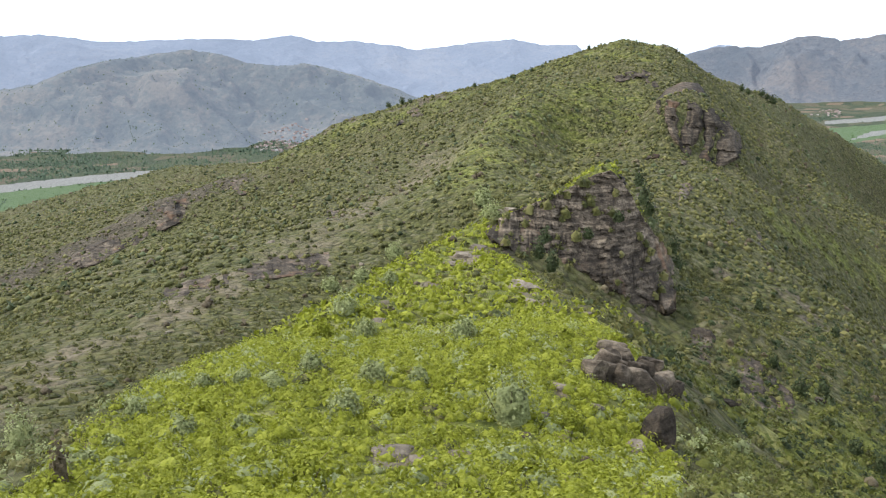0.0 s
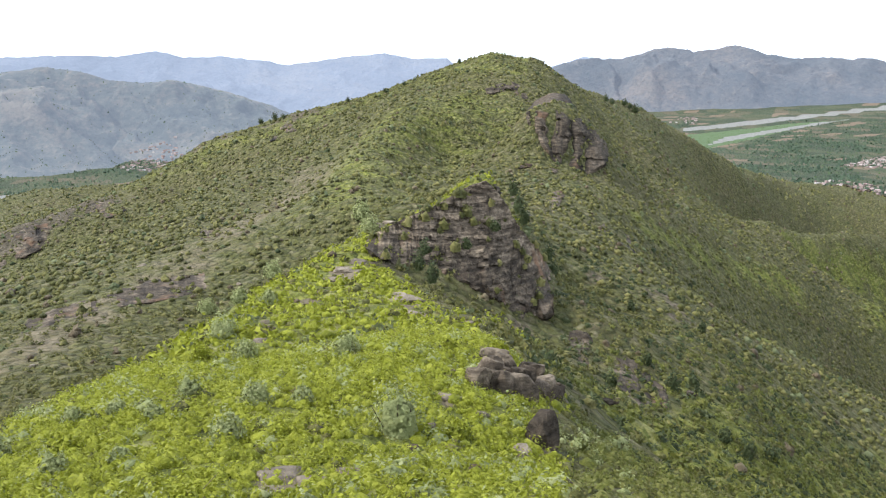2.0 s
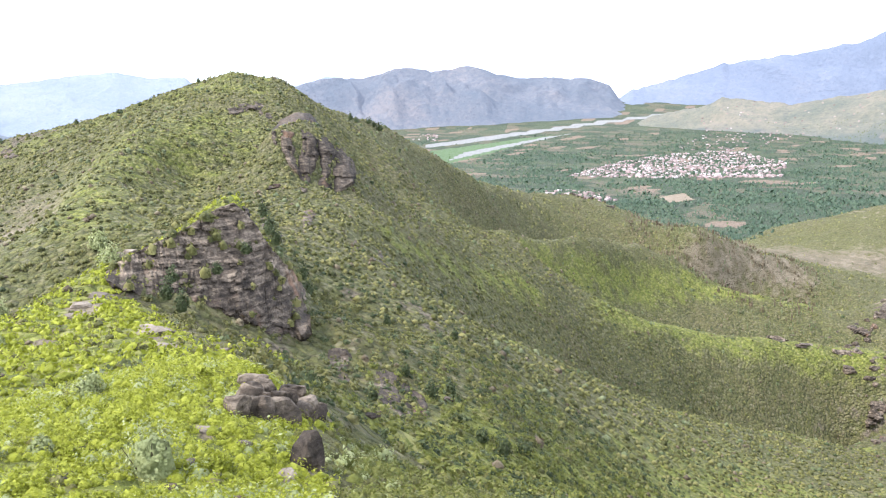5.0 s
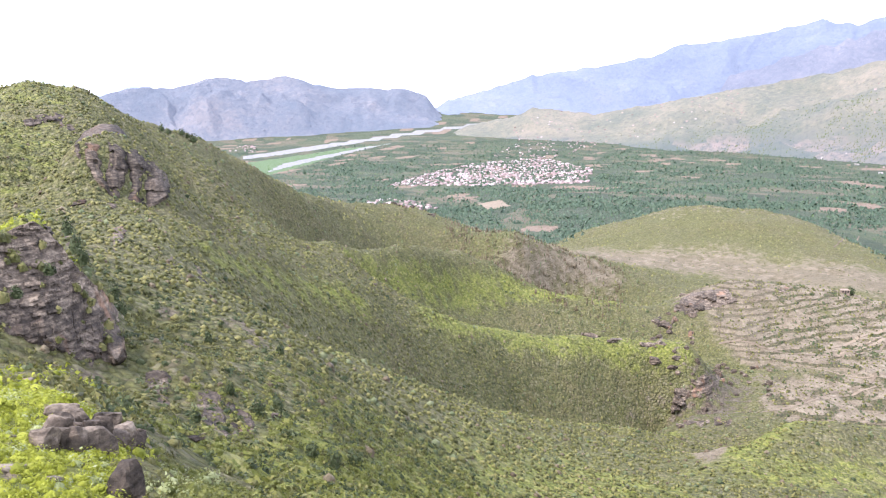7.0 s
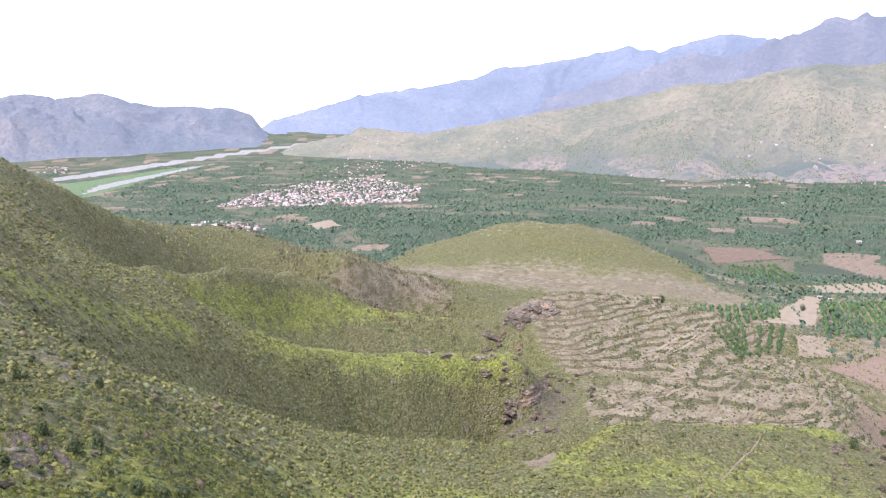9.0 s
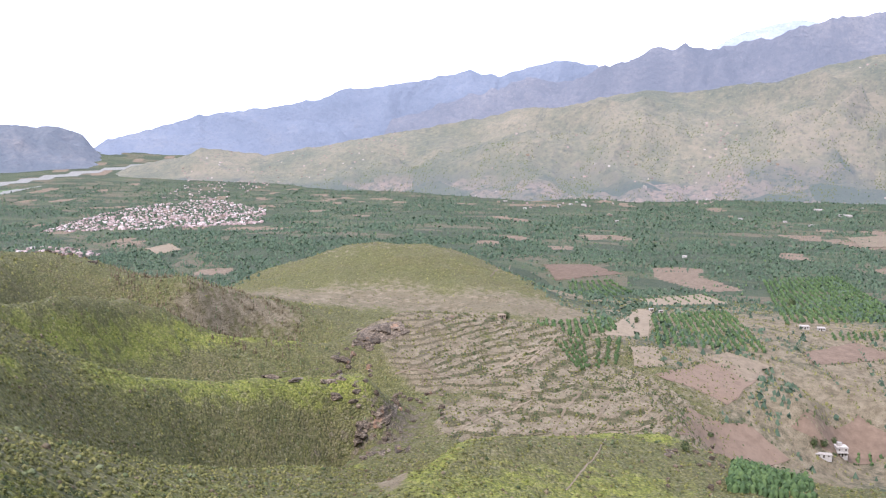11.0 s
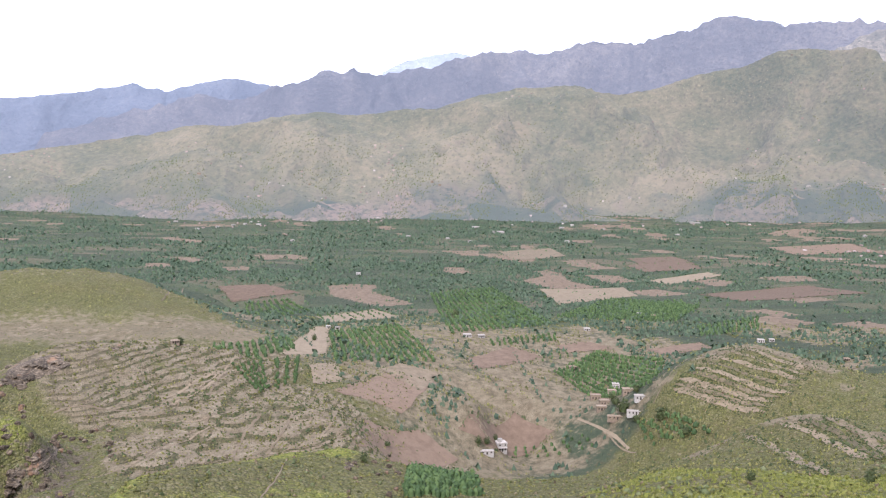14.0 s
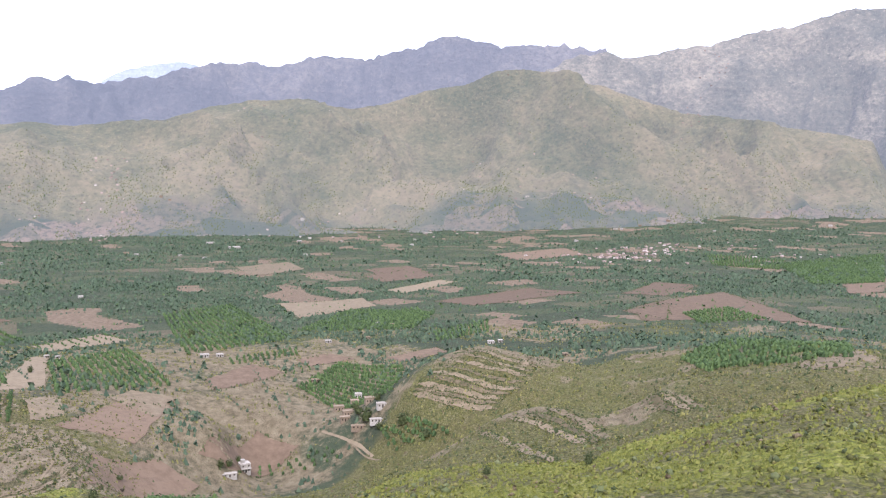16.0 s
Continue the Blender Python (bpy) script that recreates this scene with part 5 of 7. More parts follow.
def town(label, count, *plot):
    """Many small flat-roofed houses within a plot."""
    rng = np.random.default_rng(count * 7 + len(plot))
    c = np.array(plot)
    az, r = rng.uniform(c[:, 0].min(), c[:, 0].max(), count * 6), np.exp(rng.uniform(np.log(c[:, 1].min()), np.log(c[:, 1].max()), count * 6))
    ok = inside(az, r, list(plot))
    az, r = az[ok][:count], r[ok][:count]
    z = surface(az, r)
    x, y = r * np.sin(np.radians(az)), r * np.cos(np.radians(az))
    n = len(az)
    w, d, h = rng.uniform(3.5, 8, n), rng.uniform(3.5, 7, n), rng.uniform(2.2, 4, n)
    turn = rng.choice([0.3, 0.5, 1.9], n) + rng.normal(size=n) * 0.15
    unit = np.array([(-1, -1, -0.6), (1, -1, -0.6), (1, 1, -0.6), (-1, 1, -0.6), (-1, -1, 1), (1, -1, 1), (1, 1, 1), (-1, 1, 1)])
    p = unit[None] * np.stack([w / 2, d / 2, h], 1)[:, None, :]
    s, k = np.sin(turn)[:, None], np.cos(turn)[:, None]
    v = np.stack([p[..., 0] * k - p[..., 1] * s + x[:, None], p[..., 0] * s + p[..., 1] * k + y[:, None], p[..., 2] + z[:, None]], -1).reshape(-1, 3)
    q = np.array([(4, 5, 6, 7), (0, 1, 5, 4), (1, 2, 6, 5), (2, 3, 7, 6), (3, 0, 4, 7)])
    faces = (q[None] + (np.arange(n) * 8)[:, None, None]).reshape(-1, 4)
    return tagged(new("town", mesh_of("town", v, faces, TOWN_WALLS)), label, "town", kind="stuff")

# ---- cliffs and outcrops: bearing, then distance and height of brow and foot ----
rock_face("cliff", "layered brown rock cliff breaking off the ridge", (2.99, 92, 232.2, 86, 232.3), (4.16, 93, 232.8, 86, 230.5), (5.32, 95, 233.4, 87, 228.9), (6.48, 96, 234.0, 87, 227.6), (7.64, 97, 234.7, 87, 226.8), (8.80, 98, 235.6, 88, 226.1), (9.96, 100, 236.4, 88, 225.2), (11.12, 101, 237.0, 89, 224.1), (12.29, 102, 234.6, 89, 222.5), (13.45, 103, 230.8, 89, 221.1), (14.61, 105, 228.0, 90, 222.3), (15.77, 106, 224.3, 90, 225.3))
rock_face("outcrop", "small rock scar on the far spur", (46.22, 425, 130.1, 422, 128.1), (46.95, 427, 129.7, 422, 126.6), (47.67, 425, 128.2, 422, 126.8))
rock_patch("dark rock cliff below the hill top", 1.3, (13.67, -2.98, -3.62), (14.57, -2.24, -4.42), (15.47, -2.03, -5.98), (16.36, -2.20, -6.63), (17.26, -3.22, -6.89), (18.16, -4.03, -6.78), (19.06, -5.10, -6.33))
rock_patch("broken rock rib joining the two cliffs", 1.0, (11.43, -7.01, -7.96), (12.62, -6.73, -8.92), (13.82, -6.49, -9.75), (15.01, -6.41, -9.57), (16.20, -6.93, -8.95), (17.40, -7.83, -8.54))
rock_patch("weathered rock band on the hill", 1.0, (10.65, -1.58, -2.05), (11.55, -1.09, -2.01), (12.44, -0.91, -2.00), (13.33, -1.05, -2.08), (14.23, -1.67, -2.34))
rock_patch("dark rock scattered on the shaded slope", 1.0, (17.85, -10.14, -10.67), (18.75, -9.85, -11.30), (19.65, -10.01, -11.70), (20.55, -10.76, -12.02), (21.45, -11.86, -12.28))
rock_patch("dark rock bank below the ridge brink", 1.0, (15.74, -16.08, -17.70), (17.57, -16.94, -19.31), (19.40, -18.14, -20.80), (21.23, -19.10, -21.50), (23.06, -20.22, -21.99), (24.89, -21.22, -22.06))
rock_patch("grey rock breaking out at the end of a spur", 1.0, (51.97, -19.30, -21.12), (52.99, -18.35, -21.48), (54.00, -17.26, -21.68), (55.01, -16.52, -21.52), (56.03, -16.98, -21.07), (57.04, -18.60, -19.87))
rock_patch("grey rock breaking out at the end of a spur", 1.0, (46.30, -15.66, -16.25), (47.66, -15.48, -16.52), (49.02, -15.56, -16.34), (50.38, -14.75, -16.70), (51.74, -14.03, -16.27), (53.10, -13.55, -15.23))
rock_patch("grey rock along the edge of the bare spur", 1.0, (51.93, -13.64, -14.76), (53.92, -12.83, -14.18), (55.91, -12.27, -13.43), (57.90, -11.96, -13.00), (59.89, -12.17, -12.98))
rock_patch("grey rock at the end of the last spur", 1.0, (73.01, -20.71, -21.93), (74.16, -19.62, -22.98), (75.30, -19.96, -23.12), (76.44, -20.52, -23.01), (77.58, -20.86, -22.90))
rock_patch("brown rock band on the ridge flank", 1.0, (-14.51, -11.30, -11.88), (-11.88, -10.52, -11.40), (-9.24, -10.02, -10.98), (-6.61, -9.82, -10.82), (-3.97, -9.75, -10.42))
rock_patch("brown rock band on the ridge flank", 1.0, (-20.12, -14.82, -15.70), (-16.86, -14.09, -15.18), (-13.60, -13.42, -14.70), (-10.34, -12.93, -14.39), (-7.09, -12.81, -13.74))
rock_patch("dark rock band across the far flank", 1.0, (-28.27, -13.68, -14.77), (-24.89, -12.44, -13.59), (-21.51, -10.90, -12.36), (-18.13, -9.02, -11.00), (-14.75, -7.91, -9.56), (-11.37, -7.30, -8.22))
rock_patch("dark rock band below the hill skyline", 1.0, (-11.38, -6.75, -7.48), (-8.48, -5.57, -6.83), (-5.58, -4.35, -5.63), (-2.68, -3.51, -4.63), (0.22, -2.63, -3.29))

# ---- loose rocks and slabs: bearing, distance, length, height, lean ----
rock("rock_slab", "pale flat rock slab lying in the scrub", 13.67, 22.2, 0.86, 0.43)
rock("rock_slab", "pale flat rock slab lying in the scrub", 8.42, 25.2, 0.85, 0.30)
rock("rock_slab", "pale flat rock slab lying in the scrub", 10.62, 24.3, 0.77, 0.23)
rock("rock_slab", "pale flat rock slab lying in the scrub", 5.88, 58.2, 2.53, 0.76)
rock("rock_slab", "pale flat rock slab lying in the scrub", 6.10, 50.6, 1.60, 0.48)
rock("rock_slab", "pale flat rock slab lying in the scrub", 5.10, 61.0, 1.50, 0.45)
rock("rock_slab", "large grey flat rock slab bedded in the ground", -3.43, 17.4, 1.40, 0.22)
rock("rock_slab", "pale flat rock slab lying in the scrub", -1.60, 16.9, 0.71, 0.14)
rock("rock_slab", "pale flat rock slab lying in the scrub", 1.47, 17.6, 0.87, 0.16)
rock("rock_slab", "pale flat rock slab lying in the scrub", -3.69, 47.8, 1.00, 0.40)
rock("rock_slab", "pale flat rock slab lying in the scrub", -4.41, 44.7, 1.07, 0.37)
rock("rock_slab", "pale flat rock slab lying in the scrub", 1.40, 77.2, 2.71, 0.68)
rock("rock_slab", "pale flat rock slab lying in the scrub", 2.36, 81.7, 2.57, 0.64)
rock("rock_slab", "pale flat rock slab lying in the scrub", 0.62, 73.2, 2.05, 0.51)
rock("rock_slab", "pale flat rock slab lying in the scrub", 3.68, 110.3, 3.48, 1.04)
rock("rock_slab", "pale flat rock slab lying in the scrub", 4.63, 111.2, 3.12, 0.93)
rock("rock_slab", "pale flat rock slab lying in the scrub", 9.20, 50.3, 0.85, 0.34)
rock("rock_slab", "pale flat rock slab lying in the scrub", 9.97, 49.9, 0.70, 0.28)
rock("rock_slab", "pale flat rock slab lying in the scrub", -0.77, 21.8, 0.37, 0.22)
rock("boulder", "dark weathered boulder on the ridge brink", 5.92, 20.6, 0.52, 0.21)
rock("boulder", "dark weathered boulder on the ridge brink", 10.38, 18.4, 0.46, 0.28)
rock("boulder", "dark weathered boulder on the ridge brink", 13.01, 16.5, 0.39, 0.20)
rock("rock_slab", "pale flat rock slab lying in the scrub", 7.08, 22.7, 0.48, 0.10)
rock("rock_slab", "pale flat rock slab lying in the scrub", 8.55, 28.9, 0.69, 0.17)
rock("rock_slab", "pale flat rock slab lying in the scrub", 11.46, 30.3, 0.85, 0.34)
rock("boulder", "dark weathered boulder on the ridge brink", 16.87, 18.4, 0.44, 0.35)
rock("boulder", "dark weathered boulder on the ridge brink", 19.60, 62.3, 1.31, 0.66)
rock("rock_slab", "pale flat rock slab lying in the scrub", -8.44, 32.8, 0.41, 0.17)
rock("rock_slab", "pale flat rock slab lying in the scrub", -6.42, 48.8, 0.62, 0.25)
rock("rock_slab", "pale flat rock slab lying in the scrub", 32.14, 323.4, 2.27, 1.36)
rock("rock_slab", "pale flat rock slab lying in the scrub", 51.20, 405.8, 7.39, 2.96)
rock("rock_slab", "pale flat rock slab lying in the scrub", 52.32, 405.8, 5.69, 2.27)
rock("rock_slab", "pale flat rock slab lying in the scrub", 52.87, 539.7, 8.32, 2.50)
rock("rock_slab", "pale flat rock slab lying in the scrub", -18.48, 91.7, 0.90, 0.45)
rock("rock_slab", "pale flat rock slab lying in the scrub", -11.58, 141.4, 1.58, 0.79)
rock("rock_slab", "pale flat rock slab lying in the scrub", -5.58, 124.9, 1.22, 0.61)
rock("rock_slab", "pale flat rock slab lying in the scrub", 51.17, 405.0, 6.81, 2.72)
rock("rock_slab", "pale flat rock slab lying in the scrub", 52.50, 409.3, 5.16, 2.06)
rock("boulder", "dark weathered boulder on the ridge brink", 25.16, 86.7, 1.58, 0.79)
rock("boulder", "dark weathered boulder on the ridge brink", 20.04, 64.0, 1.34, 0.54)
rock("boulder", "grey broken rock at the end of a spur", 54.55, 394.7, 4.08, 3.96)
rock("boulder", "grey broken rock at the end of a spur", 55.22, 394.7, 2.42, 1.27)
rock("boulder", "grey broken rock at the end of a spur", 53.00, 398.1, 2.43, 1.88)
rock("rock_slab", "grey broken rock at the end of a spur", 52.72, 405.0, 2.57, 2.47)
rock("boulder", "grey broken rock at the end of a spur", 53.12, 384.7, 2.03, 1.64)
rock("boulder", "grey broken rock at the end of a spur", 53.02, 356.1, 1.51, 1.34)
rock("boulder", "grey broken rock at the end of a spur", 55.34, 430.9, 5.00, 3.85)
rock("rock_slab", "grey broken rock at the end of a spur", 53.18, 356.9, 2.04, 2.01)
rock("boulder", "grey broken rock at the end of a spur", 53.58, 402.4, 2.21, 1.26)
rock("rock_slab", "grey broken rock at the end of a spur", 53.65, 385.5, 3.36, 2.68)
rock("boulder", "grey broken rock at the end of a spur", 52.87, 400.6, 2.63, 2.23)
rock("boulder", "grey broken rock at the end of a spur", 54.11, 393.8, 1.83, 1.81)
rock("rock_slab", "grey broken rock at the end of a spur", 55.57, 426.3, 3.12, 2.42)
rock("boulder", "grey broken rock at the end of a spur", 53.77, 397.2, 1.70, 0.89)
rock("rock_slab", "grey broken rock at the end of a spur", 54.54, 374.9, 1.92, 1.20)
rock("boulder", "grey broken rock at the end of a spur", 53.72, 404.1, 3.33, 2.96)
rock("rock_slab", "grey broken rock at the end of a spur", 54.44, 391.3, 2.75, 1.78)
rock("boulder", "grey broken rock at the end of a spur", 55.58, 453.7, 3.10, 2.50)
rock("rock_slab", "grey broken rock at the end of a spur", 53.67, 380.6, 3.20, 2.10)
rock("rock_slab", "grey broken rock at the end of a spur", 53.57, 386.3, 3.49, 3.00)
rock("rock_slab", "grey broken rock at the end of a spur", 55.73, 450.8, 2.06, 2.05)
rock("rock_slab", "grey broken rock at the end of a spur", 52.73, 386.3, 2.65, 1.65)
rock("rock_slab", "grey broken rock at the end of a spur", 53.06, 355.3, 3.24, 2.92)
rock("rock_slab", "grey broken rock at the end of a spur", 55.24, 450.8, 4.44, 4.33)
rock("rock_slab", "grey broken rock at the end of a spur", 52.98, 398.1, 2.13, 1.97)
rock("rock_slab", "grey broken rock at the end of a spur", 53.05, 378.1, 3.40, 1.99)
rock("rock_slab", "grey broken rock at the end of a spur", 55.59, 400.6, 2.67, 1.70)
rock("boulder", "grey broken rock at the end of a spur", 53.91, 412.0, 2.93, 2.91)
rock("rock_slab", "grey broken rock at the end of a spur", 54.57, 405.0, 2.76, 1.50)
rock("rock_slab", "grey broken rock at the end of a spur", 54.23, 400.6, 3.24, 1.72)
rock("rock_slab", "grey broken rock at the end of a spur", 54.77, 398.9, 4.01, 2.74)
rock("rock_slab", "grey broken rock at the end of a spur", 55.23, 431.9, 5.08, 4.36)
rock("rock_slab", "grey broken rock at the end of a spur", 54.64, 401.5, 1.72, 1.33)
rock("rock_slab", "grey broken rock at the end of a spur", 53.66, 406.7, 2.61, 1.96)
rock("rock_slab", "grey broken rock at the end of a spur", 51.56, 476.6, 4.71, 4.31)
rock("rock_slab", "grey broken rock at the end of a spur", 53.42, 503.9, 5.48, 3.98)
rock("rock_slab", "grey broken rock at the end of a spur", 53.52, 481.7, 3.99, 2.33)
rock("rock_slab", "grey broken rock at the end of a spur", 53.46, 484.8, 4.62, 3.97)
rock("rock_slab", "grey broken rock at the end of a spur", 50.99, 418.2, 3.63, 3.02)
rock("boulder", "grey broken rock at the end of a spur", 51.42, 481.7, 5.24, 3.33)
rock("boulder", "grey broken rock at the end of a spur", 51.07, 479.7, 4.32, 2.55)
rock("boulder", "grey broken rock at the end of a spur", 52.49, 512.6, 4.02, 2.46)
rock("boulder", "grey broken rock at the end of a spur", 53.32, 507.2, 5.92, 4.39)
rock("boulder", "grey broken rock at the end of a spur", 51.79, 493.2, 4.59, 2.46)
rock("rock_slab", "grey broken rock at the end of a spur", 51.19, 411.1, 1.73, 1.22)
rock("boulder", "grey broken rock at the end of a spur", 53.18, 415.5, 3.95, 3.06)
rock("rock_slab", "grey broken rock at the end of a spur", 52.22, 496.4, 3.22, 2.43)
rock("rock_slab", "grey broken rock at the end of a spur", 53.51, 467.5, 3.47, 3.15)
rock("boulder", "grey broken rock at the end of a spur", 51.96, 505.0, 3.61, 2.67)
rock("boulder", "grey broken rock at the end of a spur", 53.55, 477.6, 3.30, 3.12)
rock("rock_slab", "grey broken rock at the end of a spur", 51.68, 493.2, 5.56, 4.28)
rock("boulder", "grey broken rock at the end of a spur", 52.45, 411.1, 2.92, 2.09)
rock("boulder", "grey broken rock at the end of a spur", 52.03, 486.9, 4.70, 3.26)
rock("rock_slab", "grey broken rock at the end of a spur", 52.37, 498.5, 5.86, 4.39)
rock("boulder", "grey broken rock at the end of a spur", 73.91, 286.8, 1.89, 1.82)
rock("rock_slab", "grey broken rock at the end of a spur", 75.63, 342.6, 3.08, 2.22)
rock("rock_slab", "grey broken rock at the end of a spur", 73.92, 328.2, 2.37, 1.76)
rock("boulder", "grey broken rock at the end of a spur", 74.75, 308.5, 1.38, 1.03)
rock("boulder", "grey broken rock at the end of a spur", 76.59, 343.4, 2.75, 2.74)
rock("rock_slab", "grey broken rock at the end of a spur", 73.82, 327.5, 2.09, 1.78)
rock("boulder", "grey broken rock at the end of a spur", 76.60, 477.6, 3.30, 2.77)
rock("boulder", "grey broken rock at the end of a spur", 73.91, 317.9, 2.45, 2.35)
rock("rock_slab", "grey broken rock at the end of a spur", 73.88, 293.6, 2.20, 1.73)
rock("boulder", "grey broken rock at the end of a spur", 77.18, 302.6, 2.38, 2.00)
rock("boulder", "grey broken rock at the end of a spur", 77.29, 329.7, 3.31, 2.16)
rock("rock_slab", "grey broken rock at the end of a spur", 76.50, 323.4, 2.07, 1.85)
rock("rock_slab", "grey broken rock at the end of a spur", 74.35, 306.5, 2.59, 1.94)
rock("boulder", "grey broken rock at the end of a spur", 75.89, 317.2, 2.66, 1.39)
rock("rock_slab", "grey broken rock at the end of a spur", 74.81, 338.2, 1.59, 1.54)
rock("boulder", "grey broken rock at the end of a spur", 76.67, 294.9, 3.51, 2.98)
rock("boulder", "grey broken rock at the end of a spur", 74.24, 330.4, 2.95, 2.69)
rock("boulder", "grey broken rock at the end of a spur", 76.54, 415.5, 2.68, 2.57)
rock("boulder", "grey broken rock at the end of a spur", 56.27, 448.8, 4.66, 2.49)
rock("boulder", "grey broken rock at the end of a spur", 55.87, 451.7, 3.22, 1.73)
rock("boulder", "grey broken rock at the end of a spur", 57.39, 451.7, 3.29, 2.67)
rock("rock_slab", "grey broken rock at the end of a spur", 56.99, 441.2, 3.90, 2.90)
rock("rock_slab", "grey broken rock at the end of a spur", 58.39, 450.8, 2.92, 2.29)
rock("boulder", "grey broken rock at the end of a spur", 58.38, 420.9, 3.78, 2.39)
rock("boulder", "grey broken rock at the end of a spur", 56.46, 417.3, 3.42, 1.94)
rock("boulder", "grey broken rock at the end of a spur", 58.24, 431.9, 3.11, 1.76)
rock("boulder", "grey broken rock at the end of a spur", 57.64, 453.7, 4.24, 2.31)
rock("rock_slab", "grey broken rock at the end of a spur", 57.20, 434.6, 3.13, 2.29)
rock("boulder", "grey broken rock at the end of a spur", 56.04, 429.1, 3.60, 2.49)
rock("boulder", "grey broken rock at the end of a spur", 58.48, 431.9, 4.46, 3.90)
rock("rock_slab", "grey broken rock at the end of a spur", 58.56, 410.2, 4.32, 2.46)
rock("rock_slab", "grey broken rock at the end of a spur", 56.76, 446.0, 3.02, 2.44)

rock("boulder", "dark upright boulder with a pale weathered top on the brink", 15.15, 24.2, 1.35, 2.0)
KNOLL = np.random.default_rng(37)
for k in range(14):
    rock("boulder", "dark rock crowning the knoll", float(KNOLL.uniform(32.8, 36.8)), float(KNOLL.uniform(585, 606)), float(KNOLL.uniform(2.5, 6.5)), float(KNOLL.uniform(1.5, 3.6)))
BROW = np.random.default_rng(31)
for k in range(22):
    rock("boulder", "angular grey-brown rock of the broken ridge brow", 10.5 + 5.0 * k / 21 + float(BROW.normal()) * 0.15, 30.0 + 1.6 * k / 21 + float(BROW.uniform(-2.2, 1.6)), float(BROW.uniform(0.8, 1.5)), float(BROW.uniform(0.9, 1.5)))

# ---- ploughed fields and orchards: (bearing, distance) of the corners ----
field('bare reddish-brown ploughed field', (74.87, 510), (78.88, 534), (81.35, 523), (74.14, 428))
field('bare reddish-brown ploughed field', (81.37, 553), (85.21, 620), (87.95, 601), (83.34, 552))
field('bare reddish-brown ploughed field', (72.98, 554), (76.33, 622), (79.96, 631), (77.52, 544))
field('bare reddish-brown ploughed field', (81.83, 705), (84.68, 766), (87.00, 748), (82.42, 678))
field('bare tan field with dry stubble', (86.46, 1229), (92.13, 1277), (92.90, 1172), (87.83, 1056))
field('bare reddish-brown ploughed field', (96.94, 1213), (103.26, 1354), (106.79, 1258), (99.49, 1135))
field('bare reddish-brown ploughed field', (109.91, 1057), (112.32, 1117), (112.40, 985), (110.89, 960))
field('bare reddish-brown ploughed field', (65.13, 1158), (68.24, 1184), (70.37, 1122), (65.98, 1081))
field('bare reddish-brown ploughed field', (92.23, 1713), (95.36, 1775), (96.49, 1597), (93.57, 1503))
field('bare reddish-brown ploughed field', (93.80, 797), (97.11, 827), (97.85, 798), (94.94, 774))
field('bare tan field with dry stubble', (93.60, 1368), (97.23, 1508), (98.32, 1470), (95.09, 1321))
field('bare tan field with dry stubble', (71.47, 929), (75.51, 997), (77.39, 921), (72.20, 872))
field('bare reddish-brown ploughed field', (87.74, 786), (90.02, 811), (91.55, 793), (88.52, 770))
field('bare tan field with dry stubble', (88.21, 693), (90.49, 711), (91.08, 693), (88.61, 680))
field('bare tan field with dry stubble', (71.13, 614), (72.96, 630), (73.34, 574), (71.32, 559))
field('bare tan field with dry stubble', (83.72, 1770), (87.13, 1885), (88.28, 1726), (84.88, 1613))
field('bare tan field with dry stubble', (71.47, 837), (72.57, 838), (72.40, 660), (68.96, 646))
field('bare reddish-brown ploughed field', (109.34, 1045), (115.67, 1305), (121.06, 1024), (112.61, 968))
field('bare tan field with dry stubble', (119.90, 482), (125.06, 783), (125.11, 445), (120.89, 439))
field('bare reddish-brown ploughed field', (122.52, 1494), (124.83, 1566), (124.86, 1438), (122.86, 1388))
field('bare reddish-brown ploughed field', (91.99, 1580), (95.76, 1729), (96.91, 1564), (93.50, 1486))
field('bare tan field with dry stubble', (38.99, 1548), (40.64, 1599), (41.46, 1492), (39.95, 1447))
field('bare reddish-brown ploughed field', (100.67, 2053), (105.53, 2181), (107.02, 2017), (102.56, 1880))
orchard_tree_row(5, 1.9, (65.98, 558), (68.08, 583), (68.43, 534), (67.90, 513))
orchard_tree_row(5, 1.9, (68.61, 630), (70.76, 636), (70.48, 555), (68.79, 530))
field('bare reddish-brown ploughed field', (109.3, 1233), (111.44, 1434), (114.27, 1400), (112.19, 1194))
field('bare tan field with dry stubble', (77.16, 656), (79.87, 652), (78.75, 592), (76.02, 631))
orchard(5, 2.6, (77.92, 350), (82.37, 519), (83.02, 308), (77.69, 296))
orchard(5, 2.4, (84.91, 588), (89.97, 587), (91.1, 562), (85.01, 574))
orchard(5, 2.8, (87.59, 710), (90.61, 782), (94.84, 759), (94.6, 580))
orchard(5.5, 2.8, (92.98, 569), (95.9, 544), (98.3, 522), (94.49, 531))
orchard(5.5, 2.8, (72.32, 793), (77.1, 857), (79.85, 679), (72.73, 635))
orchard(6, 3.0, (79.15, 1133), (83.47, 1221), (87.64, 891), (80.56, 795))
orchard(6, 3.0, (87.62, 945), (91.33, 1135), (96.99, 1077), (95.38, 934))
orchard(6, 2.8, (96.74, 915), (100.57, 994), (100.68, 905), (97.1, 859))
orchard(5.5, 2.6, (64.76, 697), (69.84, 749), (70.31, 682), (64.95, 577))
orchard(5.5, 2.6, (83.22, 780), (87.85, 834), (87.94, 802), (83.42, 760))
orchard(7, 2.0, (86.81, 749), (88.62, 779), (89.01, 759), (86.64, 731))
orchard(8, 1.8, (71.35, 961), (75.93, 994), (77.28, 937), (71.74, 894))
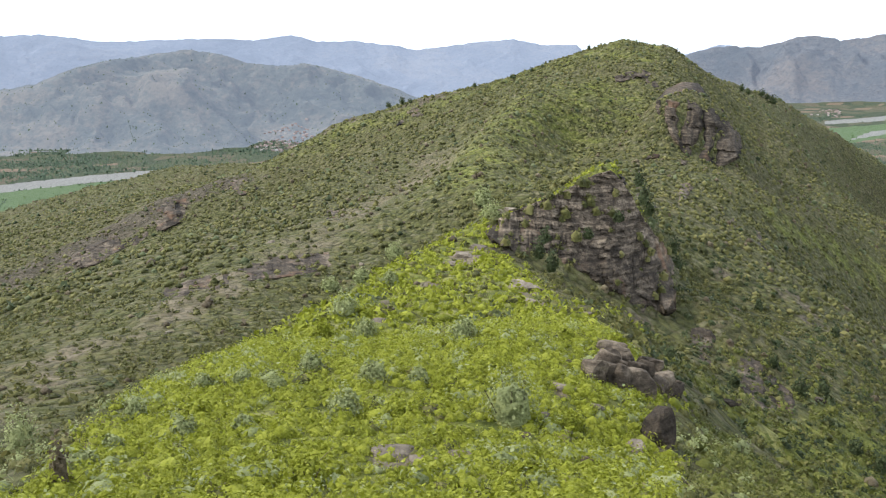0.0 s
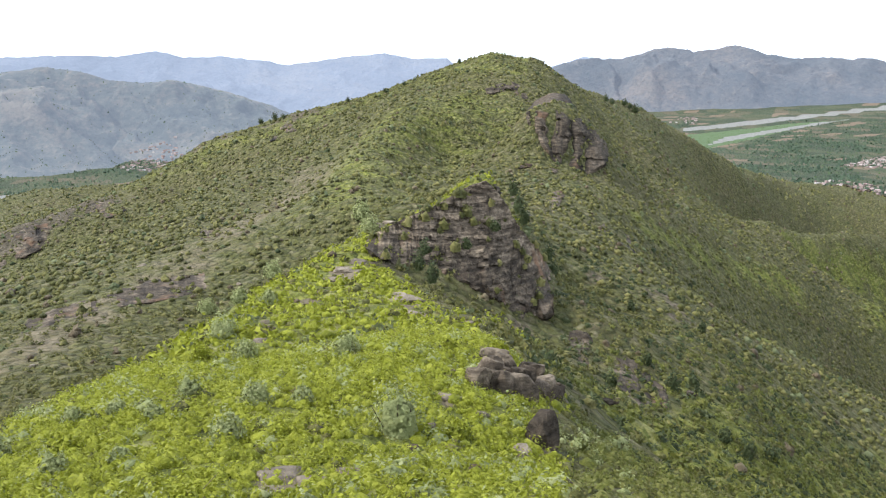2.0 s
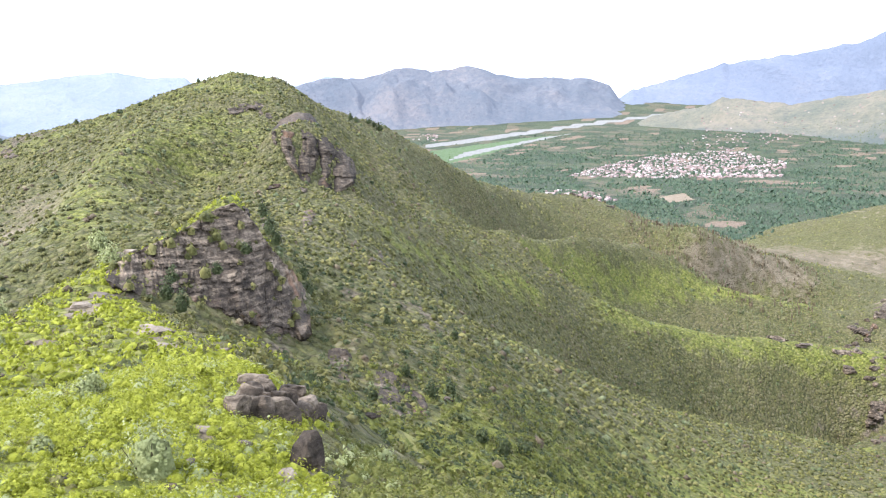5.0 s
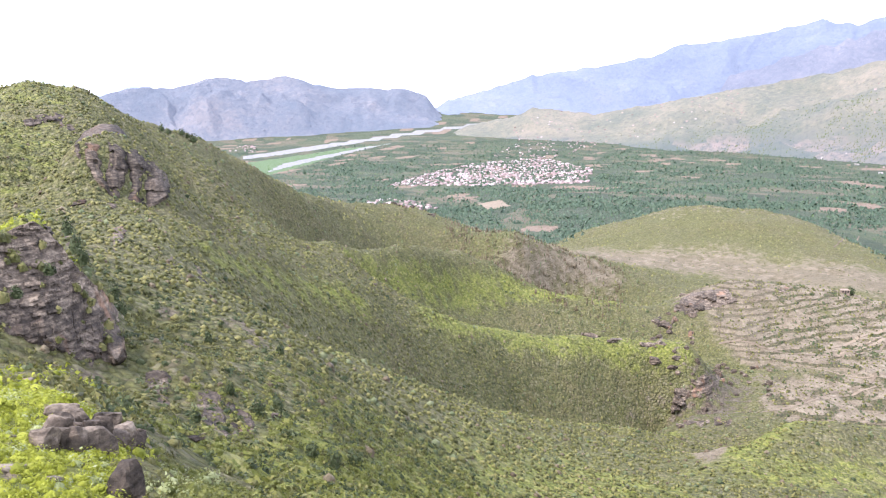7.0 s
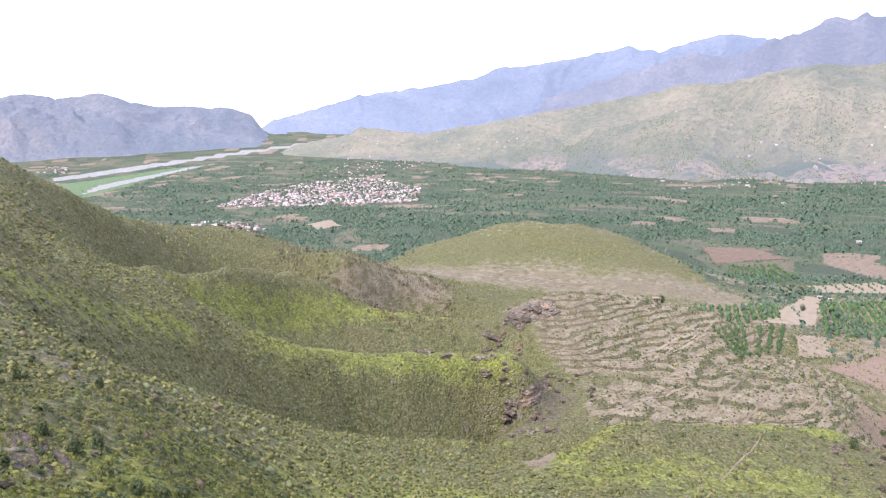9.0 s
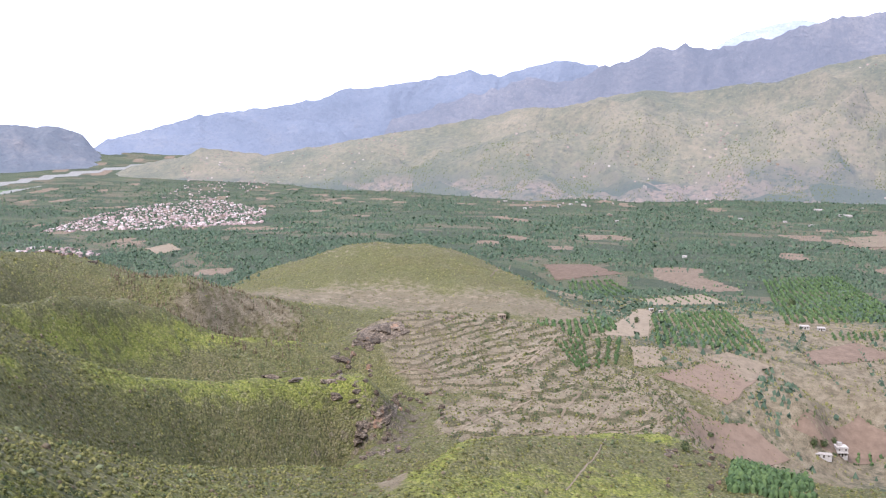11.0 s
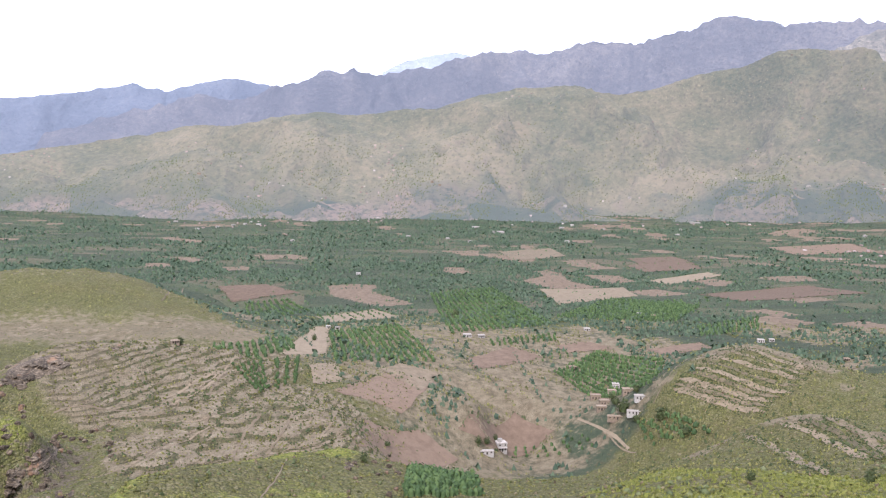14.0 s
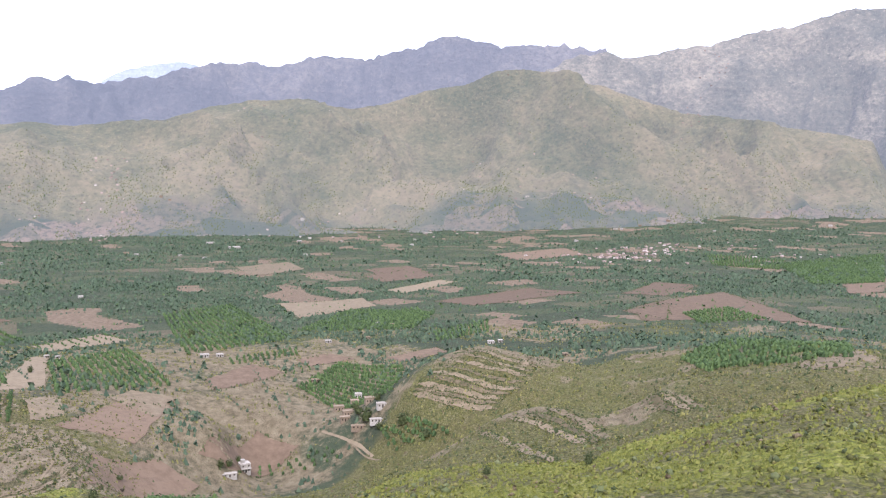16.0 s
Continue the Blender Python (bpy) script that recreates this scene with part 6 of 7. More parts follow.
orchard(7, 3.2, (118.61, 1840), (124.7, 2184), (124.8, 1565), (120.94, 1472))
orchard(6, 3.0, (113.07, 610), (123.01, 860), (123.39, 454), (114.86, 535))
orchard(6, 3.0, (113.12, 1030), (116.05, 1105), (118.45, 1019), (114.38, 944))
orchard(6, 2.8, (92.01, 1093), (95.8, 1136), (96.77, 1017), (92.4, 999))
orchard(7, 3.2, (114.53, 2057), (119.25, 1929), (118.95, 1713), (114.9, 1787))
orchard(5.5, 2.6, (66.81, 1072), (69.82, 1087), (71.35, 1004), (66.81, 876))

EDGE = np.random.default_rng(19)
EDGE_XY = []
for plot in FIELDS:
    c = corners_xy(plot)
    for a, b in zip(c, np.roll(c, -1, axis=0)):
        n = int(np.linalg.norm(b - a) / (3.2 if np.hypot(*a) < 1500 else 7))
        if EDGE.random() < 0.8:
            EDGE_XY.append(a + (b - a) * EDGE.random((n, 1)) + EDGE.normal(size=(n, 2)) * 1.6)
EDGE_XY = np.concatenate(EDGE_XY)
stuff("field_hedges", "dark bushes along the edges of the ploughed fields", "hedge", TUFT, EDGE_XY[:, 0], EDGE_XY[:, 1], EDGE.uniform(1.2, 3.6, len(EDGE_XY)), LEAF_DARK)

# ---- tracks ----
path("pale footpath worn down the spur", 0.7, (69.74, 332), (69.19, 300), (68.25, 280), (67.10, 259))
path("tan dirt track across the bare slope", 1.6, (56.29, 389), (58.63, 390), (60.20, 401), (62.54, 430), (64.67, 449))
path("pale footpath along the spur crest", 0.8, (64.11, 399), (68.77, 415), (71.83, 422), (73.68, 444), (74.05, 470))
path("tan dirt road below the farm", 1.3, (89.46, 611), (91.21, 579), (92.21, 554), (93.37, 537))
path("tan dirt road to the farm", 1.3, (89.65, 610), (89.42, 636), (90.34, 669), (91.09, 685))
path("tan dirt road up the terraced hill", 1.3, (94.35, 568), (94.86, 577), (95.37, 587), (96.43, 610))
path("tan dirt track across the bare slope", 0.96, (58.25, 464), (60.97, 460), (64.08, 460), (66.40, 479))
path("tan dirt track across the bare slope", 1.3, (61.75, 467), (63.67, 507), (65.59, 539), (66.73, 578))
path("tan dirt track across the bare slope", 1.3, (62.52, 491), (64.44, 520), (65.97, 562), (66.34, 573))
path("pale track on the round hill", 1.9, (61.71, 851), (62.09, 889), (63.04, 1143))
path("tan dirt track along the terraces", 2.08, (72.24, 353), (70.69, 344), (68.37, 411), (66.08, 403))
path("pale track below the bare hill", 2.08, (73.96, 476), (73, 436), (71.85, 420), (68.37, 411))
path("tan dirt track over the bare hill", 2.3400000000000003, (55.22, 473), (58.36, 472), (61.61, 480), (64.57, 503), (65.69, 556))
path("tan dirt track over the bare hill", 2.3400000000000003, (60.12, 402), (61.96, 431), (64.19, 450), (64.57, 465))
path("tan dirt track over the bare hill", 2.08, (66.08, 408), (66.84, 438), (67.97, 464))
path("tan dirt track over the bare hill", 2.08, (68.37, 415), (69.33, 434), (70.27, 472))
path("tan dirt track over the bare hill", 2.08, (71.06, 444), (71.81, 492))
path("tan dirt track over the bare hill", 2.08, (71.46, 423), (72.79, 455), (73.16, 523))
path("tan dirt track over the bare hill", 2.3400000000000003, (61.25, 486), (63.09, 511), (64.95, 540))
path("tan dirt track over the bare hill", 2.3400000000000003, (62.34, 486), (64.57, 516), (65.69, 548))
terrace_bed("brown terrace bed on the hill", 4.6, (102.08, 432), (104.38, 412), (107.44, 367))
terrace_bed("brown terrace bed on the hill", 4.6, (104.73, 435), (107.02, 405), (109.29, 362))
terrace_bed("brown terrace bed on the hill", 4.6, (111.38, 419), (113.22, 389))
terrace_bed("brown terrace bed on the hill", 4.6, (112.81, 415), (114.96, 387))
terrace_bed("brown terrace bed on the hill", 4.6, (95.52, 567), (98.22, 544), (101.3, 530))
terrace_bed("brown terrace bed on the hill", 4.6, (95.89, 573), (98.97, 551), (101.67, 541))
terrace_bed("brown terrace bed on the hill", 4.6, (96.65, 584), (99.72, 560), (102.79, 548))
terrace_bed("brown terrace bed on the hill", 4.6, (97.78, 599), (100.47, 579), (103.53, 565))
terrace_bed("brown terrace bed on the hill", 4.6, (98.91, 621), (101.21, 596), (103.89, 581))
terrace_bed("brown terrace bed on the hill", 4.6, (100.19, 429), (102.9, 381), (105.22, 329))
terrace_bed("brown terrace bed on the hill", 3.4, (95.7, 570), (98.59, 547.5), (101.48, 535.5))
terrace_bed("brown terrace bed on the hill", 3.4, (96.27, 578.5), (99.34, 555.5), (102.23, 544.5))
terrace_bed("brown terrace bed on the hill", 3.4, (97.22, 591.5), (100.09, 569.5), (103.16, 556.5))
terrace_bed("brown terrace bed on the hill", 3.4, (98.34, 610), (100.84, 587.5), (103.71, 573))
terrace_bed("brown terrace bed on the hill", 3.4, (103.41, 433.5), (105.7, 408.5), (108.37, 364.5))
terrace_bed("brown terrace bed on the hill", 3.4, (112.09, 417), (114.09, 388))
path("pale track along the river gully", 2.6, (89.44, 609), (90.58, 589), (92.12, 563), (92.89, 547))

# ---- houses ----
house(84.32, 565, 6.4, 6, 5.6, 20, 'white', 'white two-storey farmhouse with a roof terrace')
house(83.35, 546, 9, 3, 2.0, 10, 'white', 'low whitewashed outbuilding with a flat roof')
house(90.55, 646, 7.5, 5.2, 3.2, 10, 'brick', 'mud-brick farm building with a flat roof')
house(91.14, 618, 6.8, 5.2, 3.2, 14, 'brick', 'mud-brick farm building with a flat roof')
house(91.61, 650, 6.0, 4.5, 3.4, 8, 'brick', 'mud-brick farm building with a flat roof')
house(92.62, 613, 6.8, 5.2, 3.6, 12, 'brick', 'brown brick farmhouse with a dark doorway')
house(93.47, 583, 7.5, 4.0, 2.6, 14, 'white', 'long pale farm building with a white flat roof')
house(90.97, 608, 6.8, 4.5, 3, 12, 'brick', 'mud-brick farm building with a flat roof')
house(93.26, 572, 12.0, 3.0, 2.2, 8, 'white', 'low pale compound wall building')
house(92.06, 581, 13.5, 3.0, 2, 6, 'brick', 'low mud-brick stable along the yard')
house(91.85, 679, 5.2, 4.5, 3.2, 10, 'white', 'small pale farmhouse with a flat roof')
house(62.50, 583, 5.0, 3.6, 2.2, 12, 'brick', 'small mud-brick farmhouse among the orchards')
house(72.39, 830, 4.0, 2.9, 2.2, 12, 'white', 'small pale farmhouse among the orchards')
house(73.01, 821, 3.5, 2.5, 2.2, 12, 'white', 'small pale farmhouse among the orchards')
house(81.79, 788, 7.1, 5.0, 2.4, 12, 'white', 'small pale farmhouse among the orchards')
house(82.75, 790, 6.0, 4.3, 2.3, 12, 'white', 'small pale farmhouse among the orchards')
house(89.80, 865, 6.0, 4.3, 2.2, 12, 'white', 'small pale farmhouse among the orchards')
house(92.44, 883, 5.0, 3.6, 2.2, 12, 'brick', 'small mud-brick farmhouse among the orchards')
house(93.14, 984, 5.0, 3.6, 2.3, 12, 'white', 'small pale farmhouse among the orchards')
house(100.76, 836, 6.0, 4.3, 2.4, 12, 'white', 'small pale farmhouse among the orchards')
house(101.40, 840, 4.5, 3.2, 2.3, 12, 'white', 'small pale farmhouse among the orchards')
house(88.95, 727, 6.0, 4.3, 2.2, 12, 'brick', 'small mud-brick farmhouse among the orchards')
house(94.08, 973, 4.5, 3.2, 2.2, 12, 'brick', 'small mud-brick farmhouse among the orchards')
house(81.81, 1981, 9.8, 7.0, 4.0, 12, 'white', 'small pale farmhouse among the orchards')
house(82.16, 2430, 21.0, 15.0, 4.0, 12, 'white', 'small pale farmhouse among the orchards')
house(83.68, 2269, 28.0, 20.0, 4.0, 12, 'white', 'small pale farmhouse among the orchards')
house(70.00, 1964, 8.4, 6.0, 3.2, 12, 'white', 'small pale farmhouse among the orchards')
house(74.37, 1318, 6.3, 4.5, 3.2, 12, 'white', 'small pale farmhouse among the orchards')
house(95.30, 2298, 9.8, 7.0, 4.0, 12, 'white', 'small pale farmhouse among the orchards')
house(96.35, 2673, 28.0, 20.0, 4.0, 12, 'white', 'small pale farmhouse among the orchards')
house(105.75, 755, 4.5, 3.2, 2.2, 12, 'brick', 'small mud-brick farmhouse among the orchards')
house(77.67, 2114, 9.8, 7.0, 3.2, 12, 'white', 'small pale farmhouse among the orchards')
house(80.30, 2061, 8.4, 6.0, 3.2, 12, 'white', 'small pale farmhouse among the orchards')
house(88.25, 2037, 9.8, 7.0, 4.0, 12, 'white', 'small pale farmhouse among the orchards')

# ---- the towns of the valley: plot corners, number of houses ----
town("dense pinkish town of flat-roofed houses", 1300, (33.32, 2022), (35.22, 2276), (39.00, 2641), (43.49, 2809), (46.82, 2397), (46.47, 1958), (39.37, 1938))
town("scattered white houses above the town", 110, (39.75, 2837), (41.25, 3694), (44.94, 4002), (47.15, 3350), (45.34, 2908), (42.37, 2713))
town("grey village of small houses behind the knoll", 60, (30.66, 1642), (33.31, 1761), (36.71, 1523), (36.33, 1440))
town("grey-white town beyond the river", 150, (-12.75, 2245), (-11.64, 2538), (-8.90, 2595), (-8.56, 2348), (-10.59, 2162))
town("white village at the foot of the mountain", 40, (22.77, 3456), (23.67, 3747), (24.74, 3698), (24.72, 3346))
town("village of brown and white houses on the plain", 90, (107.03, 1904), (108.47, 2177), (112.76, 2285), (112.79, 2025), (109.22, 1878))
town("white village at the foot of the slope", 60, (112.49, 3409), (113.17, 4396), (116.76, 4494))
town("scattered houses at the foot of the slope", 70, (43.23, 3344), (48.86, 3901), (56.31, 3877), (55.96, 3355))
town("scattered houses at the river bend", 40, (39.92, 4141), (42.15, 4597), (44.74, 4346), (42.87, 4004))
town("hamlet of dark houses below the slope", 50, (73.22, 2634), (75.40, 3319), (77.63, 3310), (76.16, 2540))
town("scattered houses among the fields", 40, (59.95, 2646), (63.49, 3586), (73.22, 2852), (66.85, 2248))
town("scattered houses along the valley edge", 90, (81.40, 2678), (85.11, 4188), (103.27, 3890), (109.81, 2973), (92.71, 2371))
town("scattered houses on the plain", 60, (101.80, 2050), (116.19, 2453), (124.53, 2307), (122.78, 1729), (105.56, 1769))

# ---- single shrubs and small trees: bearing, distance, width, height ----
grey_shrub("grey-green bushy shrub among low scrub", 4.89, 21.9, 1.51, 1.44)
grey_shrub("grey-green bushy shrub among low scrub", -6.93, 21.3, 0.87, 0.74)
grey_shrub("grey-green bushy shrub among low scrub", -4.96, 25.0, 0.82, 0.66)
grey_shrub("grey-green bushy shrub among low scrub", -5.49, 40.7, 1.13, 1.01)
grey_shrub("grey-green bushy shrub among low scrub", 1.43, 32.4, 1.02, 0.82)
grey_shrub("grey-green bushy shrub among low scrub", -1.76, 25.0, 0.59, 0.47)
grey_shrub("grey-green bushy shrub among low scrub", -13.92, 26.2, 0.52, 0.41)
grey_shrub("grey-green bushy shrub among low scrub", -9.28, 26.7, 0.74, 0.67)
grey_shrub("grey-green bushy shrub among low scrub", -6.82, 46.7, 1.54, 1.38)
grey_shrub("grey-green bushy shrub among low scrub", -3.67, 65.2, 1.29, 1.03)
grey_shrub("grey-green bushy shrub among low scrub", -21.04, 24.4, 0.64, 0.58)
grey_shrub("grey-green bushy shrub among low scrub", -18.06, 20.1, 0.61, 0.49)
grey_shrub("grey-green bushy shrub among low scrub", -24.46, 18.2, 0.55, 0.44)
grey_shrub("grey-green bushy shrub among low scrub", -3.26, 127.6, 2.52, 2.52)
grey_shrub("grey-green bushy shrub among low scrub", 3.30, 93.5, 2.22, 1.99)
grey_shrub("grey-green bushy shrub among low scrub", 2.71, 144.4, 2.85, 2.57)
grey_shrub("grey-green bushy shrub among low scrub", -16.56, 26.7, 0.60, 0.48)
grey_shrub("grey-green bushy shrub among low scrub", -11.65, 24.8, 0.55, 0.39)
grey_shrub("grey-green bushy shrub among low scrub", -22.62, 20.0, 0.47, 0.38)
grey_shrub("grey-green bushy shrub among low scrub", -14.09, 20.5, 0.48, 0.34)
grey_shrub("grey-green bushy shrub among low scrub", -7.74, 112.4, 2.22, 1.78)
grey_shrub("grey-green bushy shrub among low scrub", -5.60, 67.8, 1.25, 1.12)
green_shrub("bright green leafy shrub among low scrub", -8.41, 41.3, 1.25, 1.13)
green_shrub("bright green leafy shrub among low scrub", -0.16, 23.7, 0.62, 0.50)
green_shrub("bright green leafy shrub among low scrub", 8.50, 32.8, 0.78, 0.54)
green_shrub("bright green leafy shrub among low scrub", 3.83, 26.4, 0.76, 0.46)
green_shrub("bright green leafy shrub among low scrub", -9.97, 15.1, 1.19, 0.72)
green_shrub("bright green leafy shrub among low scrub", 1.47, 19.1, 0.63, 0.38)
green_shrub("bright green leafy shrub among low scrub", -26.26, 16.7, 0.77, 0.46)
green_shrub("bright green leafy shrub among low scrub", 9.10, 22.1, 0.87, 0.52)
green_shrub("bright green leafy shrub among low scrub", -15.48, 14.9, 0.88, 0.44)
green_shrub("bright green leafy shrub among low scrub", 6.40, 15.8, 0.83, 0.50)
green_shrub("bright green leafy shrub among low scrub", -17.05, 22.8, 0.90, 0.54)
green_shrub("bright green leafy shrub among low scrub", -3.40, 21.0, 0.69, 0.42)
green_shrub("bright green leafy shrub among low scrub", 11.97, 34.1, 0.90, 0.54)
dry_sapling("thin dry sapling rising from the scrub", -25.92, 16.7, 0.51, 1.31)
grey_shrub("grey-green bushy shrub among low scrub", -27.96, 47.1, 1.86, 2.23)
cliff_bush("dark green bush clinging to the rock", 6.55, 86.2, 1.47, 2.06)
cliff_bush("dark green bush clinging to the rock", 7.45, 85.1, 1.68, 2.18)
cliff_bush("dark green bush clinging to the rock", 6.98, 89.0, 1.29, 1.55)
cliff_bush("dark green bush clinging to the rock", 13.32, 150.4, 2.58, 3.86)
cliff_bush("dark green bush clinging to the rock", 13.68, 137.2, 2.17, 3.03)
cliff_bush("dark green bush clinging to the rock", 12.97, 178.6, 2.59, 3.62)
cliff_bush("dark green bush clinging to the rock", 15.36, 124.6, 1.97, 2.36)
cliff_bush("dark green bush clinging to the rock", 15.73, 120.9, 1.75, 2.10)
dark_shrub("dark green bush clinging to the rock", 30.37, 84.7, 2.34, 1.64)
dark_shrub("dark green bush clinging to the rock", 28.98, 79.6, 1.89, 2.26)
dark_shrub("dark green bush clinging to the rock", 27.51, 80.1, 1.58, 1.58)
dark_shrub("dark green bush clinging to the rock", 23.93, 85.8, 1.69, 2.03)
dark_shrub("dark green bush clinging to the rock", 25.30, 90.7, 1.43, 1.72)
cliff_bush("dark green bush clinging to the rock", 11.76, 98.6, 1.43, 1.29)
cliff_bush("dark green bush clinging to the rock", 9.82, 93.1, 1.35, 1.21)
dark_shrub("dark green bush clinging to the rock", 20.96, 116.8, 1.23, 1.60)
dark_shrub("dark green bush clinging to the rock", 25.62, 121.2, 1.28, 1.66)
dark_shrub("dark green bush clinging to the rock", 22.15, 89.0, 1.17, 1.41)
dark_shrub("dark green bush clinging to the rock", 19.78, 78.4, 1.14, 1.25)
small_tree("small dark tree standing on the skyline", -3.58, 351.5, 2.31, 2.78)
small_tree("small dark tree standing on the skyline", -2.68, 350.8, 2.54, 3.56)
small_tree("small dark tree standing on the skyline", -2.16, 344.8, 1.82, 2.18)
small_tree("small dark tree standing on the skyline", 18.90, 356.9, 2.58, 3.62)
small_tree("small dark tree standing on the skyline", 19.31, 368.5, 2.43, 2.43)
small_tree("small dark tree standing on the skyline", 20.11, 381.4, 3.01, 3.01)
small_tree("small dark tree standing on the skyline", 20.80, 382.2, 3.52, 4.23)
small_tree("small dark tree standing on the skyline", 20.45, 383.0, 2.52, 3.03)
small_tree("small dark tree standing on the skyline", 9.40, 336.8, 1.55, 2.33)
small_tree("small dark tree standing on the skyline", 4.47, 322.0, 1.48, 1.78)
small_tree("small dark tree standing on the skyline", 2.08, 341.2, 1.80, 2.16)
small_tree("small dark tree standing on the skyline", 5.75, 336.1, 1.55, 1.86)
small_tree("round dark green tree beside the farm", 94.85, 550.2, 8.69, 8.69)
small_tree("round dark green tree beside the farm", 92.42, 583.0, 9.98, 9.98)
small_tree("round dark green tree beside the farm", 91.86, 603.3, 6.35, 6.35)
small_tree("round dark green tree beside the farm", 91.62, 624.4, 4.93, 4.93)
small_tree("round dark green tree beside the farm", 93.19, 598.2, 5.51, 5.51)
small_tree("round dark green tree beside the farm", 82.76, 549.0, 5.06, 5.57)
small_tree("round dark green tree beside the farm", 83.34, 553.7, 5.10, 5.61)
small_tree("round dark green tree beside the farm", 83.91, 571.8, 4.52, 4.97)
small_tree("round dark green tree beside the farm", 93.28, 567.0, 5.23, 5.23)
small_tree("round dark green tree beside the farm", 96.50, 528.2, 6.26, 6.26)
small_tree("round dark green tree beside the farm", 76.49, 491.1, 3.88, 3.10)
small_tree("round dark green tree beside the farm", 74.91, 338.2, 3.56, 4.63)
small_tree("round dark green tree beside the farm", 62.83, 585.5, 5.40, 4.86)
small_tree("round dark green tree beside the farm", 107.56, 187.6, 2.47, 3.46)
small_tree("round dark green tree beside the farm", 100.67, 185.6, 2.20, 2.42)
small_tree("round dark green tree beside the farm", 80.99, 928.2, 8.55, 9.41)
small_tree("round dark green tree beside the farm", 71.48, 728.5, 4.80, 6.24)


# far farmhouses along the foot of the mountains
FAR_FARMS = np.random.default_rng(77)
for _ in range(46):
    house(float(FAR_FARMS.uniform(62, 126)), float(FAR_FARMS.uniform(2100, 3150)), float(FAR_FARMS.uniform(7, 13)), float(FAR_FARMS.uniform(6, 9)), float(FAR_FARMS.uniform(3, 4.5)), float(FAR_FARMS.uniform(-30, 30)), "white" if FAR_FARMS.random() < 0.6 else "brick", "small flat-roofed farmhouse far out among the orchards")


# ---- the low scrub that covers the hillsides, and the trees of the plain ----
def spread(count, az0, az1, near, far, keep, seed):
    """Chance places on the land, evenly over its area, kept by a share between 0 and 1."""
    rng = np.random.default_rng(seed)
    az, r = rng.uniform(az0, az1, count), np.sqrt(rng.uniform(near ** 2, far ** 2, count))
    ok = rng.random(count) < keep(az, r)
    az, r = az[ok], r[ok]
    return r * np.sin(np.radians(az)), r * np.cos(np.radians(az)), r, rng


def bare(az, r):
    return np.clip(1 - 1.3 * sample(soil, az, r) - 0.9 * sample(rock_cover, az, r), 0.08, 1) * (1 - sample(FARM, az, r)) * (1 - 0.85 * np.clip(1.6 * sample(TERRACED, az, r), 0, 1)) * (1 - 0.85 * (value_noise(az * r / 57 / 1.7, r / 1.7, 5) > 0.8))


def lush_share(az, r):
    return sample(lush, az, r)


def cover(name, label, count, az0, az1, near, far, keep, protos, small, large, material, seed):
    x, y, r, rng = spread(count, az0, az1, near, far, keep, seed)
    size = rng.uniform(small, large, len(x)) * (1 + 0.25 * rng.normal(size=len(x)).clip(-1, 2))
    return stuff(name, label, "scrub", protos, x, y, size, material)


SAPLING = [leaves(np.random.default_rng(60 + k), 5, 0.5, 1.6, 0.2, 0.1, 5, 2, 0.7) for k in range(5)]
cover("low_scrub", "bright green low scrub on the near ridge", 11500, -33, 17, 11, 42, lambda a, r: bare(a, r) * lush_share(a, r), FINE, 0.3, 0.85, LEAF_BRIGHT, 11)
cover("low_scrub", "mid-green low scrub just below the brink", 2600, 17, 36, 14, 42, lambda a, r: bare(a, r) * np.clip(lush_share(a, r) + 0.2, 0, 1), FINE, 0.35, 0.9, LEAF_SPUR, 29)
cover("low_scrub", "olive low scrub between the bright bushes", 1600, -33, 30, 11, 42, lambda a, r: bare(a, r) * (1 - 0.75 * lush_share(a, r)), FINE, 0.4, 0.9, LEAF_OLIVE, 12)
cover("low_scrub", "grey-green low scrub on the near ridge", 620, -33, 21, 14, 42, bare, FINE, 0.45, 1.0, LEAF_SILVER, 13)
cover("low_scrub", "mid-green scrub on the slope below the brink", 5200, 14, 46, 42, 125, lambda a, r: bare(a, r) * lush_share(a, r), MIDDLE, 0.7, 1.6, LEAF_SPUR, 27)
cover("low_scrub", "bright green scrub on the ridge", 6800, -33, 14, 42, 125, lambda a, r: bare(a, r) * lush_share(a, r), MIDDLE, 0.7, 1.6, LEAF_BRIGHT, 14)
cover("low_scrub", "olive scrub on the ridge slopes", 9000, -33, 60, 40, 125, lambda a, r: bare(a, r) * (1 - 0.7 * lush_share(a, r)), MIDDLE, 0.7, 1.5, LEAF_OLIVE, 15)
cover("low_scrub", "grey-green scrub on the ridge slopes", 800, -33, 60, 42, 125, bare, MIDDLE, 0.7, 1.5, LEAF_GREY, 16)
cover("low_scrub", "dark bushes on the shaded slopes", 2400, 13, 60, 40, 140, bare, MIDDLE, 0.7, 1.6, LEAF_DARK, 17)
cover("low_scrub", "bright green scrub on hill and spurs", 9000, -33, 128, 125, 480, lambda a, r: bare(a, r) * lush_share(a, r), COARSE_LEAF, 0.7, 1.4, LEAF_SPUR, 18)
cover("low_scrub", "olive scrub on the hillsides", 34000, -33, 128, 125, 480, lambda a, r: bare(a, r) * (0.8 - 0.5 * lush_share(a, r)), COARSE_LEAF, 0.7, 1.6, LEAF_OLIVE, 19)
cover("low_scrub", "olive scrub on hill and ridge flanks", 28000, -33, 62, 115, 350, lambda a, r: bare(a, r) * (0.9 - 0.3 * lush_share(a, r)), COARSE_LEAF, 0.7, 1.6, LEAF_OLIVE, 26)
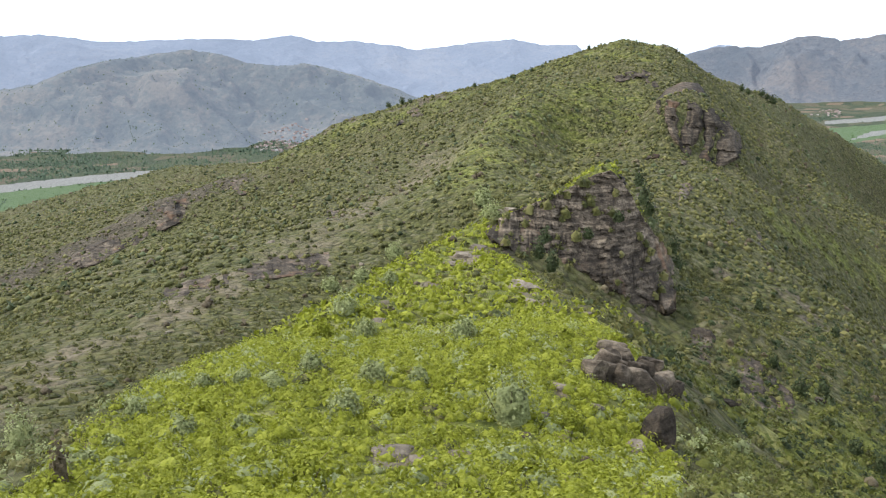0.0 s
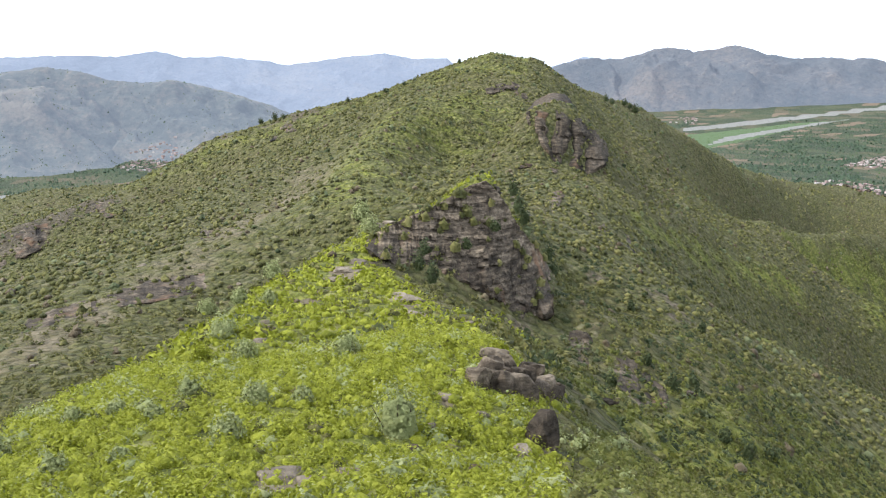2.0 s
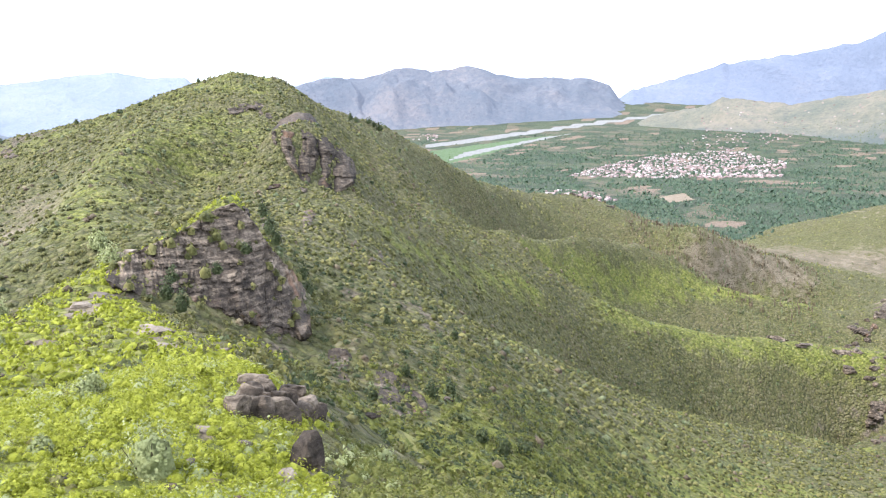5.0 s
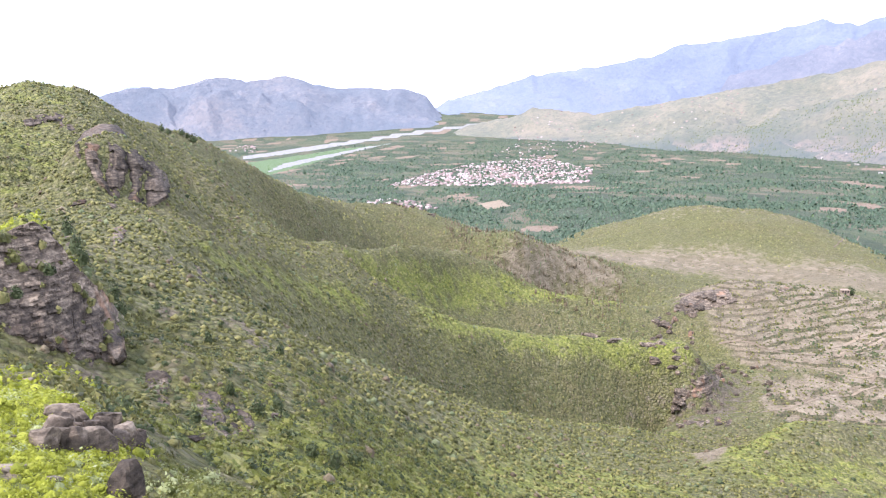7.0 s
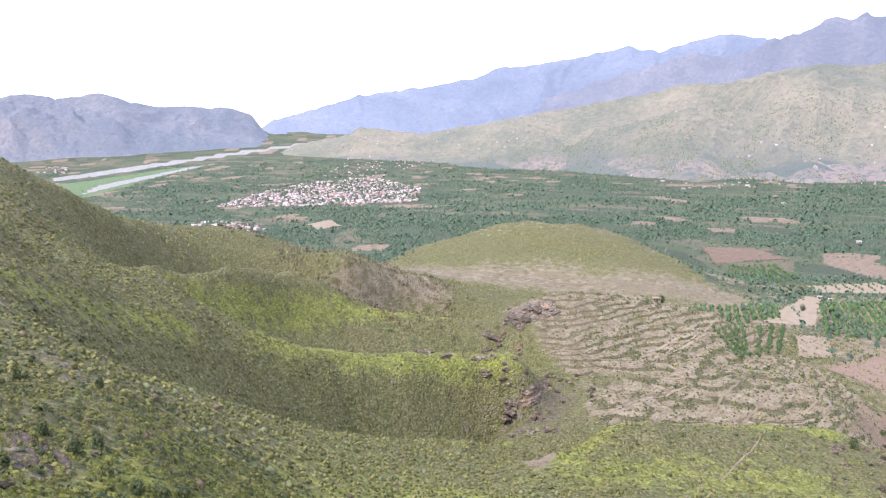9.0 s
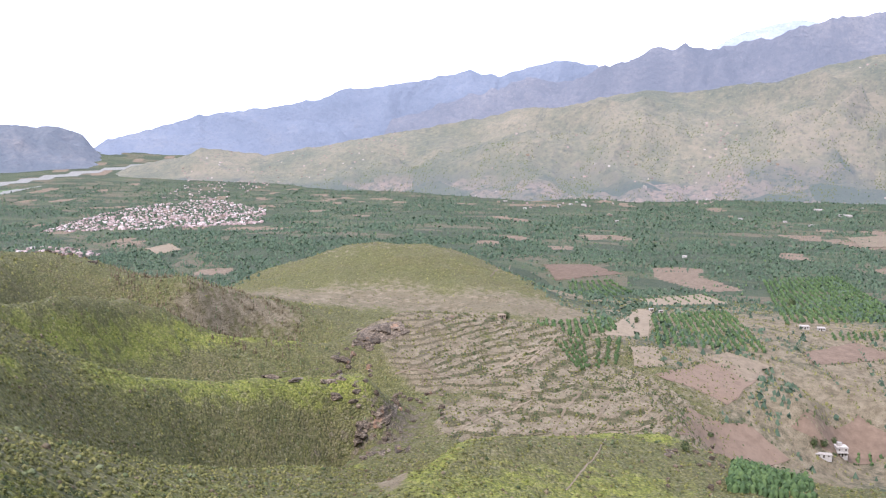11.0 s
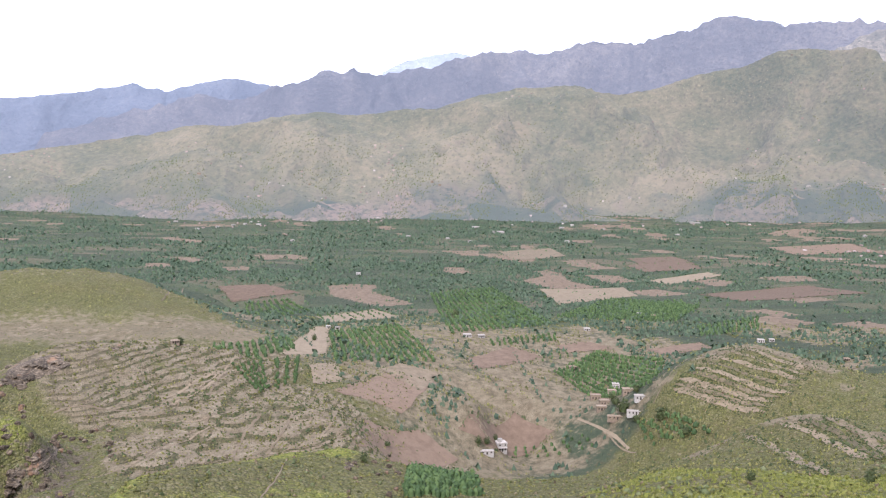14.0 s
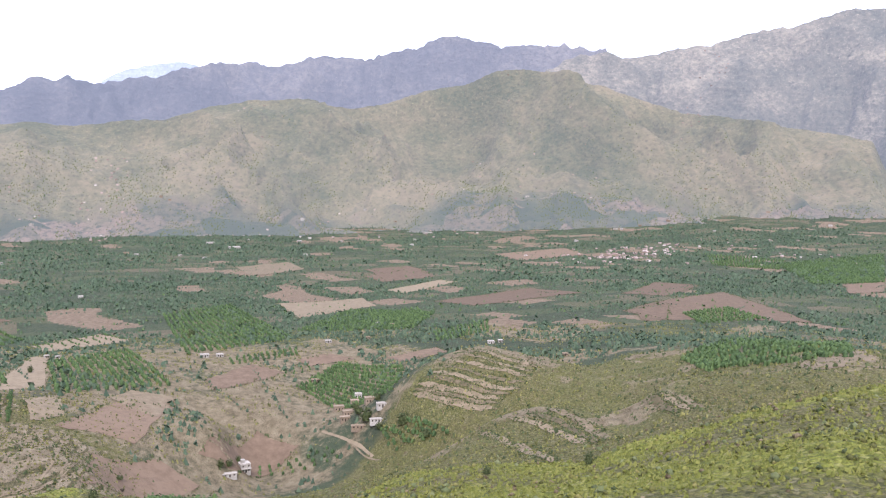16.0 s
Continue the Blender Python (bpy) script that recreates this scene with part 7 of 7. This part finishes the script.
cover("low_scrub", "green scrub on the spur below the summit", 16000, 90, 128, 120, 270, lambda a, r: 0.4 + 0.6 * lush_share(a, r), TUFT, 0.5, 1.3, LEAF_SPUR, 28)
cover("low_scrub", "grey-green scrub on the hillsides", 3500, -33, 128, 125, 480, bare, COARSE_LEAF, 1.0, 2.2, LEAF_GREY, 20)
cover("low_scrub", "dark bushes on the hillsides", 2200, -33, 128, 125, 620, lambda a, r: np.clip(bare(a, r), 0.25, 1) * (1 - sample(FARM, a, r)), COARSE_LEAF, 1.0, 2.2, LEAF_DARK, 21)
cover("low_scrub", "dry brown twigs on the bare slopes", 11000, -33, 128, 60, 620, lambda a, r: 0.5 * (1 - sample(FARM, a, r)), COARSE_LEAF, 0.8, 1.8, LEAF_DRY, 22)
cover("low_scrub", "olive scrub on the low hills", 30000, 25, 128, 480, 1050, lambda a, r: bare(a, r), TUFT, 1.2, 2.6, LEAF_OLIVE, 23)


def grove(az, r):
    x, y = r * np.sin(np.radians(az)), r * np.cos(np.radians(az))
    kind = plot_kind(az, r)
    return np.clip((fbm(x / 170, y / 170, 4, 81) + 0.3) * 3, 0.15, 1) * np.clip((3400 - r) / 900, 0.35, 1) * np.where(in_fields(az, r), 0.0, np.where(kind > np.where(az > 82, 0.88, 0.94), 0.03, np.where(kind > 0.74, 0.2, 1.0))) * sample(FARM, az, r) * (surface(az, r) < sample(Z2, az, r) + 1) * (1 - np.maximum(sample(river, az, r), sample(meadow, az, r)))


cover("valley_trees", "dark green trees scattered over the plain", 62000, 15, 128, 520, 1500, lambda a, r: 0.9 * grove(a, r), TUFT, 3.6, 7.2, LEAF_GROVE, 31)
cover("valley_trees", "dark green groves and orchards of the plain", 150000, -33, 128, 1400, 3500, grove, TUFT, 5.0, 10.5, LEAF_GROVE, 32)
cover("valley_trees", "dark green trees of the plain beyond the river", 26000, -33, 16, 850, 1700, grove, TUFT, 3.6, 7.0, LEAF_GROVE, 34)
cover("valley_trees", "green orchards of the plain", 14000, -33, 128, 900, 3300, lambda a, r: 0.8 * sample(FARM, a, r) * (1 - sample(river, a, r)), TUFT, 3.0, 6.0, LEAF_ORCHARD, 33)

def slope_cover(name, label, count, az0, az1, near, far, keep, protos, small, large, material, seed):
    """Bushes and trees on the mountain sides."""
    rng = np.random.default_rng(seed)
    az, r = rng.uniform(az0, az1, count), np.sqrt(rng.uniform(near ** 2, far ** 2, count))
    x, y = r * np.sin(np.radians(az)), r * np.cos(np.radians(az))
    ok = (surface(az, r) > sample(Z2, az, r) + 0.5) & (rng.random(count) < keep(x, y, r))
    x, y = x[ok], y[ok]
    return stuff(name, label, "scrub", protos, x, y, rng.uniform(small, large, len(x)), material)


# paler leaf colour on these far slopes stands in for haze
slope_cover("slope_trees", "dark green trees on the foot of the mountain slope", 60000, 40, 128, 2650, 3600, lambda x, y, r: np.clip((fbm(x / 160, y / 70, 4, 91) + 0.12) * 4, 0.03, 1) * np.clip((3600 - r) / 750, 0.0, 1) ** 1.5, TUFT, 3.5, 7.5, LEAF_GREY, 35)
slope_cover("slope_scrub", "dark scrub dotting the mountain slope", 22000, 40, 128, 2700, 3900, lambda x, y, r: np.clip((fbm(x / 220, y / 220, 4, 92) + 0.5) * 1.2, 0.1, 1), TUFT, 1.4, 3.2, LEAF_GREY, 36)
cover("saplings", "thin pale saplings on the brown slope", 1800, 37, 49, 480, 620, lambda a, r: 0.6 * (1 - sample(FARM, a, r)), SAPLING, 1.4, 2.6, LEAF_DRY, 41)
cover("saplings", "grey-green saplings on the brown slope", 1100, 37, 50, 460, 640, lambda a, r: 0.5 * (1 - sample(FARM, a, r)), SAPLING, 1.3, 2.4, LEAF_GREY, 42)
cover("terrace_bushes", "dark bushes growing along the terrace banks", 34000, 58, 128, 360, 720, lambda a, r: np.clip(1.3 * sample(RISERS, a, r), 0, 1), TUFT, 1.0, 2.2, LEAF_DARK, 43)
cover("vale_scrub", "olive scrub between the fields", 36000, 58, 128, 460, 950, lambda a, r: sample(FARM, a, r) * ~in_fields(a, r) * (1 - np.clip(1.6 * sample(TERRACED, a, r), 0, 1)) * (value_noise(a * r / 57 / 14, r / 14, 9) > 0.5), TUFT, 1.0, 2.6, LEAF_OLIVE, 44)
cover("terrace_scrub", "olive and dark bushes between the terraces", 12000, 92, 128, 350, 720, lambda a, r: (1 - sample(FARM, a, r)) * np.clip(0.75 - sample(soil, a, r), 0.1, 1), TUFT, 0.9, 2.4, LEAF_OLIVE, 46)
cover("terrace_scrub", "dark bushes between the terraces", 3500, 92, 128, 350, 720, lambda a, r: 1 - sample(FARM, a, r), TUFT, 1.0, 2.6, LEAF_DARK, 47)
cover("bare_slope_scrub", "dark low bushes dotting the bare slopes", 6500, 54, 78, 370, 640, lambda a, r: 0.8 * np.clip(sample(soil, a, r) * 1.5, 0, 1), COARSE_LEAF, 0.8, 1.9, LEAF_OLIVE, 45)


def hedges(count, near, far, seed):
    """Lines of trees along field edges and tracks of the plain."""
    rng = np.random.default_rng(seed)
    xs, ys = [], []
    for _ in range(count):
        az, r = rng.uniform(-30, 127), math.sqrt(rng.uniform(near ** 2, far ** 2))
        turn = rng.choice([0.6, 2.17]) + rng.normal() * 0.25
        n = rng.integers(8, 26)
        t = np.arange(n) * rng.uniform(4, 7)
        xs.append(r * math.sin(radians(az)) + t * math.cos(turn) + rng.normal(size=n))
        ys.append(r * math.cos(radians(az)) + t * math.sin(turn) + rng.normal(size=n))
    x, y = np.concatenate(xs), np.concatenate(ys)
    keep = sample(FARM, np.degrees(np.arctan2(x, y)), np.hypot(x, y)) * (1 - sample(river, np.degrees(np.arctan2(x, y)), np.hypot(x, y))) > 0.6
    x, y = x[keep], y[keep]
    return stuff("hedgerow", "dark green hedgerow trees along the field edges", "hedge", TUFT, x, y, rng.uniform(2.2, 5.0, len(x)), LEAF_GROVE)


hedges(420, 560, 2400, 51)
